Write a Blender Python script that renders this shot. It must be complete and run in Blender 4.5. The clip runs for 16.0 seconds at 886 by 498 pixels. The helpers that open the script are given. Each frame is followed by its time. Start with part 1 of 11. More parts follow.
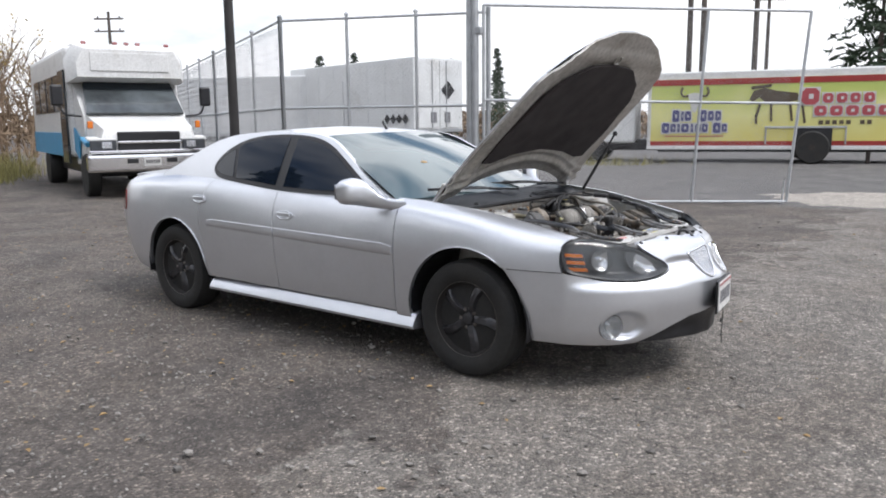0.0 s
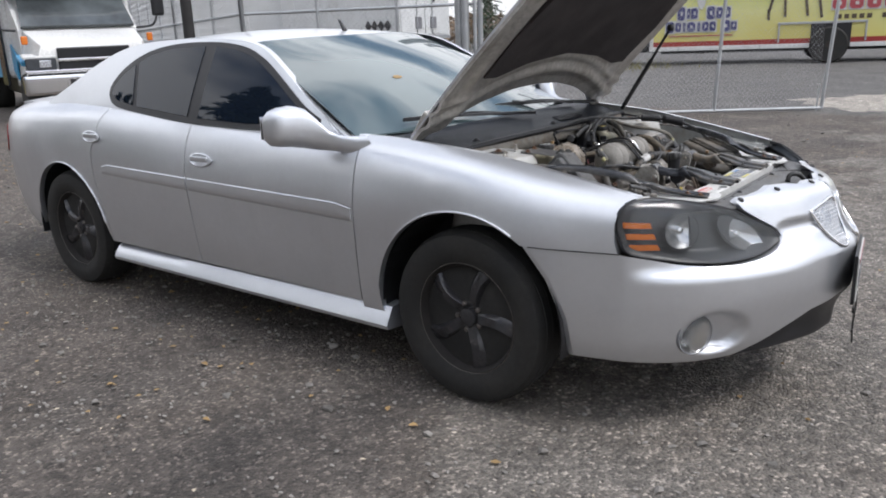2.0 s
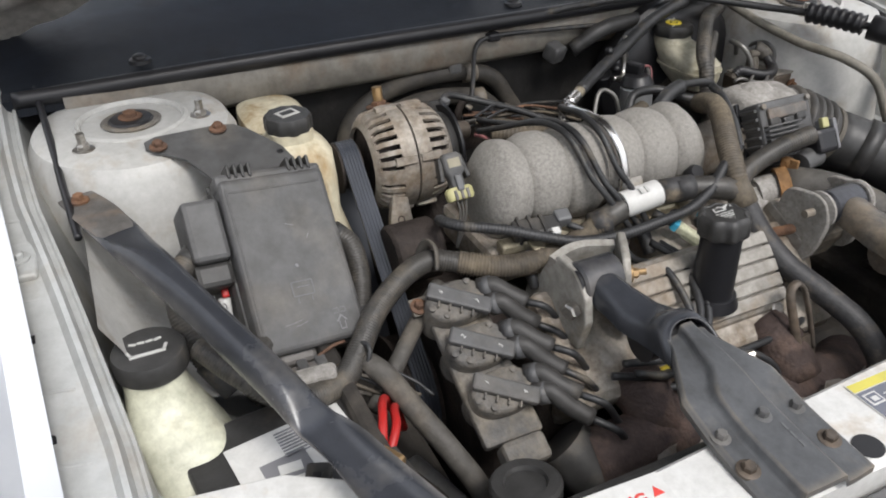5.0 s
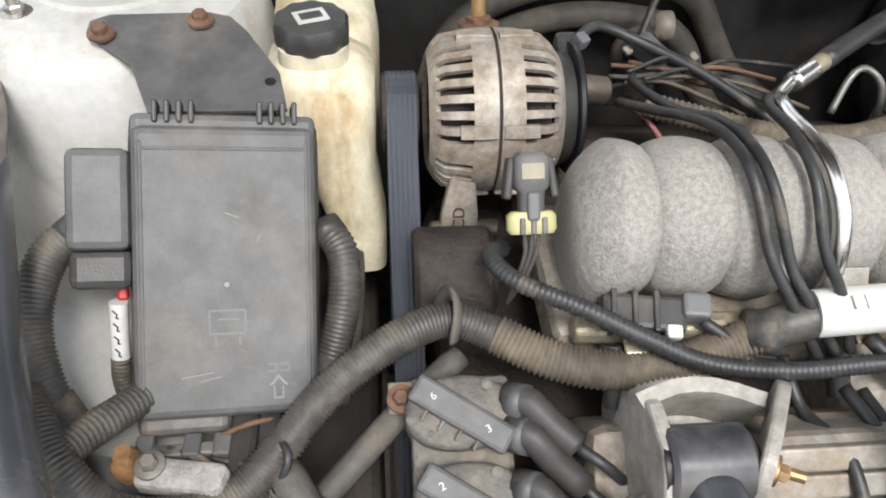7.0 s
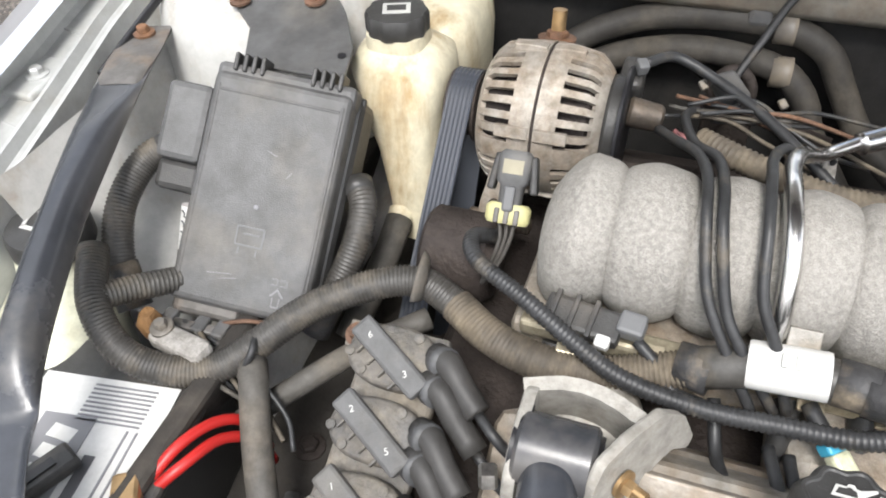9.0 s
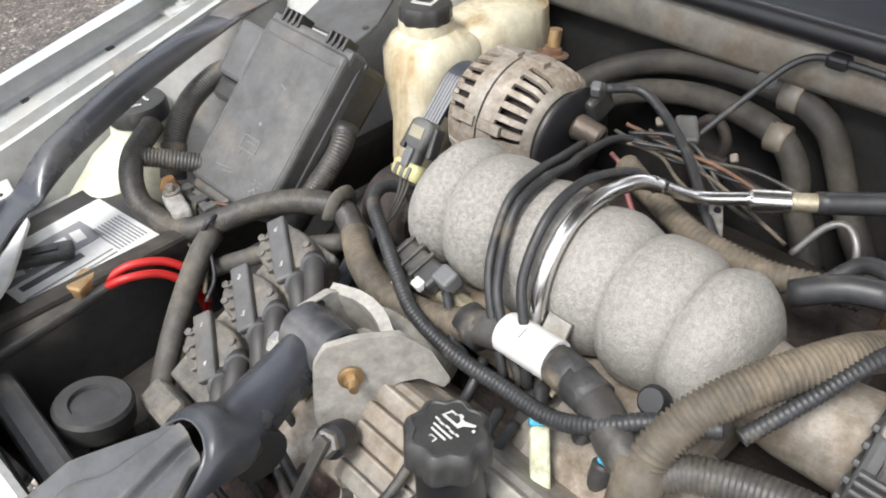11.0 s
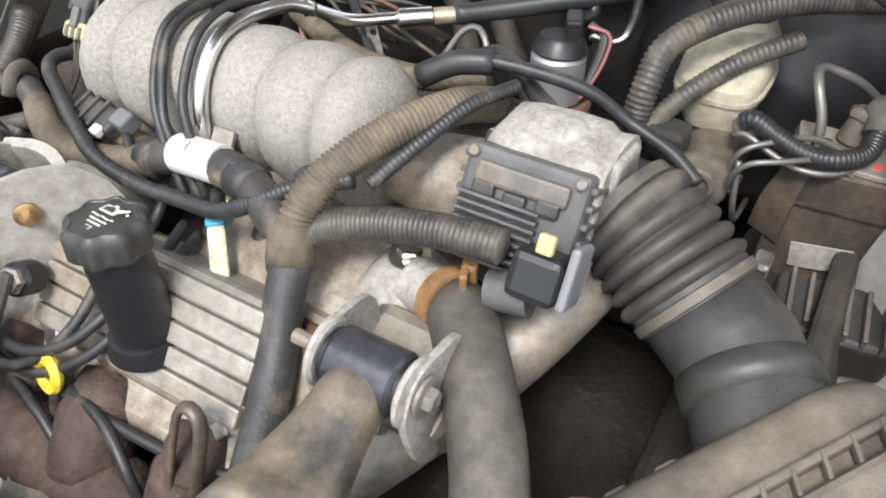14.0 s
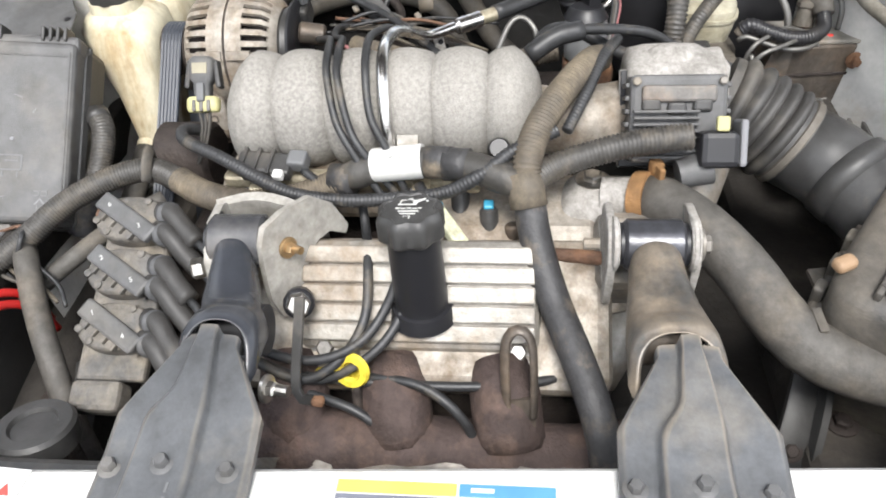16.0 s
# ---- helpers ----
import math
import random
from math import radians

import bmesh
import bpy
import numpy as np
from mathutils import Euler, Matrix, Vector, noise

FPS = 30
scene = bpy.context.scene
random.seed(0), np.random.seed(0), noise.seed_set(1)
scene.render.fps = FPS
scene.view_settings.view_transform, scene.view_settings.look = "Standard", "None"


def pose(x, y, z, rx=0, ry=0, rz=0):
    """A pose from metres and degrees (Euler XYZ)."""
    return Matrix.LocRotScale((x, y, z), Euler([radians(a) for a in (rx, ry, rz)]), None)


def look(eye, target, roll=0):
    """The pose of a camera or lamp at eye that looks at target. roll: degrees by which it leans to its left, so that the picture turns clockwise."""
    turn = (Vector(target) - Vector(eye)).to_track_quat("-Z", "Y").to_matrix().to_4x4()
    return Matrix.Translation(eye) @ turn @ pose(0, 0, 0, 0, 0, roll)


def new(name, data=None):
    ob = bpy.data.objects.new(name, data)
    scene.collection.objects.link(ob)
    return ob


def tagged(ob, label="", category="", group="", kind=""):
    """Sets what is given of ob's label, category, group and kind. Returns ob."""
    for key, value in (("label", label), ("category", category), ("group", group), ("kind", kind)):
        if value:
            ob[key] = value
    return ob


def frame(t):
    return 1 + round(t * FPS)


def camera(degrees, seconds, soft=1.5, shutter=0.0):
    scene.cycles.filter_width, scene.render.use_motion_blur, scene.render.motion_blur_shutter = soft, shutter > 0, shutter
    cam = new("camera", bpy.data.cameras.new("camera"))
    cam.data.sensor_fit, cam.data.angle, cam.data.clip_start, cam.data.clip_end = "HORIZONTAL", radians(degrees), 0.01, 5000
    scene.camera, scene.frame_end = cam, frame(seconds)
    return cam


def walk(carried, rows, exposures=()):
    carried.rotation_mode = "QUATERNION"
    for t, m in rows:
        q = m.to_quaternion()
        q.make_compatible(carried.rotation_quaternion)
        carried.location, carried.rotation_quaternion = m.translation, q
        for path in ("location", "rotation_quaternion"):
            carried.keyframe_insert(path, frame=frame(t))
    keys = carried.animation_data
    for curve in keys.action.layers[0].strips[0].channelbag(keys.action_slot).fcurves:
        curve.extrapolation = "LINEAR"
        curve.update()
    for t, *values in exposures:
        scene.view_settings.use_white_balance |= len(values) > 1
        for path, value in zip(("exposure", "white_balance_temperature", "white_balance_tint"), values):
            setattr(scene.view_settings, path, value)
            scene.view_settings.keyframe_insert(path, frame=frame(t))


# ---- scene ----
cam = camera(59.0, 16.0, soft=1.9)
PATH = [
    (0, (2.631, -4.33, 1.438), (1.399, -2.787, 1.12), -0.6),
    (0.5, (2.45, -4.105, 1.414), (1.225, -2.561, 1.073), -0.4),
    (1, (2.212, -3.795, 1.42), (0.902, -2.333, 1.037), -1.6),
    (1.5, (1.893, -3.498, 1.404), (0.708, -1.954, 0.944), 0.6),
    (2, (1.674, -3.085, 1.383), (0.484, -1.57, 0.844), -2.2),
    (2.5, (1.571, -2.623, 1.422), (0.413, -1.11, 0.814), 0.1),
    (3, (1.437, -2.107, 1.385), (0.316, -0.59, 0.719), -1.1),
    (3.5, (1.385, -1.637, 1.357), (0.134, -0.243, 0.657), -3.6),
    (4, (1.319, -1.237, 1.344), (-0.059, -0.032, 0.537), -2.3),
    (4.5, (1.176, -0.912, 1.329), (-0.234, 0.127, 0.363), 0.1),
    (5, (1.036, -0.615, 1.318), (-0.5, 0.085, 0.245), -1.3),
    (5.2, (0.97, -0.542, 1.314), (-0.566, 0.035, 0.17), 0.3),
    (7.3, (0.684, -0.356, 1.237), (-0.731, -0.198, -0.167), 3.5),
    (7.5, (0.683, -0.359, 1.239), (-0.728, -0.197, -0.169), 4.5),
    (8, (0.686, -0.344, 1.242), (-0.731, -0.245, -0.166), 4.1),
    (8.5, (0.717, -0.241, 1.248), (-0.736, -0.512, -0.099), -1.2),
    (9, (0.74, -0.129, 1.267), (-0.628, -0.649, -0.095), -2.5),
    (9.5, (0.749, -0.063, 1.253), (-0.622, -0.577, -0.108), -0.5),
    (9.7, (0.755, -0.015, 1.262), (-0.584, -0.652, -0.08), -1.9),
    (11.8, (0.588, 0.403, 1.288), (-0.244, -0.884, 0.003), -0.5),
    (12, (0.563, 0.455, 1.293), (-0.211, -0.863, 0.003), -0.4),
    (12.5, (0.521, 0.535, 1.289), (-0.253, -0.801, 0.017), 0.6),
    (13, (0.537, 0.587, 1.283), (-0.35, -0.697, 0.033), 1.9),
    (13.5, (0.592, 0.546, 1.241), (-0.411, -0.605, -0.05), 0.6),
    (14, (0.705, 0.412, 1.21), (-0.573, -0.352, -0.125), -0.3),
    (14.5, (0.851, 0.36, 1.276), (-0.561, -0.204, -0.023), -1.0),
    (15, (0.99, 0.337, 1.315), (-0.543, -0.093, 0.105), -2.2),
    (15.2, (1.021, 0.322, 1.314), (-0.493, -0.123, 0.086), -3.4),
    (15.5, (1.051, 0.28, 1.317), (-0.457, -0.176, 0.084), -5.3),
    (16, (0.994, 0.099, 1.269), (-0.523, -0.116, -0.017), -4.6),
]
walk(cam, [(t, look(eye, target, roll)) for t, eye, target, roll in PATH],
     exposures=[(0, 0.08, 6150, 12), (2.0, -0.04, 6150, 12), (3.0, -0.12, 6180, 12), (3.8, -0.18, 6300, 11), (4.5, -0.18, 6300, 11), (5.0, 0.15, 6400, 11), (7.5, 0.80, 6380, 10), (9.5, 0.99, 6380, 10), (12.0, 0.86, 6350, 10), (13.0, 0.95, 6350, 10), (15.0, 1.08, 6350, 10), (16.0, 1.08, 6350, 10)])

# ---- sky and light ----
world = bpy.data.worlds.new("sky")
scene.world = world
world.use_nodes = True
wn, wl = world.node_tree.nodes, world.node_tree.links
wn.clear()
w_out, w_bg = wn.new("ShaderNodeOutputWorld"), wn.new("ShaderNodeBackground")
w_sky = wn.new("ShaderNodeTexSky")
w_sky.sky_type, w_sky.sun_disc = "NISHITA", False
w_sky.sun_elevation, w_sky.sun_rotation = radians(54), radians(80)
w_gain = wn.new("ShaderNodeMix")
w_gain.data_type, w_gain.blend_type = "RGBA", "MULTIPLY"
w_gain.inputs[0].default_value = 1.0
w_gain.inputs[7].default_value = (0.10, 0.10, 0.10, 1)
w_co, w_map = wn.new("ShaderNodeTexCoord"), wn.new("ShaderNodeMapping")
w_map.inputs["Scale"].default_value = (1.2, 1.2, 3.4)
w_noise = wn.new("ShaderNodeTexNoise")
w_noise.inputs["Scale"].default_value, w_noise.inputs["Detail"].default_value = 2.1, 7.0
w_ramp = wn.new("ShaderNodeValToRGB")
w_ramp.color_ramp.elements[0].position, w_ramp.color_ramp.elements[1].position = 0.40, 0.58
w_mix = wn.new("ShaderNodeMix")
w_mix.data_type = "RGBA"
w_mix.inputs[7].default_value = (1.33, 1.32, 1.30, 1)
wl.new(w_co.outputs["Generated"], w_map.inputs[0])
wl.new(w_map.outputs[0], w_noise.inputs["Vector"])
# The cloud cover closes towards the horizon and opens in blue gaps overhead.
w_lift, w_low, w_cover = wn.new("ShaderNodeSeparateXYZ"), wn.new("ShaderNodeMapRange"), wn.new("ShaderNodeMath")
w_low.inputs[1].default_value, w_low.inputs[2].default_value = 0.05, 0.50
w_low.inputs[3].default_value, w_low.inputs[4].default_value = 0.20, 0.0
wl.new(w_co.outputs["Generated"], w_lift.inputs[0])
wl.new(w_lift.outputs[2], w_low.inputs[0])
wl.new(w_noise.outputs["Fac"], w_cover.inputs[0])
wl.new(w_low.outputs[0], w_cover.inputs[1])
wl.new(w_cover.outputs[0], w_ramp.inputs[0])
wl.new(w_sky.outputs[0], w_gain.inputs[6])
wl.new(w_ramp.outputs[0], w_mix.inputs[0])
wl.new(w_gain.outputs[2], w_mix.inputs[6])
# An overcast sky is brightest overhead.
w_sep, w_rise, w_up = wn.new("ShaderNodeSeparateXYZ"), wn.new("ShaderNodeMapRange"), wn.new("ShaderNodeMix")
w_rise.inputs[1].default_value, w_rise.inputs[2].default_value = 0.0, 1.0
w_rise.inputs[3].default_value, w_rise.inputs[4].default_value = 0.96, 2.15
w_up.data_type, w_up.blend_type = "RGBA", "MULTIPLY"
w_up.inputs[0].default_value = 1.0
wl.new(w_co.outputs["Generated"], w_sep.inputs[0])
wl.new(w_sep.outputs[2], w_rise.inputs[0])
wl.new(w_mix.outputs[2], w_up.inputs[6])
wl.new(w_rise.outputs[0], w_up.inputs[7])
wl.new(w_up.outputs[2], w_bg.inputs[0])
wl.new(w_bg.outputs[0], w_out.inputs[0])
w_bg.inputs[1].default_value = 0.86

sun = new("sun", bpy.data.lights.new("sun", "SUN"))
sun.data.energy, sun.data.angle, sun.data.color = 2.6, radians(18), (1.0, 0.96, 0.9)
sun.matrix_world = look((5.0, 0.9, 7.5), (0, 0, 0))

# ---- materials ----
def mat(name, col, rough=0.5, metal=0.0, var=0.15, scale=12.0, bump=0.08, bscale=160.0, dirt=None, dirt_at=(0.5, 0.65), dscale=9.0,
        coat=0.0, spec=0.5, trans=0.0, by_object=0.0, ior=1.45, grime=0.85, wear=None, runs=1.0):
    """A surface with broad and fine variation, a little relief, dust or stains where dirt gives their colour, and edges rubbed to the colour of wear."""
    m = bpy.data.materials.new(name)
    m.use_nodes = True
    n, l = m.node_tree.nodes, m.node_tree.links
    b = n["Principled BSDF"]
    b.inputs["Roughness"].default_value, b.inputs["Metallic"].default_value = rough, metal
    b.inputs["Coat Weight"].default_value, b.inputs["Specular IOR Level"].default_value = coat, spec
    b.inputs["Transmission Weight"].default_value, b.inputs["IOR"].default_value = trans, ior
    co = n.new("ShaderNodeTexCoord")
    broad, fine = n.new("ShaderNodeTexNoise"), n.new("ShaderNodeTexNoise")
    broad.inputs["Scale"].default_value, broad.inputs["Detail"].default_value = scale, 5
    fine.inputs["Scale"].default_value, fine.inputs["Detail"].default_value = bscale, 3
    for t in (broad, fine):
        l.new(co.outputs["Object"], t.inputs["Vector"])
    ramp = n.new("ShaderNodeValToRGB")
    ramp.color_ramp.elements[0].position, ramp.color_ramp.elements[1].position = 0.3, 0.7
    ramp.color_ramp.elements[0].color = (*[c * (1 - var) for c in col], 1)
    ramp.color_ramp.elements[1].color = (*[min(1, c * (1 + var)) for c in col], 1)
    l.new(broad.outputs["Fac"], ramp.inputs[0])
    out = ramp.outputs[0]
    if dirt:
        mask, stain = n.new("ShaderNodeValToRGB"), n.new("ShaderNodeTexNoise")
        stain.inputs["Scale"].default_value, stain.inputs["Detail"].default_value = dscale, 9
        stain.inputs["Roughness"].default_value = 0.65
        drawn = n.new("ShaderNodeMapping")
        drawn.inputs["Scale"].default_value = (1, 1, runs)
        l.new(co.outputs["Object"], drawn.inputs[0])
        l.new(drawn.outputs[0], stain.inputs["Vector"])
        mask.color_ramp.elements[0].position, mask.color_ramp.elements[1].position = dirt_at
        l.new(stain.outputs["Fac"], mask.inputs[0])
        mix = n.new("ShaderNodeMix")
        mix.data_type = "RGBA"
        mix.inputs[7].default_value = (*dirt, 1)
        l.new(mask.outputs[0], mix.inputs[0])
        l.new(out, mix.inputs[6])
        out = mix.outputs[2]
        # Fine grime over all of it.
        speck, shade, times = n.new("ShaderNodeTexNoise"), n.new("ShaderNodeValToRGB"), n.new("ShaderNodeMix")
        speck.inputs["Scale"].default_value, speck.inputs["Detail"].default_value = max(38.0, dscale * 4.5), 8
        speck.inputs["Roughness"].default_value = 0.7
        shade.color_ramp.elements[0].position, shade.color_ramp.elements[1].position = 0.34, 0.66
        shade.color_ramp.elements[0].color, shade.color_ramp.elements[1].color = (0.66, 0.64, 0.61, 1), (1.22, 1.2, 1.18, 1)
        times.data_type, times.blend_type = "RGBA", "MULTIPLY"
        times.inputs[0].default_value = grime
        l.new(co.outputs["Object"], speck.inputs["Vector"])
        l.new(speck.outputs["Fac"], shade.inputs[0])
        l.new(out, times.inputs[6])
        l.new(shade.outputs[0], times.inputs[7])
        out = times.outputs[2]
        rmix = n.new("ShaderNodeMapRange")
        rmix.inputs[3].default_value, rmix.inputs[4].default_value = rough, min(0.95, rough + 0.35)
        l.new(mask.outputs[0], rmix.inputs[0])
        l.new(rmix.outputs[0], b.inputs["Roughness"])
    if wear:
        geo, edge, bare, broken, both = n.new("ShaderNodeNewGeometry"), n.new("ShaderNodeMapRange"), n.new("ShaderNodeMix"), n.new("ShaderNodeMapRange"), n.new("ShaderNodeMath")
        edge.inputs[1].default_value, edge.inputs[2].default_value = 0.515, 0.60
        broken.inputs[1].default_value, broken.inputs[2].default_value = 0.35, 0.55
        both.operation, bare.data_type = "MULTIPLY", "RGBA"
        bare.inputs[7].default_value = (*wear, 1)
        l.new(geo.outputs["Pointiness"], edge.inputs[0])
        l.new(broad.outputs["Fac"], broken.inputs[0])
        l.new(edge.outputs[0], both.inputs[0])
        l.new(broken.outputs[0], both.inputs[1])
        l.new(both.outputs[0], bare.inputs[0])
        l.new(out, bare.inputs[6])
        out = bare.outputs[2]
    if by_object:
        info, hsv, rng = n.new("ShaderNodeObjectInfo"), n.new("ShaderNodeHueSaturation"), n.new("ShaderNodeMapRange")
        rng.inputs[3].default_value, rng.inputs[4].default_value = 1 - by_object, 1 + by_object
        l.new(info.outputs["Random"], rng.inputs[0])
        l.new(rng.outputs[0], hsv.inputs["Value"])
        l.new(out, hsv.inputs["Color"])
        out = hsv.outputs[0]
    l.new(out, b.inputs["Base Color"])
    if bump:
        bp = n.new("ShaderNodeBump")
        bp.inputs["Strength"].default_value, bp.inputs["Distance"].default_value = bump, 0.004
        l.new(fine.outputs["Fac"], bp.inputs["Height"])
        l.new(bp.outputs[0], b.inputs["Normal"])
    return m


PAINT = mat("silver_paint", (0.645, 0.66, 0.69), 0.34, 0.84, 0.03, 3, 0.03, 900, dirt=(0.60, 0.61, 0.63), dirt_at=(0.50, 1.0), dscale=2.6, coat=0.55, grime=0.06)
PAINT_IN = mat("silver_paint_inner", (0.40, 0.41, 0.405), 0.45, 0.2, 0.06, 6, 0.03, 300, dirt=(0.33, 0.29, 0.23), dirt_at=(0.52, 0.75), dscale=7, grime=0.4)
WHITE_STEEL = mat("white_primer", (0.455, 0.455, 0.44), 0.5, 0.1, 0.06, 8, 0.03, 300, dirt=(0.34, 0.28, 0.21), dirt_at=(0.54, 0.76), dscale=14, grime=0.35)
BEAM_WHITE = mat("white_beam_paint", (0.55, 0.55, 0.535), 0.5, 0.05, 0.05, 8, 0.03, 300, dirt=(0.40, 0.33, 0.25), dirt_at=(0.58, 0.80), dscale=16, grime=0.35)
# Dark glass; the blue in its base colour stands in for reflected sky.
GLASS_TINT = mat("sky_tinted_glass", (0.007, 0.011, 0.019), 0.02, 0, 0.1, 3, 0, spec=0.42)
GLASS_WS = mat("windscreen_glass", (0.07, 0.10, 0.105), 0.03, 0, 0.25, 1.2, 0, coat=0.4, spec=0.6, ior=1.55)
CHROME = mat("chrome", (0.78, 0.78, 0.79), 0.12, 1.0, 0.05, 10, 0)
STEEL = mat("bare_steel", (0.50, 0.49, 0.47), 0.32, 1.0, 0.15, 20, 0.05, 200, dirt=(0.25, 0.2, 0.15), dirt_at=(0.55, 0.8), dscale=30)
ALLOY = mat("cast_aluminium", (0.30, 0.29, 0.27), 0.55, 0.55, 0.14, 22, 0.2, 600, dirt=(0.34, 0.29, 0.22), dirt_at=(0.50, 0.72), dscale=16)
ALLOY_D = mat("dirty_aluminium", (0.34, 0.315, 0.28), 0.6, 0.5, 0.2, 18, 0.2, 600, dirt=(0.24, 0.19, 0.14), dirt_at=(0.42, 0.66), dscale=22)
BLACK_PL = mat("black_plastic", (0.036, 0.036, 0.036), 0.42, 0, 0.2, 14, 0.12, 700, dirt=(0.13, 0.115, 0.095), dirt_at=(0.54, 0.80), dscale=11)
BLACK_CLEAN = mat("black_trim", (0.014, 0.014, 0.016), 0.4, 0, 0.2, 14, 0.05, 700)
GREY_PL = mat("grey_plastic", (0.080, 0.081, 0.083), 0.5, 0, 0.12, 10, 0.15, 800, dirt=(0.15, 0.138, 0.12), dirt_at=(0.50, 0.82), dscale=8)
COVER_PL = mat("sun_greyed_plastic", (0.115, 0.116, 0.118), 0.5, 0, 0.12, 10, 0.15, 800, dirt=(0.17, 0.155, 0.135), dirt_at=(0.52, 0.82), dscale=8)
HOSE = mat("grey_rubber_hose", (0.070, 0.066, 0.060), 0.65, 0, 0.25, 16, 0.15, 300, dirt=(0.135, 0.118, 0.096), dirt_at=(0.48, 0.75), dscale=18)
LOOM = mat("wire_loom", (0.050, 0.048, 0.045), 0.45, 0, 0.25, 20, 0.1, 300, dirt=(0.135, 0.117, 0.092), dirt_at=(0.48, 0.75), dscale=25)
WIRE = mat("black_wire", (0.028, 0.029, 0.031), 0.45, 0, 0.25, 20, 0.05, 300, dirt=(0.15, 0.13, 0.1), dirt_at=(0.56, 0.8), dscale=25)
TYRE = mat("tyre_rubber", (0.014, 0.014, 0.014), 0.7, 0, 0.2, 9, 0.3, 200, dirt=(0.032, 0.030, 0.027), dirt_at=(0.42, 0.75), dscale=6)
RIM = mat("black_wheel_paint", (0.034, 0.034, 0.037), 0.20, 0.1, 0.2, 14, 0.03, 300, dirt=(0.06, 0.052, 0.044), dirt_at=(0.58, 0.8), dscale=12)
AMBER = mat("amber_lens", (0.62, 0.17, 0.02), 0.2, 0, 0.1, 30, 0.1, 500)
REFLECTOR = mat("lamp_reflector", (0.62, 0.63, 0.65), 0.20, 0.85, 0.06, 30, 0.05, 60)
LAMP_BLACK = mat("lamp_bezel", (0.046, 0.050, 0.056), 0.35, 0, 0.15, 12, 0.0, 300)
RED = mat("red_wire", (0.36, 0.016, 0.014), 0.4, 0, 0.1, 20, 0.02)
YELLOW = mat("yellow_plastic", (0.62, 0.50, 0.05), 0.4, 0, 0.12, 30, 0.03, dirt=(0.3, 0.24, 0.1), dirt_at=(0.6, 0.8), dscale=40)
PALE_YELLOW = mat("pale_yellow_plastic", (0.36, 0.34, 0.17), 0.45, 0, 0.12, 30, 0.03)
BLUE_PL = mat("blue_plastic", (0.05, 0.30, 0.45), 0.4, 0, 0.1, 30, 0.02)
PAPER = mat("white_label", (0.54, 0.54, 0.525), 0.5, 0, 0.05, 15, 0.02, dirt=(0.5, 0.46, 0.4), dirt_at=(0.6, 0.85), dscale=14, grime=0.3)
INK = mat("dark_ink", (0.06, 0.06, 0.065), 0.5, 0, 0.1, 15, 0)
INK_GREY = mat("grey_ink", (0.17, 0.17, 0.18), 0.5, 0, 0.1, 15, 0)
WHITE_INK = mat("white_ink", (0.45, 0.45, 0.43), 0.5, 0, 0.1, 30, 0)
RED_INK = mat("red_ink", (0.60, 0.06, 0.05), 0.5, 0, 0.1, 30, 0)
CREAM = mat("cream_plastic", (0.58, 0.54, 0.41), 0.40, 0, 0.10, 9, 0.04, 200, dirt=(0.28, 0.18, 0.07), dirt_at=(0.48, 0.72), dscale=17, grime=0.45, runs=0.22)
WASHER_PL = mat("translucent_plastic", (0.52, 0.53, 0.43), 0.45, 0, 0.1, 9, 0.06, 200, dirt=(0.32, 0.28, 0.17), dirt_at=(0.55, 0.8), dscale=9)
RUST = mat("rusty_iron", (0.135, 0.080, 0.055), 0.8, 0.2, 0.35, 25, 0.5, 220, dirt=(0.22, 0.115, 0.06), dirt_at=(0.5, 0.7), dscale=20)
RUST_DARK = mat("dark_iron", (0.042, 0.034, 0.031), 0.75, 0.3, 0.3, 20, 0.5, 220, dirt=(0.082, 0.066, 0.055), dirt_at=(0.52, 0.75), dscale=18)
BRASS = mat("brass_bolt", (0.40, 0.27, 0.14), 0.42, 0.8, 0.3, 60, 0.1, 300)
GALV = mat("galvanised_steel", (0.42, 0.43, 0.44), 0.45, 0.7, 0.12, 6, 0.05, 200)
FOAM = mat("hood_pad", (0.034, 0.028, 0.028), 0.95, 0, 0.3, 8, 0.5, 160)
HOOD_IN = mat("hood_inner_steel", (0.46, 0.445, 0.42), 0.36, 0.45, 0.10, 4, 0.03, 160, dirt=(0.20, 0.165, 0.125), dirt_at=(0.52, 0.80), dscale=3.2)
COWL = mat("cowl_plastic", (0.012, 0.0145, 0.020), 0.45, 0, 0.15, 8, 0.12, 600, dirt=(0.030, 0.030, 0.032), dirt_at=(0.56, 0.85), dscale=9, spec=0.12)
FIREWALL = mat("firewall_pad", (0.015, 0.0145, 0.014), 0.9, 0, 0.3, 9, 0.3, 120, dirt=(0.045, 0.04, 0.034), dirt_at=(0.54, 0.82), dscale=7)

MOUNT = mat("grimy_cast_alloy", (0.19, 0.18, 0.165), 0.55, 0.45, 0.16, 16, 0.15, 500, dirt=(0.27, 0.225, 0.165), dirt_at=(0.48, 0.70), dscale=14)
CRUST = mat("corroded_alloy", (0.26, 0.25, 0.235), 0.75, 0.1, 0.2, 20, 0.35, 420, dirt=(0.35, 0.34, 0.325), dirt_at=(0.42, 0.64), dscale=38)


# ---- mesh helpers ----
V = Vector


def smooth(bm, on=True):
    for f in bm.faces:
        f.smooth = on


def link_mesh(name, bm, material):
    me = bpy.data.meshes.new(name)
    bm.to_mesh(me)
    bm.free()
    for m in material if isinstance(material, (list, tuple)) else (material,):
        me.materials.append(m)
    return new(name, me)


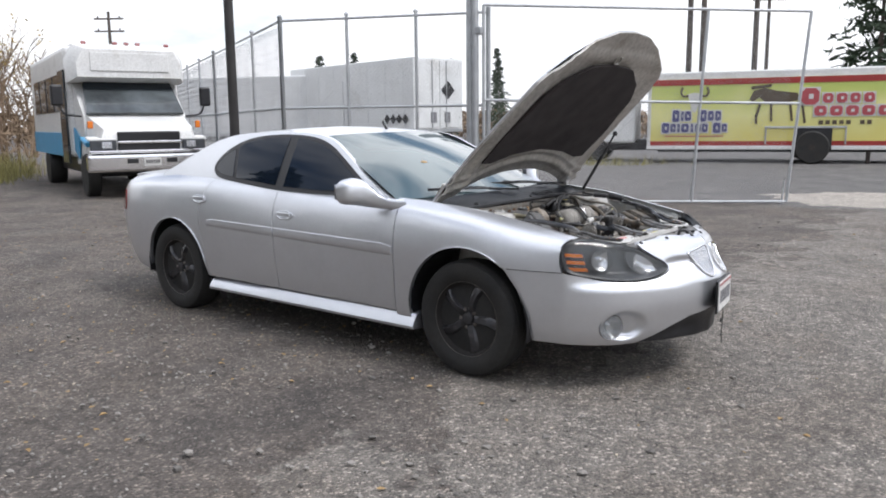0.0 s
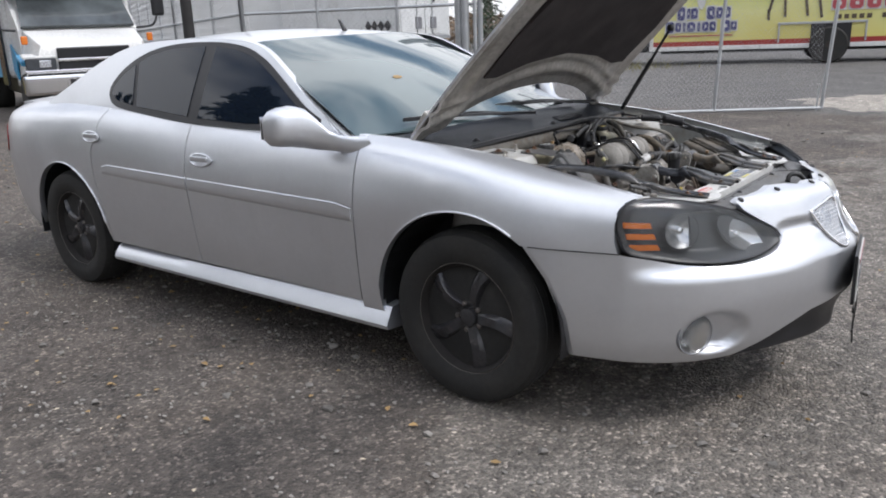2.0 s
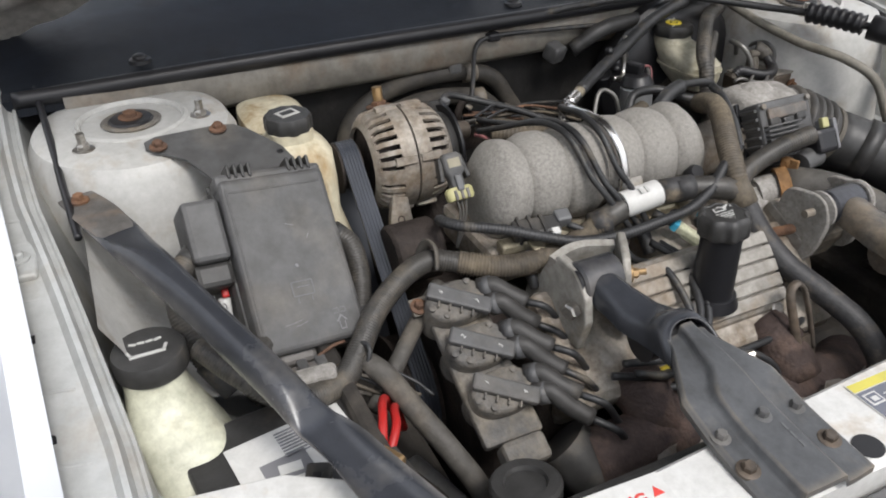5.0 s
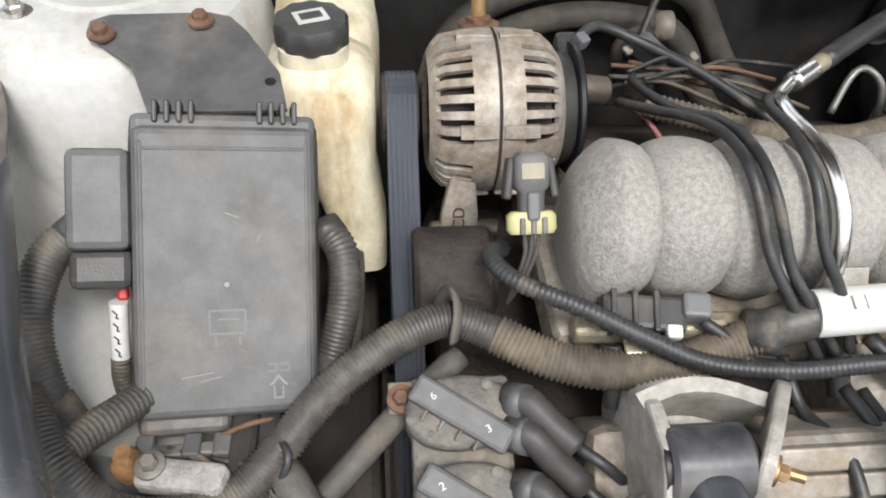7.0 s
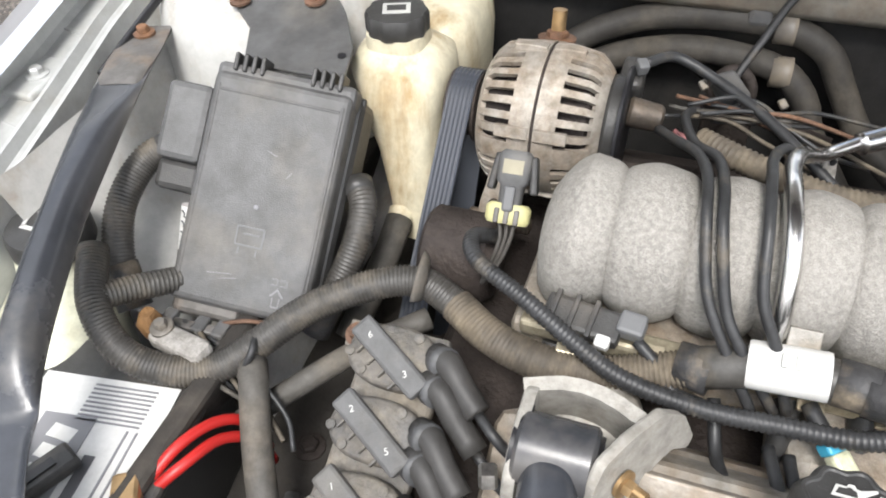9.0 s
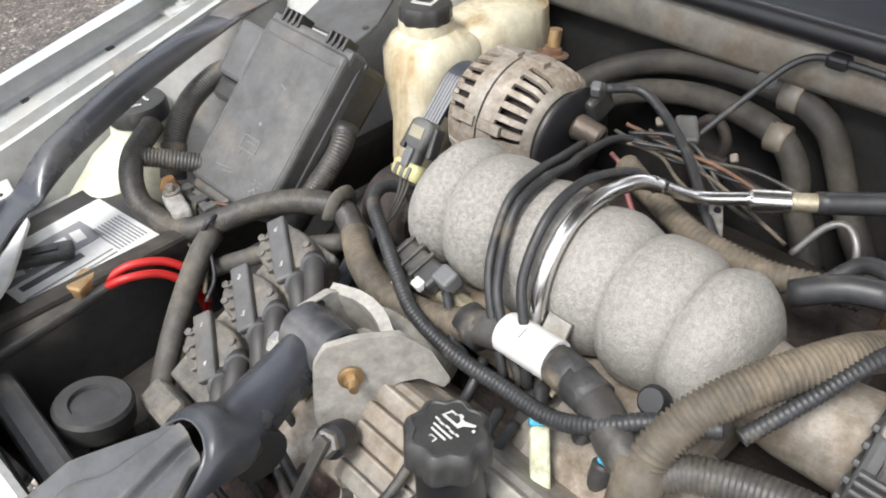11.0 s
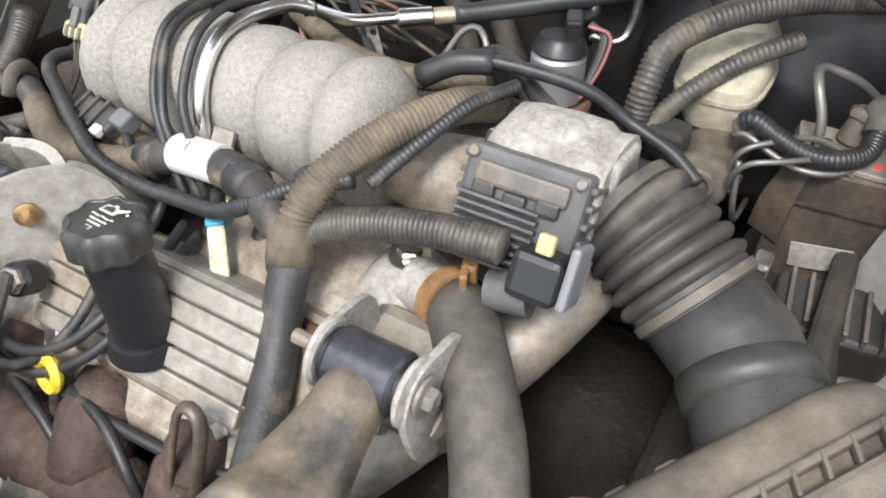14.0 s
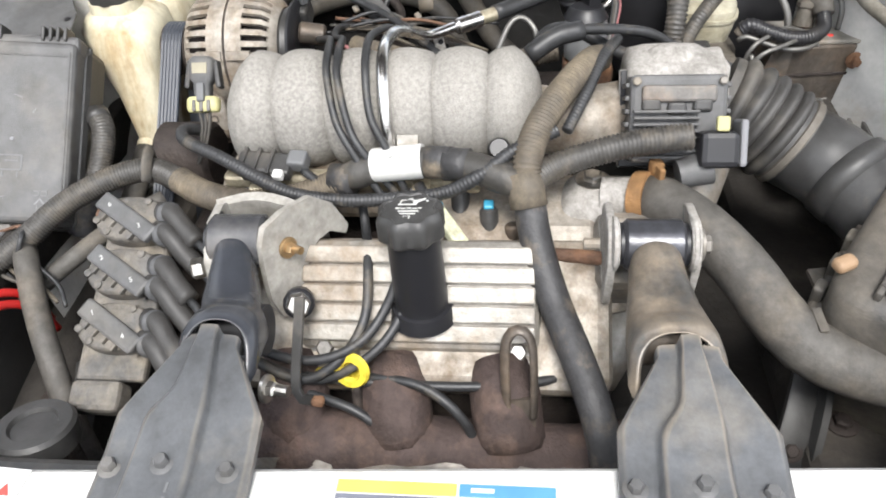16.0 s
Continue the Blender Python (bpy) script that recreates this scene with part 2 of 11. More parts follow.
def part(name, bm, material, parent=None, label=""):
    """Links a bmesh as one mesh object under a thing or a part."""
    ob = link_mesh(name, bm, material)
    if parent:
        ob.parent = parent
        ob.matrix_parent_inverse = parent.matrix_basis.inverted()
    return tagged(ob, label)


def thing(name, at, label, category, group="", kind=""):
    ob = new(name)
    ob.empty_display_size = 0.05
    ob.location = at
    ob.matrix_basis = Matrix.Translation(at)
    return tagged(ob, label, category, group, kind)


def sharpen(bm, degrees=35):
    bm.normal_update()
    for e in bm.edges:
        if len(e.link_faces) == 2 and e.calc_face_angle(0) > radians(degrees):
            e.smooth = False


def box(size, m=None, bevel=0.004, seg=2, bm=None):
    own = bm if bm is not None else bmesh.new()
    r = bmesh.ops.create_cube(own, size=1.0)
    bmesh.ops.scale(own, vec=size, verts=r["verts"])
    if bevel:
        edges = list({e for v in r["verts"] for e in v.link_edges})
        b = bmesh.ops.bevel(own, geom=edges, offset=min(bevel, min(size) * 0.45), segments=seg, affect="EDGES", profile=0.5)
        verts = list({v for f in b["faces"] for v in f.verts} | {v for v in r["verts"] if v.is_valid})
    else:
        verts = r["verts"]
    if m is not None:
        bmesh.ops.transform(own, matrix=m, verts=verts)
    return own


def spin(profile, m=None, seg=24, bm=None, bumps=0, depth=0.0):
    """Turns a profile of (radius, height) round the z axis; bumps: ribs round its rim."""
    own = bm if bm is not None else bmesh.new()
    rings = []
    for r, z in profile:
        ring = []
        for i in range(seg):
            a = 2 * math.pi * i / seg
            rr = r - depth * (0.5 - 0.5 * math.cos(bumps * a)) if bumps else r
            p = V((rr * math.cos(a), rr * math.sin(a), z))
            ring.append(own.verts.new(m @ p if m is not None else p))
        rings.append(ring)
    for a, b in zip(rings, rings[1:]):
        for i in range(seg):
            own.faces.new((a[i], a[(i + 1) % seg], b[(i + 1) % seg], b[i]))
    own.faces.new(list(reversed(rings[0])))
    own.faces.new(rings[-1])
    smooth(own)
    sharpen(own)
    return own


def along(a, b):
    """A pose at a whose z axis points to b."""
    a, b = V(a), V(b)
    return Matrix.Translation(a) @ (b - a).to_track_quat("Z", "Y").to_matrix().to_4x4()


def rod(a, b, r, r2=None, seg=14, bm=None, bevel=0.0):
    h = (V(b) - V(a)).length
    r2 = r if r2 is None else r2
    prof = [(r, 0), (r2, h)] if not bevel else [(r - bevel, 0), (r, bevel), (r2, h - bevel), (r2 - bevel, h)]
    return spin(prof, along(a, b), seg, bm)


def curve_points(points, step):
    """Even points on a smooth curve through those given."""
    p = [V(q) for q in points]
    p = [2 * p[0] - p[1]] + p + [2 * p[-1] - p[-2]]
    dense = []
    for i in range(1, len(p) - 2):
        for k in range(24):
            t = k / 24
            a, b, c, d = p[i - 1], p[i], p[i + 1], p[i + 2]
            dense.append(0.5 * ((2 * b) + (c - a) * t + (2 * a - 5 * b + 4 * c - d) * t * t + (3 * b - a - 3 * c + d) * t ** 3))
    dense.append(p[-2])
    out, need = [dense[0]], step
    for a, b in zip(dense, dense[1:]):
        d = (b - a).length
        at = 0.0
        while d - at >= need:
            at += need
            out.append(a.lerp(b, at / d))
            need = step
        need -= d - at
    if (out[-1] - dense[-1]).length > step * 0.3:
        out.append(dense[-1])
    else:
        out[-1] = dense[-1]
    return out


def tube(points, r, ribs=0.0, pitch=0.006, seg=10, bm=None, flat=1.0):
    """A hose along a smooth curve; ribs: the depth of its corrugation; flat: its squash across."""
    own = bm if bm is not None else bmesh.new()
    pts = curve_points(points, pitch / 3 if ribs else max(0.006, r * 0.9))
    side, rings = None, []
    for i, p in enumerate(pts):
        t = (pts[min(i + 1, len(pts) - 1)] - pts[max(i - 1, 0)]).normalized()
        if side is None:
            side = t.orthogonal().normalized()
        side = (side - side.dot(t) * t).normalized()
        up = t.cross(side)
        rr = r - (ribs if ribs and i % 3 == 0 else 0.0)
        rings.append([own.verts.new(p + rr * (math.cos(a) * side + flat * math.sin(a) * up)) for a in (2 * math.pi * k / seg for k in range(seg))])
    for a, b in zip(rings, rings[1:]):
        for i in range(seg):
            own.faces.new((a[i], a[(i + 1) % seg], b[(i + 1) % seg], b[i]))
    own.faces.new(list(reversed(rings[0])))
    own.faces.new(rings[-1])
    smooth(own)
    return own


def plate(outline, thick, m=None, bevel=0.002, bm=None):
    """A flat sheet of that outline (x, y), from z = 0 up to its thickness."""
    own = bm if bm is not None else bmesh.new()
    f = own.faces.new([own.verts.new((x, y, 0)) for x, y in outline])
    f.normal_update()
    if f.normal.z > 0:
        f.normal_flip()
    r = bmesh.ops.extrude_face_region(own, geom=[f])
    top = [g for g in r["geom"] if isinstance(g, bmesh.types.BMVert)]
    bmesh.ops.translate(own, vec=(0, 0, thick), verts=top)
    verts = list(set(top) | set(f.verts))
    if bevel:
        edges = list({e for v in top for e in v.link_edges})
        b = bmesh.ops.bevel(own, geom=edges, offset=bevel, segments=2, affect="EDGES", profile=0.5)
        verts = list({v for v in verts if v.is_valid} | {v for g in b["faces"] for v in g.verts})
    if m is not None:
        bmesh.ops.transform(own, matrix=m, verts=verts)
    bmesh.ops.recalc_face_normals(own, faces=own.faces)
    return own


def panel(outline, surface, du, dv, lip=(0, 0.02, 0), flip=False):
    """A curved sheet: an outline (u, v), cut to a fine grid and laid on surface(u, v), with its edges turned in by lip."""
    bm = bmesh.new()
    bm.faces.new([bm.verts.new((u, v, 0)) for u, v in outline])
    for axis, step in ((0, du), (1, dv)):
        lo, hi = min(o[axis] for o in outline), max(o[axis] for o in outline)
        count = max(1, int((hi - lo) / step))
        for i in range(1, count):
            at, no = [0, 0, 0], [0, 0, 0]
            at[axis], no[axis] = lo + (hi - lo) * i / count, 1
            bmesh.ops.bisect_plane(bm, geom=bm.verts[:] + bm.edges[:] + bm.faces[:], plane_co=at, plane_no=no, dist=1e-5)
    for v in bm.verts:
        v.co = surface(v.co.x, v.co.y)
    smooth(bm)
    if lip is not None:
        rim = [e for e in bm.edges if e.is_boundary]
        r = bmesh.ops.extrude_edge_only(bm, edges=rim)
        for g in r["geom"]:
            if isinstance(g, bmesh.types.BMVert):
                g.co += V(lip)
        for e in rim:
            e.smooth = False
    bmesh.ops.recalc_face_normals(bm, faces=bm.faces)
    if flip:
        bmesh.ops.reverse_faces(bm, faces=bm.faces)
    return bm


def knots(x, xs, ys):
    """A smooth reading of a table."""
    if x <= xs[0]:
        return ys[0]
    if x >= xs[-1]:
        return ys[-1]
    i = max(k for k in range(len(xs) - 1) if xs[k] <= x)
    def slope(k):
        if k == 0 or k == len(xs) - 1:
            a, b = (0, 1) if k == 0 else (k - 1, k)
            return (ys[b] - ys[a]) / (xs[b] - xs[a])
        s0, s1 = (ys[k] - ys[k - 1]) / (xs[k] - xs[k - 1]), (ys[k + 1] - ys[k]) / (xs[k + 1] - xs[k])
        return 0.0 if s0 * s1 <= 0 else 2 * s0 * s1 / (s0 + s1)
    h = xs[i + 1] - xs[i]
    t = (x - xs[i]) / h
    return ((2 * t ** 3 - 3 * t * t + 1) * ys[i] + (t ** 3 - 2 * t * t + t) * h * slope(i)
            + (-2 * t ** 3 + 3 * t * t) * ys[i + 1] + (t ** 3 - t * t) * h * slope(i + 1))


def arc(cx, cy, r, a0, a1, n=14):
    return [(cx + r * math.cos(radians(a0 + (a1 - a0) * i / n)), cy + r * math.sin(radians(a0 + (a1 - a0) * i / n))) for i in range(n + 1)]



def ribbon(points, widths, heights, across=(0, 0, 1), bm=None):
    """A pressed steel bar: a box section along a smooth line, of changing width and height; across: roughly its upper side."""
    own = bm if bm is not None else bmesh.new()
    fine = curve_points(points, 0.012)
    total = sum((b - a).length for a, b in zip(fine, fine[1:]))
    rings, gone = [], 0.0
    for i, p in enumerate(fine):
        if i:
            gone += (p - fine[i - 1]).length
        q = gone / total * (len(widths) - 1)
        w, h = knots(q, list(range(len(widths))), widths) / 2, knots(q, list(range(len(heights))), heights) / 2
        t = (fine[min(i + 1, len(fine) - 1)] - fine[max(i - 1, 0)]).normalized()
        up = V(across)
        up = (up - up.dot(t) * t).normalized()
        side = t.cross(up)
        c = 0.3
        rings.append([own.verts.new(p + side * a * w + up * b * h) for a, b in ((-1, -1), (1, -1), (1, 1 - c), (1 - c * 0.5, 1), (-1 + c * 0.5, 1), (-1, 1 - c))])
    for a, b in zip(rings, rings[1:]):
        for k in range(6):
            own.faces.new((a[k], a[(k + 1) % 6], b[(k + 1) % 6], b[k]))
    own.faces.new(rings[0])
    own.faces.new(rings[-1])
    smooth(own)
    bmesh.ops.recalc_face_normals(own, faces=own.faces)
    sharpen(own, 40)
    return own


def rounded(cx, cy, w, d, z, n=24, power=3.2):
    out = []
    for i in range(n):
        a = 2 * math.pi * i / n
        c, s = math.cos(a), math.sin(a)
        out.append(V((cx + w / 2 * math.copysign(abs(c) ** (2 / power), c), cy + d / 2 * math.copysign(abs(s) ** (2 / power), s), z)))
    return out


def loft(loops, bm=None):
    own = bm if bm is not None else bmesh.new()
    rings = [[own.verts.new(p) for p in loop] for loop in loops]
    n = len(rings[0])
    for a, b in zip(rings, rings[1:]):
        for i in range(n):
            own.faces.new((a[i], a[(i + 1) % n], b[(i + 1) % n], b[i]))
    own.faces.new(list(reversed(rings[0])))
    own.faces.new(rings[-1])
    smooth(own)
    bmesh.ops.recalc_face_normals(own, faces=own.faces)
    sharpen(own, 50)
    return own


def channel(points, widths, domes, thick=0.004, across=(0, 0, 1), bm=None):
    """A pressed steel bar whose section is a dome (domes > 0), flat, or a trough (domes < 0) along a smooth line."""
    fine = curve_points(points, 0.006)
    total = sum((b - a).length for a, b in zip(fine, fine[1:]))
    loops, gone = [], 0.0
    for i, p in enumerate(fine):
        if i:
            gone += (p - fine[i - 1]).length
        q = gone / total * (len(widths) - 1)
        steps = list(range(len(widths)))
        w, d = knots(q, steps, widths) / 2, knots(q, steps, domes)
        t = (fine[min(i + 1, len(fine) - 1)] - fine[max(i - 1, 0)]).normalized()
        up = V(across)
        up = (up - up.dot(t) * t).normalized()
        side = t.cross(up)
        top = []
        for k in range(15):
            v = -1 + 2 * k / 14
            rise = d * math.sqrt(max(0.0, 1 - abs(v) ** 2.6)) if d > 0 else -d * min(1.0, abs(v) * 1.06) ** 6
            top.append((v, rise))
        ring = [p + side * v * w + up * z for v, z in top] + [p + side * v * w * 0.94 + up * (z - thick) for v, z in reversed(top)]
        loops.append(ring)
    return loft(loops, bm)


def facing(bm, toward):
    """Turns an open sheet so that its faces look the given way."""
    bm.normal_update()
    if sum((f.normal * f.calc_area() for f in bm.faces), V((0, 0, 0))).dot(V(toward)) < 0:
        bmesh.ops.reverse_faces(bm, faces=bm.faces)
    return bm


def eased(points, steps=5, closed=True):
    """A smooth outline through the given corners."""
    p = [V((*q, 0)) for q in points]
    p = [p[-1]] + p + p[:2] if closed else [2 * p[0] - p[1]] + p + [2 * p[-1] - p[-2]]
    out = []
    for a, b, c, d in zip(p, p[1:], p[2:], p[3:]):
        for k in range(steps):
            t = k / steps
            q = 0.5 * ((2 * b) + (c - a) * t + (2 * a - 5 * b + 4 * c - d) * t * t + (3 * b - a - 3 * c + d) * t ** 3)
            out.append((q.x, q.y))
    if not closed:
        out.append(tuple(points[-1]))
    return out


# ---- ground ----
def ground_material():
    m = bpy.data.materials.new("worn_asphalt")
    m.use_nodes = True
    n, l = m.node_tree.nodes, m.node_tree.links
    b = n["Principled BSDF"]
    b.inputs["Roughness"].default_value = 0.9
    co = n.new("ShaderNodeTexCoord")

    def noise_at(scale, detail=6, rough=0.55):
        t = n.new("ShaderNodeTexNoise")
        t.inputs["Scale"].default_value, t.inputs["Detail"].default_value, t.inputs["Roughness"].default_value = scale, detail, rough
        l.new(co.outputs["Object"], t.inputs["Vector"])
        return t.outputs["Fac"]

    def ramp(fac, *stops):
        r = n.new("ShaderNodeValToRGB")
        while len(r.color_ramp.elements) < len(stops):
            r.color_ramp.elements.new(0.5)
        for e, (p, c) in zip(r.color_ramp.elements, stops):
            e.position, e.color = p, (*c, 1)
        l.new(fac, r.inputs[0])
        return r.outputs[0]

    def mix(fac, a, c, kind="MIX"):
        x = n.new("ShaderNodeMix")
        x.data_type, x.blend_type = "RGBA", kind
        l.new(fac, x.inputs[0]) if not isinstance(fac, float) else setattr(x.inputs[0], "default_value", fac)
        l.new(a, x.inputs[6])
        l.new(c, x.inputs[7])
        return x.outputs[2]

    def math_node(op, a, c):
        x = n.new("ShaderNodeMath")
        x.operation = op
        for i, v in enumerate((a, c)):
            l.new(v, x.inputs[i]) if not isinstance(v, (int, float)) else setattr(x.inputs[i], "default_value", v)
        return x.outputs[0]

    stones = n.new("ShaderNodeTexVoronoi")
    stones.inputs["Scale"].default_value = 85
    l.new(co.outputs["Object"], stones.inputs["Vector"])
    grit = n.new("ShaderNodeTexVoronoi")
    grit.inputs["Scale"].default_value = 330
    l.new(co.outputs["Object"], grit.inputs["Vector"])
    dark = ramp(noise_at(1.3), (0.3, (0.053, 0.048, 0.045)), (0.7, (0.128, 0.113, 0.102)))
    light = ramp(noise_at(1.7), (0.3, (0.124, 0.116, 0.107)), (0.7, (0.198, 0.186, 0.172)))
    brown = ramp(noise_at(4), (0.3, (0.080, 0.068, 0.058)), (0.7, (0.135, 0.115, 0.097)))
    # The lighter gravel spreads in front of the car, the dark asphalt under and beside it.
    sep = n.new("ShaderNodeSeparateXYZ")
    l.new(co.outputs["Object"], sep.inputs[0])
    edge = math_node("ADD", math_node("MULTIPLY", sep.outputs[0], 0.55), math_node("MULTIPLY", math_node("SUBTRACT", noise_at(0.9, 8, 0.6), 0.5), 2.6))
    # Beyond the gate the yard is dark rolled asphalt.
    rolled = ramp(math_node("ADD", math_node("MULTIPLY", sep.outputs[1], 0.10), math_node("MULTIPLY", math_node("SUBTRACT", noise_at(0.7, 6, 0.6), 0.5), 0.25)), (0.93, (0, 0, 0)), (0.99, (1, 1, 1)))
    tar = ramp(noise_at(1.1), (0.3, (0.085, 0.084, 0.085)), (0.7, (0.135, 0.133, 0.132)))
    mask = ramp(edge, (0.09, (0, 0, 0)), (0.13, (1, 1, 1)))
    patch = ramp(noise_at(0.55, 8, 0.62), (0.50, (0, 0, 0)), (0.58, (1, 1, 1)))
    base = mix(mask, dark, light)
    base = mix(math_node("MULTIPLY", ramp(noise_at(0.8, 7, 0.6), (0.45, (0, 0, 0)), (0.62, (1, 1, 1))), 0.55), base, brown)
    base = mix(math_node("MULTIPLY", patch, 0.22), base, light)
    # A bare concrete slab by the gate, and clotted dirt all over.
    slab = n.new("ShaderNodeVectorMath")
    slab.operation = "DISTANCE"
    squash = n.new("ShaderNodeMapping")
    squash.inputs["Scale"].default_value = (0.55, 1.0, 1.0)
    l.new(co.outputs["Object"], squash.inputs[0])
    l.new(squash.outputs[0], slab.inputs[0])
    slab.inputs[1].default_value = (0.75, 11.4, 0.0)
    far = math_node("ADD", slab.outputs["Value"], math_node("MULTIPLY", noise_at(0.8, 8, 0.65), 1.6))
    pale = ramp(noise_at(2.5, 8, 0.7), (0.3, (0.25, 0.235, 0.215)), (0.7, (0.38, 0.36, 0.33)))
    base = mix(rolled, base, tar)
    base = mix(math_node("LESS_THAN", far, 2.5), base, pale)
    base = mix(0.85, base, ramp(noise_at(11, 10, 0.78), (0.36, (0.50, 0.49, 0.48)), (0.64, (1.52, 1.49, 1.45))), "MULTIPLY")
    chip = ramp(stones.outputs["Color"], (0.0, (0.30, 0.30, 0.30)), (0.72, (1.10, 1.08, 1.05)), (0.93, (3.2, 3.1, 3.0)))
    base = mix(0.75, base, chip, "MULTIPLY")
    base = mix(0.6, base, ramp(grit.outputs["Color"], (0.0, (0.6, 0.6, 0.6)), (1.0, (1.35, 1.33, 1.3))), "MULTIPLY")
    l.new(base, b.inputs["Base Color"])
    bp = n.new("ShaderNodeBump")
    bp.inputs["Strength"].default_value, bp.inputs["Distance"].default_value = 0.9, 0.012
    height = math_node("ADD", math_node("MULTIPLY", stones.outputs["Distance"], -1.0), math_node("MULTIPLY", noise_at(30, 6, 0.7), 0.9))
    l.new(height, bp.inputs["Height"])
    l.new(bp.outputs[0], b.inputs["Normal"])
    return m


ASPHALT = ground_material()


def ground_mesh():
    bm = bmesh.new()
    xs = sorted({-900, -400, -200, -100, -60, -40, -30, 20, 40, 100, 400, 900} | {-22 + 0.5 * i for i in range(72)})
    ys = sorted({-900, -300, -100, -40, 30, 40, 60, 100, 200, 400, 900} | {-14 + 0.5 * i for i in range(80)})
    grid = []
    for y in ys:
        row = []
        for x in xs:
            near = abs(x) < 16 and abs(y) < 26
            z = 0.035 * (noise.noise((x * 0.22, y * 0.22, 3.0))) + 0.012 * noise.noise((x * 0.9, y * 0.9, 7.0)) if near else 0.0
            if -4.6 < x < 2 and abs(y) < 1.6:
                z *= 0.15
            row.append(bm.verts.new((x, y, z)))
        grid.append(row)
    for a, b in zip(grid, grid[1:]):
        for i in range(len(a) - 1):
            bm.faces.new((a[i], a[i + 1], b[i + 1], b[i]))
    smooth(bm)
    return bm


ground = part("ground", ground_mesh(), ASPHALT)
tagged(ground, "worn grey asphalt yard with loose gravel and stains", "ground", kind="structure")


# ---- the car: x ahead from the front axle, y to its left ----
SEC_X = [-3.95, -3.6, -3.2, -2.6, -1.6, -0.5, 0.0, 0.3, 0.65]
SEC_Y = [
    (0.60, 0.66, 0.70, 0.72, 0.70, 0.66, 0.58), (0.76, 0.80, 0.83, 0.845, 0.83, 0.79, 0.68), (0.82, 0.86, 0.88, 0.89, 0.87, 0.83, 0.72),
    (0.86, 0.885, 0.897, 0.905, 0.885, 0.85, 0.80), (0.86, 0.885, 0.90, 0.907, 0.885, 0.85, 0.82), (0.86, 0.885, 0.90, 0.907, 0.885, 0.85, 0.792),
    (0.86, 0.885, 0.90, 0.91, 0.895, 0.847, 0.775), (0.85, 0.875, 0.888, 0.893, 0.875, 0.824, 0.752), (0.77, 0.79, 0.80, 0.805, 0.80, 0.772, 0.731),
]
SEC_Z = [
    (0.30, 0.38, 0.52, 0.70, 0.86, 0.95, 1.00), (0.27, 0.35, 0.5, 0.7, 0.88, 0.98, 1.03), (0.24, 0.33, 0.5, 0.7, 0.9, 1.0, 1.055),
    (0.22, 0.32, 0.5, 0.7, 0.9, 1.0, 1.05), (0.22, 0.32, 0.5, 0.7, 0.86, 0.95, 1.0), (0.23, 0.32, 0.5, 0.7, 0.85, 0.935, 0.99),
    (0.24, 0.32, 0.5, 0.7, 0.83, 0.915, 0.955), (0.25, 0.33, 0.5, 0.68, 0.79, 0.865, 0.905), (0.26, 0.34, 0.5, 0.64, 0.74, 0.80, 0.835),
]
STEPS = list(range(7))


def section(x):
    return ([knots(x, SEC_X, [s[k] for s in SEC_Y]) for k in STEPS], [knots(x, SEC_X, [s[k] for s in SEC_Z]) for k in STEPS])


def level(x, z):
    """The place on the section at x where it stands z high."""
    zs = section(x)[1]
    lo, hi = 0.0, 6.0
    for _ in range(24):
        mid = (lo + hi) / 2
        lo, hi = (mid, hi) if knots(mid, STEPS, zs) < z else (lo, mid)
    return lo


def flank(side, proud=0.0):
    def at(x, v):
        ys, zs = section(x)
        return V((x, side * (knots(v, STEPS, ys) + proud), knots(v, STEPS, zs)))
    return at


def side_outline(points):
    return [(x, level(x, z)) for x, z in points]


NOSE_S = list(range(9))
NOSE_X = [0.31, 0.48, 0.63, 0.78, 0.903, 1.004, 1.088, 1.148, 1.170]
NOSE_Y = [0.888, 0.862, 0.81, 0.725, 0.61, 0.47, 0.30, 0.14, 0.0]
INSET_Z = [0.22, 0.28, 0.36, 0.5, 0.575, 0.60, 0.63, 0.66, 0.72, 0.78, 0.82, 0.84, 0.86]
INSET_SIDE = [0.08, 0.035, 0.012, 0.0, 0.0, 0.0, 0.0, 0.0, 0.004, 0.012, 0.03, 0.09, 0.15]
INSET_FRONT = [0.10, 0.05, 0.02, 0.0, 0.004, 0.015, 0.042, 0.058, 0.080, 0.108, 0.195, 0.288, 0.388]


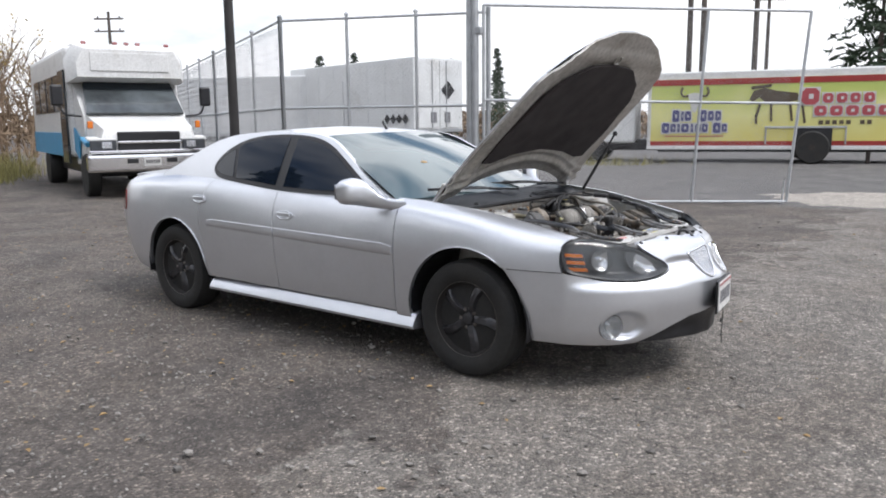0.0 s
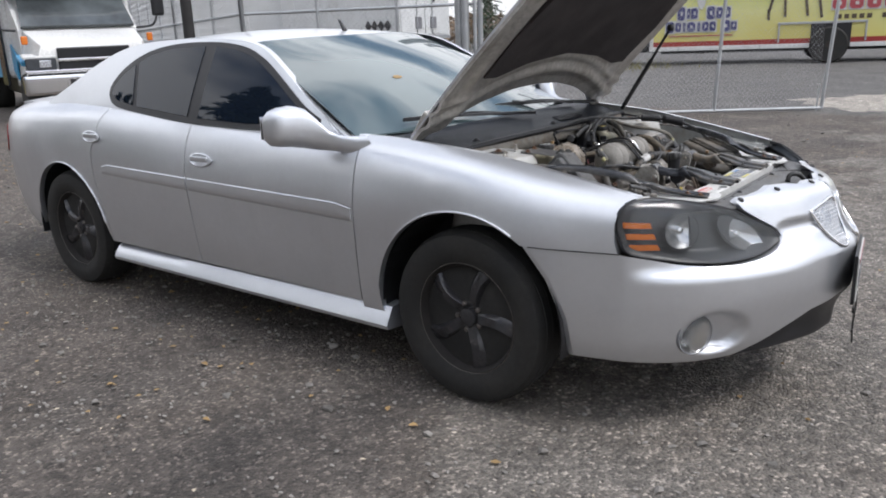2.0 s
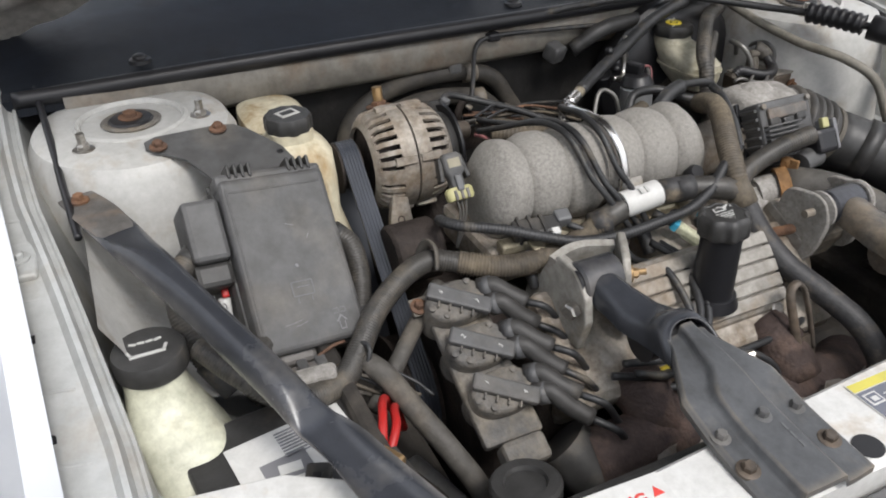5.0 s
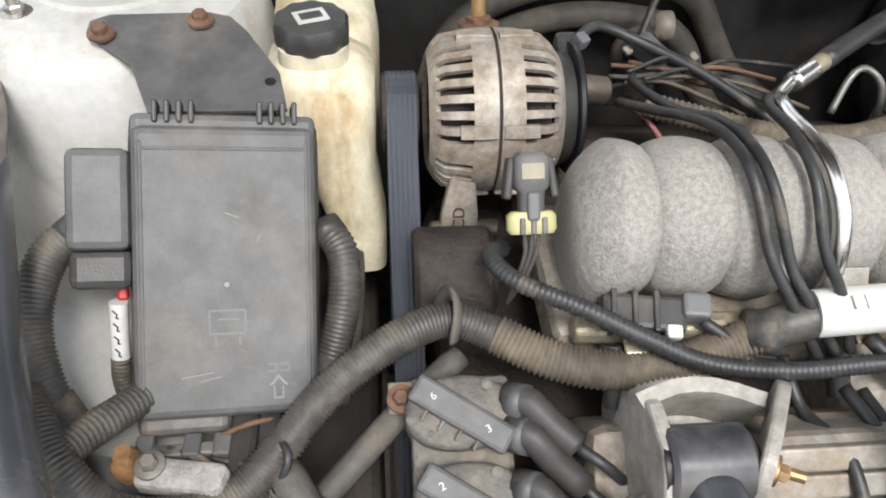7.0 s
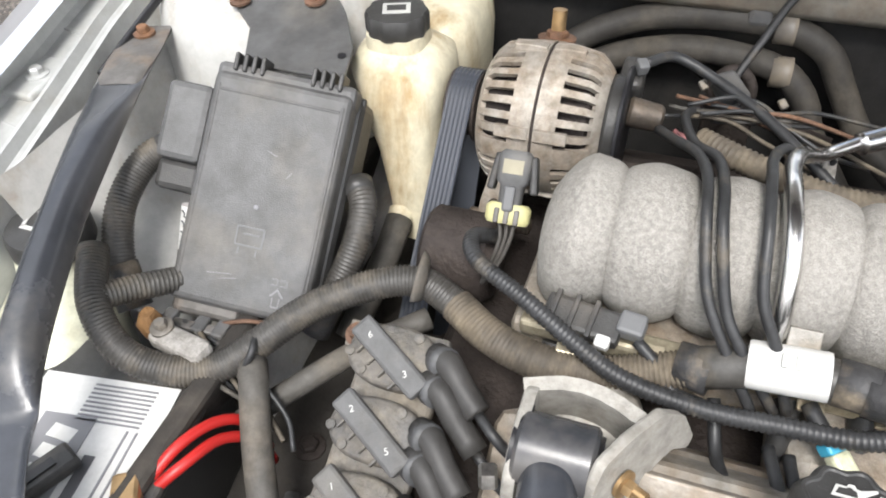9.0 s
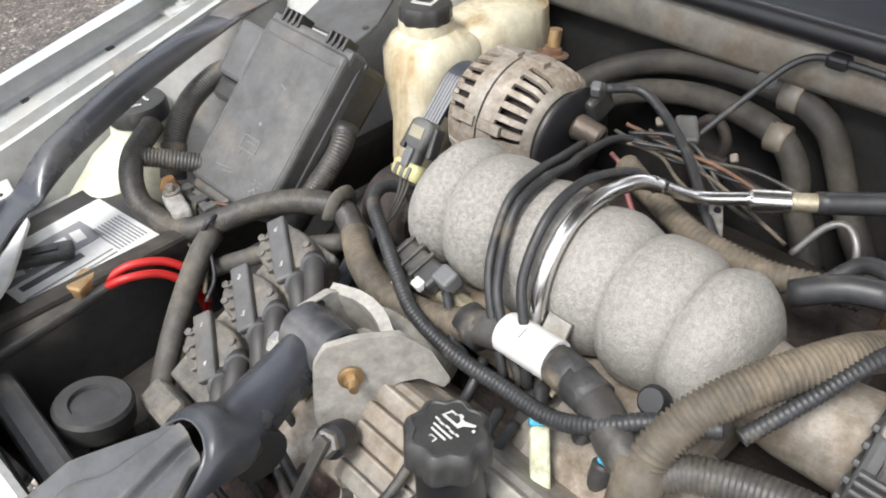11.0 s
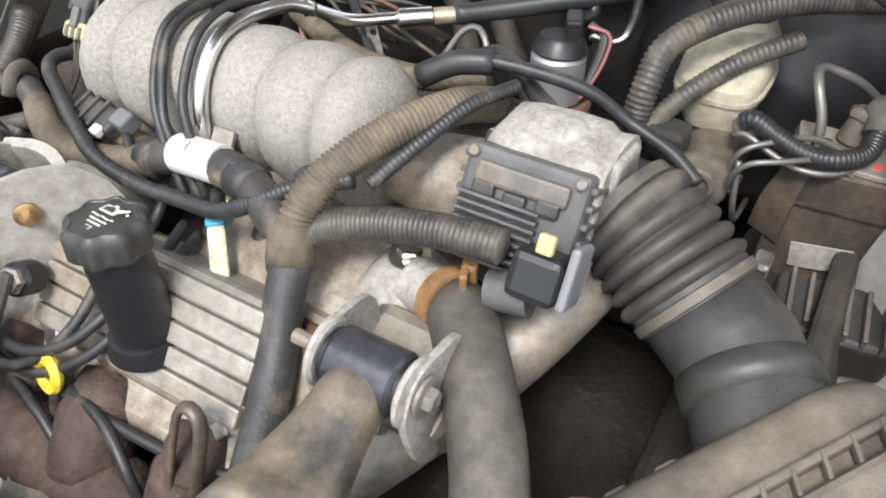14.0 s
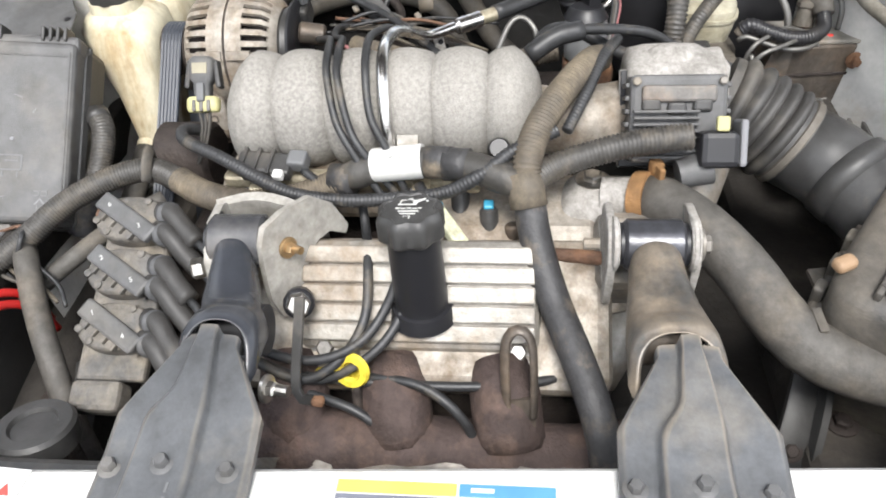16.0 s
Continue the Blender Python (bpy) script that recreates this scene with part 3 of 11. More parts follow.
def nose(s, z, deeper=0.0):
    """The front end: s runs from the right wheel arch (0) over the middle (8) to the left one (16)."""
    side, q = (-1, s) if s <= 8 else (1, 16 - s)
    x, y = knots(q, NOSE_S, NOSE_X), knots(q, NOSE_S, NOSE_Y)
    e = 0.05
    tx, ty = knots(min(8, q + e), NOSE_S, NOSE_X) - knots(max(0, q - e), NOSE_S, NOSE_X), knots(min(8, q + e), NOSE_S, NOSE_Y) - knots(max(0, q - e), NOSE_S, NOSE_Y)
    if q > 7.9:
        tx, ty = 0.0, -1.0
    k = math.hypot(tx, ty)
    f = max(0.0, min(1.0, (q - 2.0) / 3.6))
    f = f * f * (3 - 2 * f)
    d = (1 - f) * knots(z, INSET_Z, INSET_SIDE) + f * knots(z, INSET_Z, INSET_FRONT) + deeper
    # A shoulder under the headlamps turns the bumper's crest to the sky.
    ease = lambda v: max(0.0, min(1.0, v)) ** 2 * (3 - 2 * max(0.0, min(1.0, v)))
    d += 0.024 * ease((q - 1.95) / 0.8) * (1 - ease((q - 5.2) / 1.2)) * ease((z - 0.560) / 0.050)
    # Flush with the fender behind it.
    d += 0.0095 * math.sin(math.pi * max(0.0, min(1.0, (q - 0.5) / 1.5))) - 0.004 * max(0.0, 1 - q / 0.5)
    # The fog lamps sit in crisp oval cups, deepest at their outer end.
    cu, cw = (q - 3.92) / 0.74, (z - 0.372) / 0.082
    rim = math.hypot(cu, cw)
    if rim < 1:
        d += ease((1 - rim) / 0.30) * (0.030 + 0.022 * (1 - cu))
    # A scoop runs on from the inner tip of the headlamp.
    scoop = math.hypot((q - 5.95) / 0.85, (z - 0.672 - 0.012 * (q - 5.75)) / 0.034)
    if scoop < 1:
        d += 0.020 * (1 - scoop * scoop) * ease((q - 5.5) / 0.25)
    return V((x + d * ty / k, side * (y - d * tx / k), z))


def car_panels(car):
    for side in (-1, 1):
        s, inner = flank(side), (0, -side * 0.025, 0)
        fender = arc(0.03, 0.335, 0.415, 180 - 4, 52, 18)
        out = side_outline([(-0.485, 0.99), (-0.485, 0.25), (-0.36, 0.25)] + fender + [(0.315, 0.661), (0.61, 0.656), (0.598, 0.70), (0.595, 0.755), (0.603, 0.80)])
        out += [(0.612, 5.35), (0.630, 5.75), (0.65, 6)] + [(0.65 - 1.135 * i / 12, 6) for i in range(1, 12)]
        part("front_fender", panel(out, s, 0.06, 0.35, inner), PAINT, car, "silver painted front fender")
        out = side_outline([(-0.49, 0.32), (-0.49, 0.95)])
        out += [(-0.49 - 1.115 * i / 10, 6) for i in range(0, 11)] + side_outline([(-1.605, 0.80), (-1.565, 0.32)])
        part("front_door", panel(out, s, 0.08, 0.4, inner), PAINT, car, "silver front door")
        rear = arc(-2.81, 0.335, 0.395, 0, 70, 10)
        out = side_outline([(-1.57, 0.32), (-1.61, 0.80)]) + [(-1.61 - 0.74 * i / 8, 6) for i in range(9)]
        out += side_outline([(-2.40, 0.95), (-2.46, 0.80), (-2.44, 0.62), (-2.40, 0.46), (-2.38, 0.32)])
        part("rear_door", panel(out, s, 0.08, 0.4, inner), PAINT, car, "silver rear door")
        arch = arc(-2.81, 0.335, 0.395, 10, 176, 22)
        out = side_outline([(-2.385, 0.32), (-2.405, 0.46), (-2.445, 0.62), (-2.465, 0.80), (-2.405, 0.95)]) + [(-2.355 - 1.595 * i / 14, 6) for i in range(15)]
        out += side_outline([(-3.95, 0.70), (-3.9, 0.31), (-3.6, 0.28), (-3.25, 0.26)] + arch[::-1])
        part("rear_quarter", panel(out, s, 0.08, 0.4, inner), PAINT, car, "silver rear quarter panel")
        # Sill below the doors.
        bm = bmesh.new()
        rows = []
        for i in range(13):
            x = -2.36 + 2.02 * i / 12
            rows.append([bm.verts.new((x, side * y, z)) for y, z in ((0.80, 0.318), (0.866, 0.312 - 0.014 * (1 - i / 12)), (0.895, 0.262), (0.906, 0.240), (0.899, 0.222), (0.80, 0.214))])
        for a, b in zip(rows, rows[1:]):
            for k in range(5):
                bm.faces.new((a[k], a[k + 1], b[k + 1], b[k]))
        bm.faces.new(rows[0])
        bm.faces.new(rows[-1])
        smooth(bm)
        sharpen(bm, 40)
        bmesh.ops.recalc_face_normals(bm, faces=bm.faces)
        part("sill", bm, PAINT, car, "silver side skirt under the doors")
        # Rolled lips round the wheel arches.
        for cx, cz, r0, a0, a1 in ((0.03, 0.335, 0.418, 172, 58), (-2.81, 0.335, 0.398, 12, 172)):
            lip = []
            for k in range(25):
                a = radians(a0 + (a1 - a0) * k / 24)
                x, z = cx + r0 * math.cos(a), cz + r0 * math.sin(a)
                lip.append((x, side * (knots(level(x, z), STEPS, section(x)[0]) + 0.002), z))
            part("arch_lip", tube(lip, 0.0045, seg=8), PAINT, car)
        # Side moulding and door handles.
        for x0, x1 in ((-1.585, -0.50), (-2.36, -1.60)):
            bm = bmesh.new()
            rows = []
            for i in range(13):
                x = x0 + (x1 - x0) * i / 12
                zt, zb = 0.727 - 0.0158 * (x + 0.5), 0.654 - 0.024 * (x + 0.5)
                if (i == 0 and x0 < -2) or (i == 12 and x1 > -1):
                    zt -= 0.014
                rows.append([bm.verts.new((x, side * (knots(level(x, z), STEPS, section(x)[0]) + p), z))
                             for z, p in ((zt, -0.002), (zt - 0.004, 0.004), (zt - 0.030, 0.0055), (zb + 0.016, 0.0055), (zb + 0.005, 0.002), (zb, -0.003))])
            for a, b in zip(rows, rows[1:]):
                for k in range(5):
                    bm.faces.new((a[k], a[k + 1], b[k + 1], b[k]))
            bm.faces.new(rows[0])
            bm.faces.new(rows[-1])
            smooth(bm)
            sharpen(bm, 30)
            bmesh.ops.recalc_face_normals(bm, faces=bm.faces)
            part("side_moulding", bm, PAINT, car)
        for x, z in ((-1.48, 0.835), (-2.45, 0.895)):
            y = knots(level(x, z), STEPS, section(x)[0])
            m = Matrix.Translation((x, side * (y + 0.004), z)) @ pose(0, 0, 0, 90 - 12 * side * -1, 0, 0)
            bm = bmesh.new()
            spin([(0.001, 0.0), (0.07, 0.0), (0.071, 0.003), (0.060, 0.006), (0.052, 0.002), (0.001, 0.001)], m @ Matrix.Diagonal((1.25, 0.48, 1, 1)), 24, bm)
            cup = part("door_handle", bm, PAINT, car, "silver oval pull handle")
            part("grip", box((0.125, 0.013, 0.024), Matrix.Translation((x, side * (y + 0.008), z + 0.006)), 0.006, 3), PAINT, cup)
    # Front bumper cover.
    right = [(0.02, 0.662), (0.5, 0.55), (0.82, 0.42), (0.88, 0.335), (0.92, 0.27), (2.2, 0.265), (3.6, 0.262), (4.4, 0.268), (5.0, 0.305), (5.6, 0.352), (6.2, 0.390), (7.2, 0.415), (8.0, 0.42)]
    top = [(0.02, 0.662), (1.0, 0.661), (1.9, 0.658), (2.2, 0.648), (3.1, 0.615), (4.1, 0.600), (4.95, 0.606), (5.5, 0.627), (5.68, 0.656), (5.5, 0.692), (5.12, 0.730), (4.78, 0.762), (4.64, 0.790),
           (4.85, 0.797), (5.25, 0.796), (5.6, 0.802), (5.9, 0.812), (6.4, 0.811), (6.8, 0.804), (7.2, 0.808), (7.6, 0.806), (8.0, 0.800)]
    top = top[:3] + eased(top[3:12], 4, False) + top[12:]
    outline = right + [(16 - s, z) for s, z in right[-2:0:-1]] + [(16 - s, z) for s, z in top] [1:-1] + top[-1:0:-1]
    bumper = part("front_bumper", panel(outline, nose, 0.085, 0.011, (-0.02, 0, 0)), PAINT, car, "silver front bumper cover")
    lip = [(4.5, 0.270), (5.0, 0.303), (5.6, 0.350), (6.2, 0.388), (7.2, 0.413), (8.0, 0.418), (8.8, 0.413), (9.8, 0.388), (10.4, 0.350), (11.0, 0.303), (11.5, 0.270), (10.4, 0.262), (9.4, 0.258), (8.0, 0.256), (6.6, 0.258), (5.6, 0.262)]
    part("air_dam", panel(lip, lambda s, z: nose(s, z, 0.026 * math.sin(math.pi * max(0.0, min(1.0, (z - 0.262) / 0.15)))), 0.2, 0.012, (-0.05, 0, 0)), BLACK_CLEAN, bumper, "black lower air intake")
    for q in (4.82, 5.95, 7.35):
        for s1 in (q, 16 - q):
            p = nose(s1, 0.792 if q < 5 else 0.803)
            part("push_rivet", spin([(0.011, -0.003), (0.011, 0.003), (0.007, 0.005), (0.004, 0.003)], along(p, p + V((0.45, 0, 0.9))), 14), BLACK_CLEAN, bumper)
    for side in (-1, 1):
        # The dark seam between fender and bumper.
        seam = [nose(a if side < 0 else 16 - a, 0.6605 - 0.0012 * a, -0.0012) for a in (0.03, 0.4, 0.8, 1.2, 1.6, 1.92)]
        part("seam", tube(seam, 0.0024, seg=6), BLACK_CLEAN, bumper)
        # Fog lamp: a round lamp at the outer end of its hollow.
        c = V((0.822, side * 0.652, 0.368))
        m = along(c, c + V((0.86, side * 0.50, 0.0)))
        fog = part("fog_lamp", spin([(0.064, -0.05), (0.069, -0.006), (0.066, 0.0), (0.061, -0.006), (0.038, -0.030), (0.001, -0.036)], m, 32), REFLECTOR, bumper, "round chrome fog lamp")
        part("lens", spin([(0.067, -0.003), (0.055, 0.006), (0.028, 0.012), (0.001, 0.014)], m, 32), CLEAR, fog, "clear glass lens").visible_shadow = False
        part("bulb_cap", spin([(0.016, -0.034), (0.016, -0.016), (0.008, -0.010), (0.001, -0.010)], m, 14), CHROME, fog)
        part("bezel", spin([(0.068, -0.06), (0.0715, -0.004), (0.070, 0.002), (0.0675, 0.001), (0.067, -0.05)], m, 32), INK_GREY, fog)
        # Grille half: chrome frame and honeycomb.
        def g(s, z, side=side):
            return nose(s if side < 0 else 16 - s, z, -0.004)
        frame_pts = [(6.42, 0.724), (7.0, 0.742), (7.66, 0.748), (7.74, 0.68), (7.64, 0.612), (7.38, 0.592), (7.05, 0.604), (6.70, 0.662)]
        ring = [g(a, b) for a, b in frame_pts]
        grille = part("grille", panel(frame_pts, lambda s, z: g(s, z) - V((0.012, 0, 0)), 0.2, 0.03, (-0.01, 0, 0)), BLACK_CLEAN, bumper, "honeycomb grille in a chrome frame")
        bm = bmesh.new()
        tube([*ring, ring[0]], 0.006, seg=8, bm=bm)
        part("frame", bm, CHROME, grille)
        bm = bmesh.new()
        def inside(s, z):
            hit = False
            for (a, b), (c2, d2) in zip(frame_pts, frame_pts[1:] + frame_pts[:1]):
                if (b > z) != (d2 > z) and s < (c2 - a) * (z - b) / (d2 - b) + a:
                    hit = not hit
            return hit
        for j in range(13):
            for i in range(12):
                s0, z0 = 6.3 + (i + 0.5 * (j % 2)) * 0.125, 0.595 + j * 0.0125
                if inside(s0, z0):
                    hexa = [g(s0 + 0.062 * math.cos(a), z0 + 0.0075 * math.sin(a)) + V((0.001, 0, 0)) for a in (radians(60 * k) for k in range(6))]
                    for p, q in zip(hexa, hexa[1:] + hexa[:1]):
                        rod(p, q, 0.0016, seg=4, bm=bm)
        mesh_part = part("honeycomb", bm, CHROME, grille)
        # Headlamp: housing, reflectors, amber strips and the clear cover.
        lamp_out = [(2.0, 0.812), (1.85, 0.76), (1.95, 0.70), (2.15, 0.657), (3.0, 0.626), (4.0, 0.610), (4.9, 0.615), (5.42, 0.634), (5.58, 0.656), (5.4, 0.695), (5.0, 0.726), (4.5, 0.766), (3.8, 0.797), (3.0, 0.820), (2.4, 0.828)]
        lamp_out = eased(lamp_out, 4)
        lo = lamp_out if side < 0 else [(16 - a, b) for a, b in lamp_out]
        def edge_gap(s, z, lo=lo):
            best = 1.0
            for (a, b), (c2, d2) in zip(lo, lo[1:] + lo[:1]):
                px, pz, qx, qz = a * 0.13, b, c2 * 0.13, d2
                u = ((s * 0.13 - px) * (qx - px) + (z - pz) * (qz - pz)) / ((qx - px) ** 2 + (qz - pz) ** 2)
                u = max(0.0, min(1.0, u))
                best = min(best, math.hypot(s * 0.13 - px - u * (qx - px), z - pz - u * (qz - pz)))
            return best
        lamp = part("headlamp", panel(lo, lambda s, z: nose(s, z, 0.006 + 0.046 * (lambda v: v * v * (3 - 2 * v))(min(1.0, edge_gap(s, z) / 0.034))), 0.07, 0.006, (-0.01, 0, 0)), LAMP_BLACK, car, "large almond headlamp with clear cover")
        cover = part("cover", facing(panel(lo, lambda s, z: nose(s, z, 0.003), 0.1, 0.012, None), (1, side, 0.6)), CLEAR, lamp, "clear lens cover")
        cover.visible_shadow = False
        bm = bmesh.new()
        loop = [nose(a, b, 0.006) for a, b in lo]
        tube([*loop, loop[0]], 0.004, seg=6, bm=bm)
        part("seal", bm, BLACK_CLEAN, lamp)
        for s0, z0, rs, rz, lean in ((3.20, 0.718, 0.40, 0.058, 0.0), (4.68, 0.682, 0.60, 0.050, -0.045)):
            k0 = 1 if side < 0 else -1
            sm = s0 if side < 0 else 16 - s0
            out = [(sm + k0 * rs * math.copysign(abs(math.cos(a)) ** 0.8, math.cos(a)), z0 + lean * math.cos(a) + rz * math.sin(a)) for a in (2 * math.pi * i / 28 for i in range(28))]

            def bowl(s, z, sm=sm, z0=z0, rs=rs, rz=rz, lean=lean, k0=k0):
                u = (s - sm) / rs
                w = (z - z0 - lean * u * k0) / rz
                return nose(s, z, 0.024 + 0.022 * max(0.0, 1 - u * u - w * w))
            bowl_ob = part("reflector", panel(out, bowl, 0.10, 0.012, None), REFLECTOR, lamp, "silver bowl reflector")
            ring = [nose(a, b, 0.025) for a, b in out]
            part("rim", tube([*ring, ring[0]], 0.003, seg=6), LAMP_BLACK, bowl_ob)
            # A dark crescent shades the side of the bowl that faces the other one.
            inward = k0 if s0 < 4 else -k0
            moon = [(sm + inward * rs * (0.98 * math.cos(radians(a))), z0 + lean * inward * k0 * math.cos(radians(a)) + rz * 0.99 * math.sin(radians(a))) for a in range(-80, 81, 16)]
            moon += [(sm + inward * rs * (0.34 + 0.16 * math.cos(radians(a))), z0 + rz * 0.86 * math.sin(radians(a))) for a in range(70, -71, -20)]
            part("crescent", panel(moon, lambda s, z: nose(s, z, 0.0235), 0.10, 0.012, None), LAMP_BLACK, bowl_ob, "dark crescent shade")
            c = nose(sm - k0 * 0.08, z0, 0.046)
            mm = along(c, c + V((0.75, side * 0.6, 0.10)))
            part("bulb", spin([(0.013, -0.004), (0.013, 0.012), (0.010, 0.020), (0.001, 0.023)], mm, 16), CHROME, lamp)
        for k in range(3):
            z1 = 0.748 - 0.037 * k
            strip = [(2.0 + 0.06 * k, z1 - 0.008), (2.0 + 0.05 * k, z1 + 0.010), (2.50 + 0.08 * k, z1 + 0.004), (2.54 + 0.09 * k, z1 - 0.014)]
            so = strip if side < 0 else [(16 - a, b) for a, b in strip]
            part("indicator", panel(so, lambda s, z: nose(s, z, 0.022), 0.2, 0.02, (-0.012, 0, 0)), AMBER, lamp, "amber indicator strip")
    # Number plate, with its writing as bars, and the strap that hangs below.
    m = Matrix.Translation((1.185, 0.0, 0.485)) @ pose(0, 0, 0, 90, 0, 98)
    plate_ob = part("licence_plate", box((0.31, 0.16, 0.006), m, 0.002), PAPER, bumper, "white plate in a dark frame, bent at a corner")
    part("plate_frame", box((0.33, 0.18, 0.012), m @ pose(0, 0, -0.008), 0.004), BLACK_CLEAN, plate_ob)
    for i in range(7):
        part("writing", box((0.024, 0.070, 0.002), m @ pose(-0.11 + 0.037 * i, -0.004, 0.004), 0), INK_GREY, plate_ob)
    part("band", box((0.30, 0.014, 0.002), m @ pose(0, 0.066, 0.004), 0), DULL_RED, plate_ob)
    strap = part("plate_bracket", ribbon([(1.186, -0.018, 0.425), (1.190, -0.020, 0.36), (1.187, -0.022, 0.28), (1.190, -0.024, 0.205)], [0.026, 0.022, 0.024, 0.026], [0.005] * 4, across=(1, 0.3, 0)), BLACK_PL, bumper, "broken black strap hanging under the plate")
    part("lug", box((0.010, 0.034, 0.022), pose(1.186, -0.030, 0.335, 0, 0, 8), 0.003), BLACK_PL, strap)
    part("lug", box((0.008, 0.020, 0.012), pose(1.189, -0.036, 0.255, 0, 0, 8), 0.002), BLACK_PL, strap)


def glasshouse(side, proud=0.0):
    def at(x, z):
        return V((x, side * (0.822 - 0.40 * (z - 1.0) - 0.16 * (z - 1.0) ** 2 + proud - 0.05 * max(0, -2.2 - x)), z))
    return at


def roof_z(x, y):
    z = knots(x, [-2.75, -2.3, -1.8, -1.35, -1.15], [1.33, 1.398, 1.42, 1.400, 1.372])
    return z - 0.045 * (y / 0.64) ** 2


def car_top(car):
    for side in (-1, 1):
        inner = (0, -side * 0.03, 0)
        out = [(-0.50, 0.955), (-0.80, 1.10), (-1.05, 1.25), (-1.25, 1.345), (-1.5, 1.378), (-1.9, 1.385), (-2.3, 1.36), (-2.6, 1.28), (-2.9, 1.15), (-3.12, 1.06), (-3.12, 1.03), (-2.4, 1.03), (-1.6, 0.985), (-0.8, 0.97)]
        out = eased(out[:10], 4, False) + out[10:]
        part("roof_side", panel(out, glasshouse(side), 0.07, 0.03, inner), PAINT, car, "silver roof pillars")
        out = [(-0.68, 1.005), (-0.85, 1.095), (-1.05, 1.215), (-1.20, 1.295), (-1.36, 1.345), (-1.6, 1.368), (-1.9, 1.362), (-2.12, 1.328), (-2.30, 1.255), (-2.40, 1.17), (-2.405, 1.11), (-2.33, 1.06), (-2.15, 1.035), (-1.6, 0.992), (-1.0, 0.985)]
        out = eased(out, 4)
        part("window_trim", panel(out, glasshouse(side, 0.005), 0.07, 0.03, inner), BLACK_CLEAN, car, "black window surround")
        for pane in ([(-0.78, 1.025), (-0.95, 1.125), (-1.10, 1.215), (-1.24, 1.285), (-1.38, 1.325), (-1.55, 1.345), (-1.565, 1.02), (-1.2, 1.01)],
                     [(-1.64, 1.348), (-1.9, 1.342), (-2.08, 1.312), (-2.17, 1.275), (-2.10, 1.06), (-1.65, 1.025)],
                     [(-2.20, 1.262), (-2.29, 1.22), (-2.37, 1.15), (-2.37, 1.115), (-2.30, 1.085), (-2.14, 1.065)]):
            part("side_window", panel(pane[:1] + eased(pane[1:-2], 4, False) + pane[-2:], glasshouse(side, 0.009), 0.09, 0.04, (0, -side * 0.004, 0)), GLASS_TINT, car, "dark tinted side window")
    out = [(-1.19 - 0.16 * (y / 0.62) ** 2, y) for y in [0.62 - 0.124 * i for i in range(11)]] + [(-2.50 + 0.10 * (y / 0.60) ** 2, y) for y in [-0.60 + 0.12 * i for i in range(11)]]
    part("roof", panel(out, lambda x, y: V((x, y, roof_z(x, y))), 0.09, 0.09, (0, 0, -0.03)), PAINT, car, "silver roof")

    def screen(u, v):
        y = v * (0.812 - 0.165 * u)
        x0, x1 = -0.33 - 0.20 * v * v, -1.20 - 0.16 * v * v
        z0, z1 = 0.985, roof_z(x1, y)
        return V((x0 + (x1 - x0) * u, y, z0 + (z1 - z0) * u + 0.035 * math.sin(math.pi * u) * (1 - 0.3 * v * v)))
    part("windscreen", panel([(0, -1), (1, -1), (1, 1), (0, 1)], screen, 0.06, 0.08, (0, 0, -0.006)), GLASS_WS, car, "raked windscreen reflecting the cloudy sky")
    def back(u, v):
        y = v * (0.60 + 0.06 * u)
        x0, x1 = -2.49 + 0.10 * v * v, -3.08 + 0.12 * v * v
        z0 = roof_z(x0, y)
        return V((x0 + (x1 - x0) * u, y, z0 + (1.075 - z0) * u + 0.03 * math.sin(math.pi * u)))
    part("rear_screen", panel([(0, -1), (1, -1), (1, 1), (0, 1)], back, 0.1, 0.12, (0, 0, -0.006)), GLASS_TINT, car, "dark rear window")
    part("boot_lid", panel([(-3.05, -0.70), (-3.9, -0.60), (-3.98, 0.0), (-3.9, 0.60), (-3.05, 0.70)], lambda x, y: V((x, y, 1.075 - 0.04 * (y / 0.7) ** 2 - 0.03 * (x + 3.1) ** 2)), 0.1, 0.1, (0, 0, -0.04)), PAINT, car, "silver boot lid")
    part("rear_bumper", panel([(-0.62, 0.30), (0.62, 0.30), (0.62, 1.0), (-0.62, 1.0)], lambda y, z: V((-3.93 - 0.08 * (1 - (y / 0.62) ** 2) + 0.1 * abs(z - 0.6), y, z)), 0.1, 0.08, (0.03, 0, 0)), PAINT, car)
    for side in (-1, 1):
        part("tail_lamp", panel(side_outline([(-3.93, 0.74), (-3.93, 0.90), (-3.72, 0.90), (-3.66, 0.80), (-3.70, 0.74)]), flank(side, 0.006), 0.05, 0.2, (0, -side * 0.01, 0)), RED_LENS, car, "dark red tail lamp")
        # Wing mirror: one smooth shell from its foot on the door to the rounded outer end.
        shell = []
        for cx, cy, cz, deep, high in ((-0.500, 0.826, 0.953, 0.058, 0.036), (-0.545, 0.850, 0.956, 0.056, 0.034), (-0.600, 0.876, 0.964, 0.054, 0.034), (-0.645, 0.898, 0.978, 0.056, 0.044),
                                       (-0.682, 0.920, 1.004, 0.062, 0.066), (-0.708, 0.948, 1.026, 0.066, 0.080), (-0.724, 0.990, 1.036, 0.068, 0.082), (-0.738, 1.038, 1.036, 0.066, 0.077), (-0.748, 1.068, 1.035, 0.058, 0.068), (-0.756, 1.083, 1.034, 0.042, 0.050), (-0.760, 1.088, 1.034, 0.020, 0.026)):
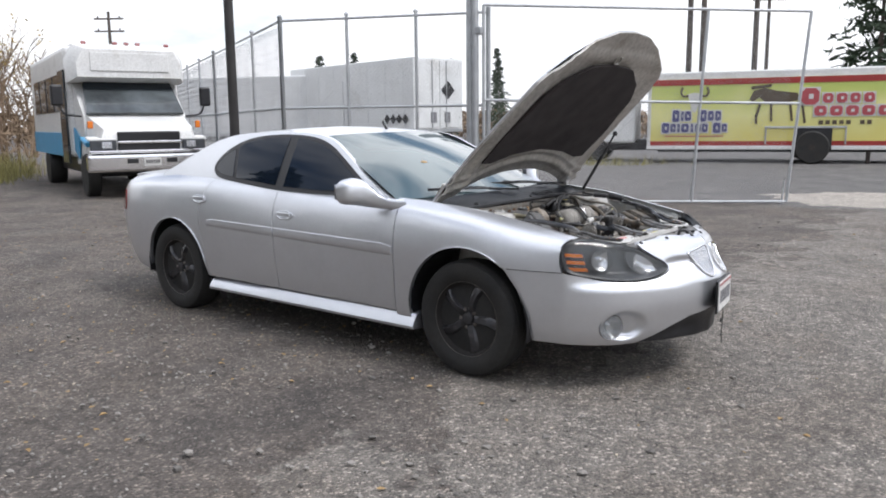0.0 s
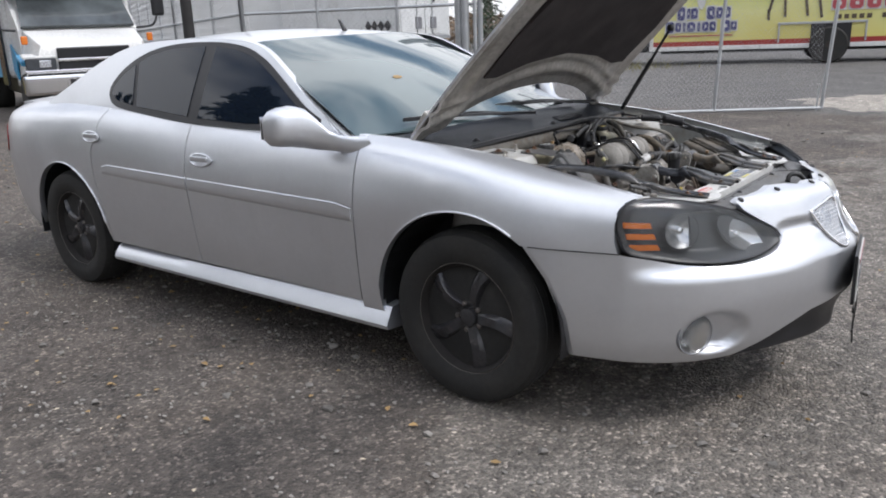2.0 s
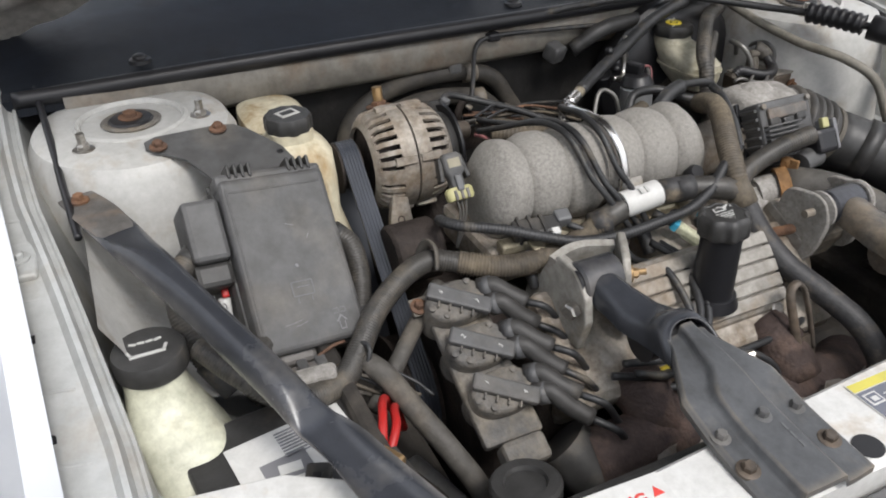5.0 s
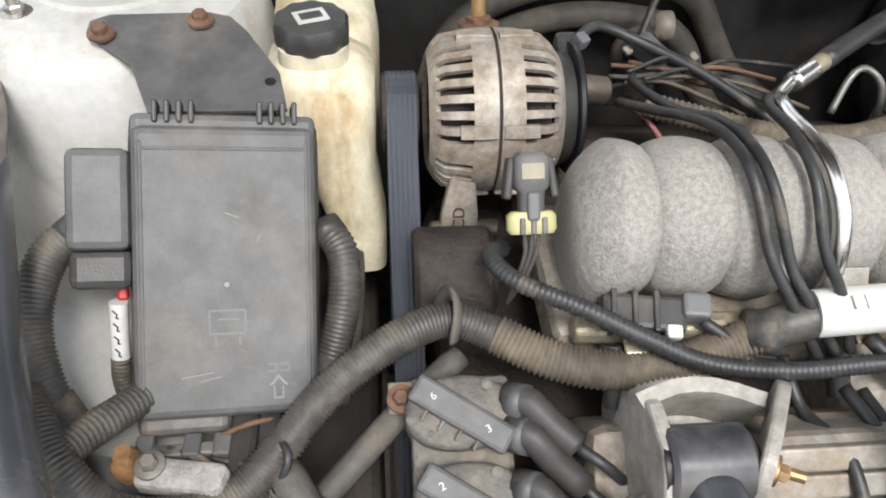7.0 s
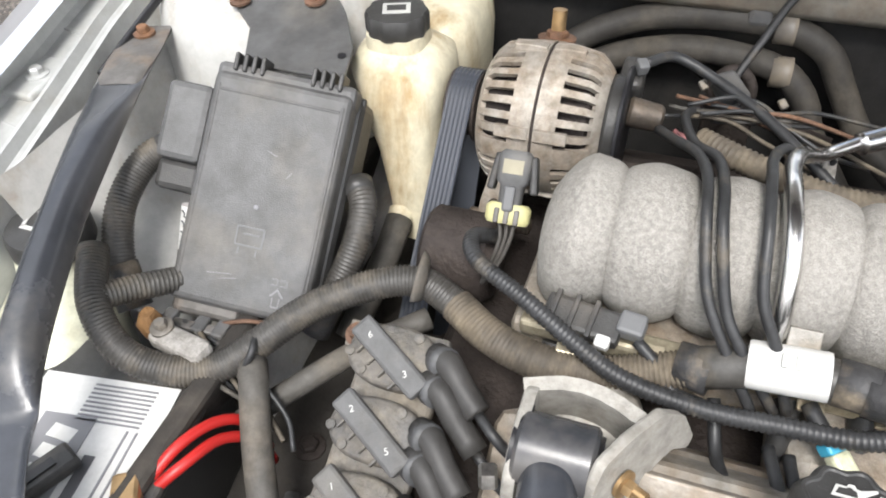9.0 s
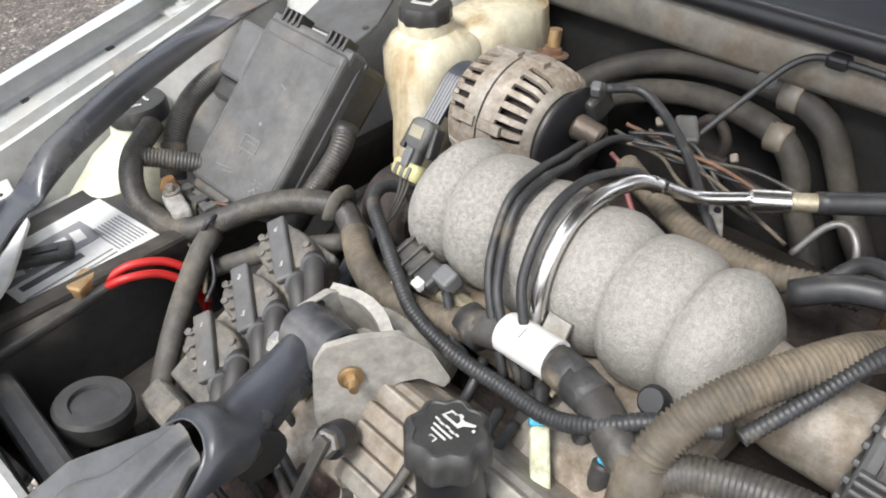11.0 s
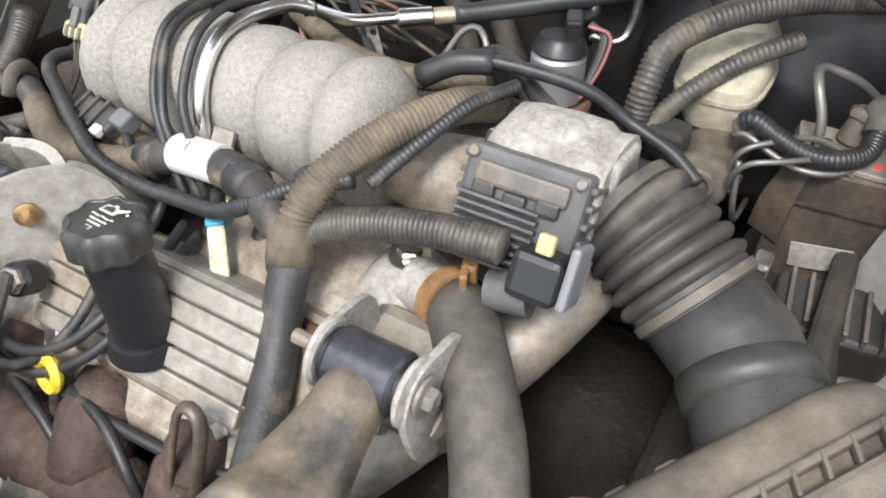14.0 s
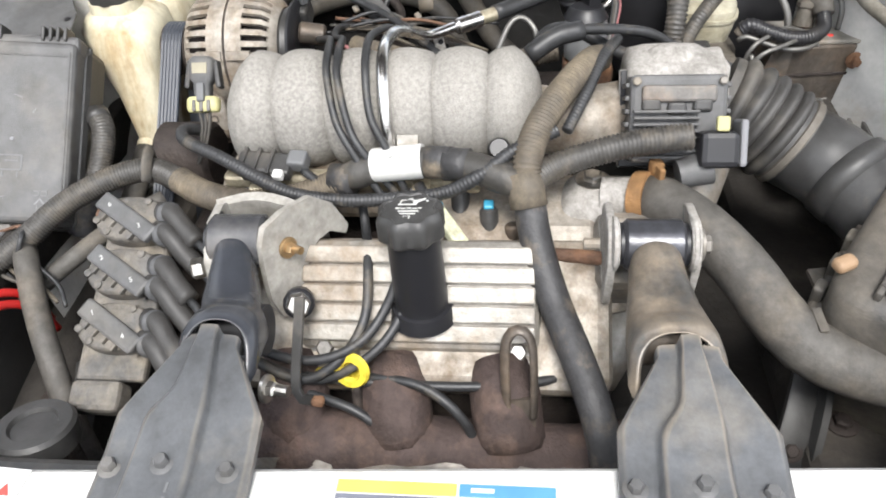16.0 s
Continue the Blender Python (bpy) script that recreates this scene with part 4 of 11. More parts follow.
            shell.append([V((cx + deep * (math.copysign(abs(math.cos(a)) ** 0.7, math.cos(a)) if math.cos(a) > 0 else 0.45 * math.cos(a)), side * cy, cz + high * math.copysign(abs(math.sin(a)) ** 0.7, math.sin(a)))) for a in (2 * math.pi * k / 24 for k in range(24))])
        mirror = part("wing_mirror", loft(shell), PAINT, car, "silver door mirror")
        part("sail_panel", panel([(-0.585, 0.985), (-0.720, 0.985), (-0.715, 1.062)], glasshouse(side, 0.016), 0.05, 0.03, (0, -side * 0.008, 0)), PAINT, car, "small silver sail behind the mirror")
        glass = box((0.004, 0.15, 0.090), pose(-0.770, side * 1.010, 1.036, 0, 0, side * 12), 0.001, 1)
        part("mirror_glass", glass, CHROME, mirror, "mirror glass")
    part("aerial", rod((-1.33, -0.02, 1.395), (-1.37, -0.02, 1.455), 0.012, 0.006), BLACK_CLEAN, car, "stubby black aerial")


def wheel(car, x, side):
    """A black five-spoke wheel with a dusty tyre."""
    m = Matrix.Translation((x, side * 0.775, 0.335)) @ pose(0, 0, 0, -90 * side, 0, 0)
    hub = thing("wheel", (x, side * 0.775, 0.335), "", "")
    hub.parent, hub.matrix_parent_inverse = car, car.matrix_basis.inverted()
    prof = [(0.205, -0.10), (0.285, -0.112), (0.322, -0.10), (0.336, -0.07), (0.338, 0.0), (0.336, 0.07), (0.322, 0.10), (0.285, 0.112), (0.240, 0.105), (0.212, 0.09), (0.205, 0.06)]
    t = part("tyre", spin(prof, m, 48), TYRE, hub, "black dusty tyre")
    bm = bmesh.new()
    for k in range(4):
        z = -0.06 + 0.04 * k
        spin([(0.337, z - 0.005), (0.3385, z - 0.004), (0.3385, z + 0.004), (0.337, z + 0.005)], m, 48, bm)
    part("tread", bm, TYRE, t)
    rim = part("rim", spin([(0.10, -0.08), (0.200, -0.085), (0.196, 0.06), (0.208, 0.088), (0.214, 0.094), (0.218, 0.090), (0.216, 0.085), (0.205, 0.06), (0.205, -0.09)], m, 40), IRON_GAP_BLACK, hub, "black painted five-spoke rim")
    # A paler thin ring draws the highlight along the rim lip.
    part("rim_lip", tube([m @ V((0.2165 * math.cos(radians(6 * q)), 0.2165 * math.sin(radians(6 * q)), 0.0935)) for q in range(61)], 0.0011, seg=6), LUG, rim, "thin pale line for the highlight on the rim edge")
    for k in range(5):
        a = 72 * k + (4 if side < 0 else 0)
        # A broad bowed spoke with a raised ridge and a hollow flank.
        bm, rings = bmesh.new(), []
        for i in range(9):
            u = i / 8
            rr, turn, w, h = 0.040 + 0.166 * u, -9 * u * u, 0.046 - 0.013 * math.sin(math.pi * u) + 0.008 * u, 0.030 - 0.004 * u
            lift = 0.034 + 0.032 * math.sin(math.pi * (0.15 + 0.62 * u))
            rings.append([bm.verts.new(m @ pose(0, 0, 0, 0, 0, a + turn) @ V((rr, y * w, lift + z * h))) for y, z in ((-1, -1.4), (-0.95, -0.1), (-0.55, 0.75), (0.30, 0.55), (0.85, -0.35), (1, -1.4))])
        for p, q in zip(rings, rings[1:]):
            for j in range(6):
                bm.faces.new((p[j], p[(j + 1) % 6], q[(j + 1) % 6], q[j]))
        bm.faces.new(rings[0])
        bm.faces.new(rings[-1])
        smooth(bm)
        bmesh.ops.recalc_face_normals(bm, faces=bm.faces)
        sharpen(bm, 40)
        part("spoke", bm, SPOKE, rim)
        b = m @ pose(0, 0, 0, 0, 0, a + 36) @ V((0.057, 0, 0.062))
        part("lug_nut", spin([(0.011, -0.01), (0.011, 0.014), (0.007, 0.019)], m @ pose(0, 0, 0, 0, 0, a + 36) @ pose(0.054, 0, 0.056), 6), LUG, rim)
    part("hub_cap", spin([(0.076, 0.0), (0.076, 0.050), (0.070, 0.056), (0.038, 0.060), (0.034, 0.078), (0.020, 0.082)], m, 28), RIM, rim)
    part("brake_disc", spin([(0.148, -0.040), (0.148, -0.020), (0.085, -0.018), (0.080, 0.0), (0.03, 0.002)], m, 36), LUG, hub, "worn steel brake disc")
    part("caliper", box((0.075, 0.17, 0.06), m @ pose(0.125, 0.0, -0.012), 0.015), IRON_GAP_BLACK, hub, "dark brake caliper")
    return hub


def hood_z(x, y):
    return knots(x, [-0.28, 0.0, 0.3, 0.65, 0.85, 1.02], [0.99, 0.957, 0.907, 0.838, 0.805, 0.79]) + 0.045 * (1 - (y / 0.75) ** 2)


def open_hood(car):
    turn = Matrix.Translation((-0.28, 0, 0.985)) @ pose(0, 0, 0, 0, -54, 0) @ Matrix.Translation((0.28, 0, -0.985))
    half = [(1.02, 0.0), (1.005, -0.2), (0.94, -0.40), (0.83, -0.57), (0.74, -0.655), (0.65, -0.702), (0.3, -0.732), (0.0, -0.75), (-0.28, -0.775)]
    back = [(-0.285, -0.70), (-0.22, -0.6), (-0.15, -0.40), (-0.11, -0.2), (-0.10, 0.0)]
    full = half + back + [(x, -y) for x, y in back[-2::-1]] + [(x, -y) for x, y in half[-1:0:-1]]

    def skin(down, bow=0.0):
        return lambda x, y: turn @ V((x, y, hood_z(x, y) - down - bow))
    hood = part("hood", panel(full, skin(0.0), 0.07, 0.07, tuple(turn.to_3x3() @ V((0, 0, -0.009)))), PAINT, car, "raised silver hood with dark padded underside")

    def shrink(k, shift=0.0):
        return [(0.36 + shift + (x - 0.36) * k, y * k) for x, y in full]
    def ribs(x, y):
        def bump(v, lo, hi):
            return math.sin(max(0.0, min(1.0, (v - lo) / (hi - lo))) * math.pi) ** 0.7
        back_edge = -0.10 - 0.18 * min(1.0, abs(y) / 0.70) ** 2
        e = 0.016 * bump(abs(y), 0.56, 0.67) + 0.012 * bump(x, 0.80, 0.90)
        e += 0.016 * bump(x - back_edge, 0.06, 0.12) + 0.010 * bump(x - back_edge, 0.145, 0.185)
        return turn @ V((x, y, hood_z(x, y) - 0.0225 - e))
    part("inner_frame", panel(shrink(0.999), ribs, 0.014, 0.018, tuple(turn.to_3x3() @ V((0, 0, 0.013)))), HOOD_IN, hood, "dusty bare inner hood frame")
    pad = [(0.80, 0.0), (0.78, -0.25), (0.68, -0.44), (0.55, -0.54), (0.25, -0.60), (0.03, -0.60), (0.02, -0.50), (0.07, -0.30), (0.10, 0.0)]
    pad = pad + [(x, -y) for x, y in pad[-2:0:-1]]
    part("insulation_pad", panel(pad, lambda x, y: turn @ V((x, y, hood_z(x, y) - 0.047 - 0.006 * noise.noise((x * 6, y * 6, 1)))), 0.06, 0.06, tuple(turn.to_3x3() @ V((0, 0, 0.02)))), FOAM, hood, "black fibre insulation pad")
    a = turn @ V((0.86, -0.06, hood_z(0.86, 0) - 0.045))
    part("latch_striker", tube([a, a + V((-0.03, 0.0, -0.03)), a + V((-0.03, 0.05, -0.03)), a + V((0, 0.05, 0))], 0.006, seg=8), STEEL, hood)
    for side in (-1, 1):
        p = [(-0.30, side * 0.745, 0.95), (-0.26, side * 0.74, 1.0), (-0.22, side * 0.73, 1.06)]
        part("hinge", tube(p, 0.014, seg=8, flat=0.4), HOOD_IN, hood, "dusty steel hood hinge")
        part("hinge_plate", box((0.03, 0.05, 0.13), pose(-0.245, side * 0.735, 1.03, 0, 36, 0), 0.006), HOOD_IN, hood)
    top = turn @ V((0.27, 0.70, hood_z(0.3, 0.7) - 0.06))
    foot = V((-0.105, 0.725, 0.955))
    mid = foot.lerp(top, 0.62)
    strut = part("gas_strut", rod(foot, mid, 0.011, bevel=0.002), BLACK_CLEAN, hood, "black gas strut holding the hood open")
    part("strut_rod", rod(mid, top, 0.007), BLACK_CLEAN, strut)
    part("ball_joint", spin([(0.012, -0.016), (0.018, 0), (0.012, 0.016)], Matrix.Translation(top), 12), BLACK_CLEAN, strut)


def build_car():
    car = thing("car", (-1.4, 0, 0), "silver four-door saloon with its hood raised", "car")
    car_panels(car)
    car_top(car)
    for x in (0.026, -2.81):
        for side in (-1, 1):
            wheel(car, x, side)
    # The tail behind the rear wheels is short.
    for ob in car.children_recursive:
        if ob.type == "MESH" and not ob.name.startswith(("tyre", "tread", "rim", "spoke", "hub", "lug", "brake")):
            for v in ob.data.vertices:
                if v.co.x < -3.25:
                    v.co.x = -3.25 + (v.co.x + 3.25) * 0.82
    open_hood(car)
    # Dark wheel housings and floor.
    for x in (0.03, -2.81):
        for side in (-1, 1):
            bm = bmesh.new()
            a0 = [V((x + 0.41 * math.cos(radians(t)), side * 0.88, 0.335 + 0.41 * math.sin(radians(t)))) for t in range(-10, 191, 10)]
            rows = [[bm.verts.new((p.x, y, p.z)) for p in a0] for y in (side * 0.875, side * 0.62)]
            for i in range(len(a0) - 1):
                bm.faces.new((rows[0][i], rows[0][i + 1], rows[1][i + 1], rows[1][i]))
            bm.faces.new(rows[1])
            part("wheel_housing", bm, BLACK_CLEAN, car)
    part("floor_pan", box((3.0, 1.5, 0.06), pose(-1.9, 0, 0.24), 0.02), BLACK_CLEAN, car)
    part("cabin_floor", box((2.4, 1.5, 0.5), pose(-1.75, 0, 0.66), 0.05), BLACK_CLEAN, car)
    return car


def clear_material():
    m = bpy.data.materials.new("clear_lens")
    m.use_nodes = True
    n, l = m.node_tree.nodes, m.node_tree.links
    n.clear()
    out, mix, tr, gl, fr = (n.new("ShaderNode" + k) for k in ("OutputMaterial", "MixShader", "BsdfTransparent", "BsdfGlossy", "Fresnel"))
    tr.inputs[0].default_value = (0.86, 0.87, 0.87, 1)
    gl.inputs["Roughness"].default_value = 0.14
    fr.inputs["IOR"].default_value = 1.5
    l.new(fr.outputs[0], mix.inputs[0])
    l.new(tr.outputs[0], mix.inputs[1])
    l.new(gl.outputs[0], mix.inputs[2])
    # A thin milky veil over the clear lens: a little pale diffuse mixed in.
    haze, veil = n.new("ShaderNodeMixShader"), n.new("ShaderNodeBsdfDiffuse")
    veil.inputs[0].default_value = (0.7, 0.71, 0.72, 1)
    haze.inputs[0].default_value = 0.028
    l.new(mix.outputs[0], haze.inputs[1])
    l.new(veil.outputs[0], haze.inputs[2])
    l.new(haze.outputs[0], out.inputs[0])
    return m


CLEAR = clear_material()
DULL_RED = mat("faded_red_print", (0.30, 0.12, 0.12), 0.5, 0, 0.1, 20, 0)
# Caliper iron; on the rim barrel its near-black paints the shade between spokes.
IRON_GAP_BLACK = mat("dark_brake_iron", (0.014, 0.012, 0.011), 0.85, 0, 0.3, 18, 0.3, 200)
# Wheel black made paler for the spokes: their highlights put into the colour.
SPOKE = mat("highlight_lifted_spoke", (0.045, 0.045, 0.049), 0.15, 0.3, 0.2, 14, 0.03, 300, dirt=(0.085, 0.075, 0.066), dirt_at=(0.56, 0.8), dscale=14)
LUG = mat("worn_lug_nut", (0.20, 0.18, 0.165), 0.36, 0.8, 0.2, 20, 0.05)
RED_LENS = mat("red_lens", (0.20, 0.012, 0.012), 0.12, 0, 0.1, 20, 0)
the_car = build_car()


# ---- engine bay: what belongs to the body ----
def bolt(name, at, toward, r, parent, material=None, label=""):
    """A hexagon head on a washer."""
    m = along(at, V(at) + V(toward))
    bm = spin([(r * 1.7, -0.001), (r * 1.7, 0.0015), (r * 1.5, 0.0022)], m, 16)
    spin([(r, 0.001), (r, 0.007), (r * 0.8, 0.0085)], m, 6, bm)
    return part(name, bm, material or STEEL, parent, label)


def bay_body(car):
    for side in (-1, 1):
        # Fender flange with its step, and the inner wall below it.
        bm = bmesh.new()
        rows = []
        for i in range(49):
            x = -0.26 + 0.90 * i / 48
            ys, zs = section(x)
            y, z = ys[6], zs[6]
            w = 0.042 + 0.024 * knots(x, [0.15, 0.50], [0.0, 1.0])
            dent = 0.0016 * noise.noise((x * 22, side * 3, 1.5))
            foot = min(0.665, y - w - 0.022)
            prof = [(y + 0.002, z - 0.010), (y - 0.004, z - 0.030), (y - 0.010, z - 0.035), (y - w * 0.5, z - 0.034 + dent), (y - w + 0.008, z - 0.033 + dent), (y - w + 0.002, z - 0.026), (y - w - 0.003, z - 0.025),
                    (y - w - 0.007, z - 0.036), (y - w - 0.012, z - 0.039), (y - w - 0.014, z - 0.035), (y - w - 0.017, z - 0.036), (y - w - 0.019, z - 0.06), (foot, 0.74), (0.60, 0.70), (0.53, 0.668)]
            rows.append([bm.verts.new((x, side * a, b)) for a, b in prof])
        for a, b in zip(rows, rows[1:]):
            for k in range(len(a) - 1):
                bm.faces.new((a[k], a[k + 1], b[k + 1], b[k]))
        smooth(bm)
        sharpen(bm, 25)
        bmesh.ops.recalc_face_normals(bm, faces=bm.faces)
        wall = part("inner_fender", bm, PAINT_IN, car, "pale dusty inner fender with a stepped flange")
        for x in (-0.02, 0.24, 0.585):
            ys, zs = section(x)
            seat = part("seat", box((0.062, 0.036, 0.010), pose(x, side * (ys[6] - 0.026), zs[6] - 0.034, 0, 5, side * 4), 0.004, 3), PAINT_IN, wall, "raised painted seat of the fender bolt")
            bolt("flange_bolt", (x, side * (ys[6] - 0.026), zs[6] - 0.029), (0, 0, 1), 0.007, seat, PAINT_IN)
        for x in (0.10, 0.352, 0.47):
            ys, zs = section(x)
            part("square_hole", box((0.011, 0.009, 0.001), pose(x, side * (ys[6] - 0.020), zs[6] - 0.0338, 0, 5, 0), 0), BLACK_CLEAN, wall)
        for x in (0.05, 0.17, 0.30, 0.42, 0.50):
            ys, zs = section(x)
            part("crease", box((0.004, 0.040, 0.003), pose(x, side * (ys[6] - 0.028), zs[6] - 0.0345, 0, 5, side * 12), 0.001), PAINT_IN, wall)
        bm = bmesh.new()
        tube([(-0.24, side * 0.700, 0.945), (0.0, side * 0.684, 0.925), (0.12, side * 0.678, 0.905), (0.22, side * 0.672, 0.885)], 0.0045, seg=8, bm=bm)
        part("rubber_seal", bm, BLACK_CLEAN, wall)
        # Strut tower.
        c = V((0.0, side * 0.585, 0))
        bm = spin([(0.20, 0.62), (0.175, 0.75), (0.160, 0.85), (0.150, 0.895), (0.138, 0.915), (0.115, 0.921), (0.072, 0.921), (0.068, 0.912), (0.06, 0.912)], Matrix.Translation(c) @ Matrix.Diagonal((1.0, 0.88, 1, 1)), 40)
        tower = part("strut_tower", bm, WHITE_STEEL, car, "pale rust-stained strut tower")
        m = Matrix.Translation(c + V((0, 0, 0.914)))
        part("strut_mount", spin([(0.060, -0.012), (0.058, -0.010), (0.046, -0.006), (0.042, 0.000), (0.030, 0.006), (0.026, 0.010), (0.016, 0.011)], m, 40), BLACK_CLEAN, tower, "black rubber strut bearing")
        part("mount_ring", spin([(0.064, -0.010), (0.0645, 0.006), (0.068, 0.010), (0.072, 0.008), (0.073, 0.004)], m, 48), WHITE_STEEL, tower, "pale rolled rim of the tower")
        part("inner_ring", spin([(0.036, 0.003), (0.038, 0.0065), (0.034, 0.0085), (0.029, 0.0075)], m, 40), MOUNT, tower)
        bolt("strut_nut", c + V((0, 0, 0.925)), (0, 0, 1), 0.009, tower, RUST)
        for a in (75, 195, 315):
            p = c + V((0.098 * math.cos(radians(a)), 0.088 * math.sin(radians(a)), 0.920))
            bolt("stud", p, (0, 0, 1), 0.008, tower)
            part("stud_pin", rod(p, p + V((0, 0, 0.022)), 0.005, seg=8), STEEL, tower)
        # Front corner plate beside the lamp.
        out = [(0.535, 0.650), (0.600, 0.645), (0.690, 0.590), (0.768, 0.500), (0.802, 0.425), (0.790, 0.365), (0.764, 0.350), (0.668, 0.40), (0.60, 0.47), (0.55, 0.55)]
        corner = part("corner_plate", plate([(x, side * y) for x, y in out], 0.005, pose(0, 0, 0.788), 0.002), BEAM_WHITE, car, "white front corner plate with bolt holes")
        bolt("stop_bolt", (0.625, side * 0.573, 0.795), (0, 0, 1), 0.009, corner)
        part("stop_post", spin([(0.013, 0.0), (0.010, 0.004), (0.009, 0.012)], pose(0.625, side * 0.573, 0.792), 16), STEEL, corner)
        part("stop_head", spin([(0.012, 0.0), (0.0135, 0.002), (0.0135, 0.012), (0.011, 0.014)], pose(0.625, side * 0.573, 0.803), 6), MOUNT, corner)
        bolt("lamp_bolt", (0.664, side * 0.563, 0.795), (0, 0, 1), 0.009, corner)
        for x, y in ((0.555, 0.62), (0.57, 0.60), (0.585, 0.58), (0.70, 0.53), (0.742, 0.505), (0.715, 0.56)):
            part("hole", spin([(0.004, 0), (0.004, 0.0008)], pose(x, side * y, 0.7932), 10), BLACK_CLEAN, corner)
        # Brace from the tower to the front beam.
        line = [(0.135, side * 0.668, 0.893), (0.22, side * 0.640, 0.895), (0.32, side * 0.605, 0.885), (0.43, side * 0.565, 0.868), (0.525, side * 0.527, 0.848), (0.62, side * 0.484, 0.812), (0.70, side * 0.455, 0.800), (0.769, side * 0.440, 0.797)]
        if side > 0:
            line = [(x, y - dy, z) for (x, y, z), dy in zip(line, (0.0, 0.006, 0.012, 0.016, 0.020, 0.022, 0.020, 0.016))]
        shift = V((0, -0.019 if side > 0 else 0.0, 0))
        bar = part("brace", channel(line, [0.040, 0.046, 0.040, 0.033, 0.034, 0.044, 0.058, 0.060], [0.0005, 0.001, 0.016, 0.021, 0.020, -0.012, -0.009, -0.006], 0.004), BRACE, car, "black painted steel brace pressed into a tube, with worn ends")
        part("end_plate", channel([V(p) + V((0, 0, 0.0012)) for p in line[:2]] + [V(line[1]).lerp(V(line[2]), 0.25)], [0.039, 0.047, 0.040], [0.0005, 0.0012, 0.004], 0.003), FOOT_STEEL, bar, "scuffed grey end of the brace")
        for p in ((0.155, side * 0.664, 0.897), (0.699, side * 0.453 + shift.y, 0.801), (0.743, side * 0.446 + shift.y, 0.798)):
            bolt("brace_bolt", p, (0, 0, 1), 0.0065, bar, RUST)
    # Pale apron below the fuse box.
    bm = bmesh.new()
    rows = [[bm.verts.new((x, y, z + 0.02 * noise.noise((x * 9, y * 9, 2)))) for y, z in ((-0.668, 0.87), (-0.640, 0.81), (-0.585, 0.755), (-0.52, 0.725), (-0.46, 0.700), (-0.44, 0.58))] for x in [0.10 + 0.028 * i for i in range(11)]]
    for a, b in zip(rows, rows[1:]):
        for k in range(5):
            bm.faces.new((a[k], a[k + 1], b[k + 1], b[k]))
    smooth(bm)
    bmesh.ops.recalc_face_normals(bm, faces=bm.faces)
    part("apron", bm, WHITE_STEEL, car, "pale grimy apron below the fuse box")
    # Front beam with its labels.
    bm = bmesh.new()
    prof = [(0.662, 0.74), (0.664, 0.786), (0.670, 0.792), (0.760, 0.792), (0.768, 0.786), (0.772, 0.735)]
    rows = [[bm.verts.new((x + (0.007 - 0.05 * y if x < 0.7 else -0.012 * (y / 0.5) ** 2), y, z)) for x, z in prof] for y in [-0.44 + 0.08 * i for i in range(12)]]
    for a, b in zip(rows, rows[1:]):
        for k in range(5):
            bm.faces.new((a[k], a[k + 1], b[k + 1], b[k]))
    smooth(bm)
    sharpen(bm, 25)
    bmesh.ops.recalc_face_normals(bm, faces=bm.faces)
    beam = part("front_beam", bm, BEAM_WHITE, car, "white crossbeam over the radiator")
    for x, y, r in ((0.752, -0.240, 0.014), (0.748, -0.075, 0.014), (0.742, 0.134, 0.014), (0.742, 0.345, 0.013), (0.752, -0.282, 0.0065), (0.748, 0.30, 0.0065), (0.75, -0.36, 0.004), (0.742, 0.02, 0.004)):
        part("hole", spin([(r, 0), (r, 0.0008), (r * 0.9, 0.0008)], pose(x, y, 0.7925), 20), BLACK_CLEAN, beam)
    part("warning_label", box((0.060, 0.122, 0.001), pose(0.716, -0.324, 0.7930, 0, 0, -3), 0), PAPER, beam, "white warning label")
    text = bpy.data.curves.new("writing", "FONT")
    text.body, text.size, text.align_x, text.extrude, text.offset = "WARNING", 0.0160, "CENTER", 0.0002, 0.0005
    ob = new("warning_text_source", text)
    ob.matrix_world = pose(0.712, -0.324, 0.7938, 0, 0, 87)
    me = bpy.data.meshes.new_from_object(ob.evaluated_get(bpy.context.evaluated_depsgraph_get()))
    mw = ob.matrix_world.copy()
    bpy.data.objects.remove(ob)
    bm = bmesh.new()
    bm.from_mesh(me)
    bmesh.ops.transform(bm, matrix=mw, verts=bm.verts)
    part("warning_word", bm, RED_INK, beam, "red printed word WARNING")
    for y in (-0.374, -0.274):
        part("warning_sign", plate([(0.003, -0.0055), (0.003, 0.0055), (-0.007, 0.0)], 0.0004, pose(0.708, y, 0.7936), 0), RED_INK, beam)
    for i in range(3):
        part("print_line", box((0.0012, 0.096 - 0.016 * i, 0.0008), pose(0.721 + 0.005 * i, -0.324, 0.7936), 0), RED_INK, beam)
    def on_label(x, y, z):
        return pose(0.768 - (0.768 - x) * 0.915, 0.121 - (0.121 - y) * 0.895, z)

    def field(size, m, bevel):
        return box((size[0] * 0.915, size[1] * 0.895, size[2]), m, bevel)
    label = part("spec_label", field((0.092, 0.172, 0.001), on_label(0.722, 0.035, 0.7930), 0), PAPER, beam, "white emission label with yellow, blue and grey fields")
    part("yellow_field", field((0.011, 0.094, 0.0008), on_label(0.6835, -0.003, 0.7936), 0), YELLOW_INK, label)
    part("blue_field", field((0.011, 0.074, 0.0008), on_label(0.6835, 0.083, 0.7936), 0), BLUE_INK, label)
    part("blue_title", field((0.0035, 0.018, 0.0008), on_label(0.6835, 0.064, 0.7941), 0), PAPER, label)
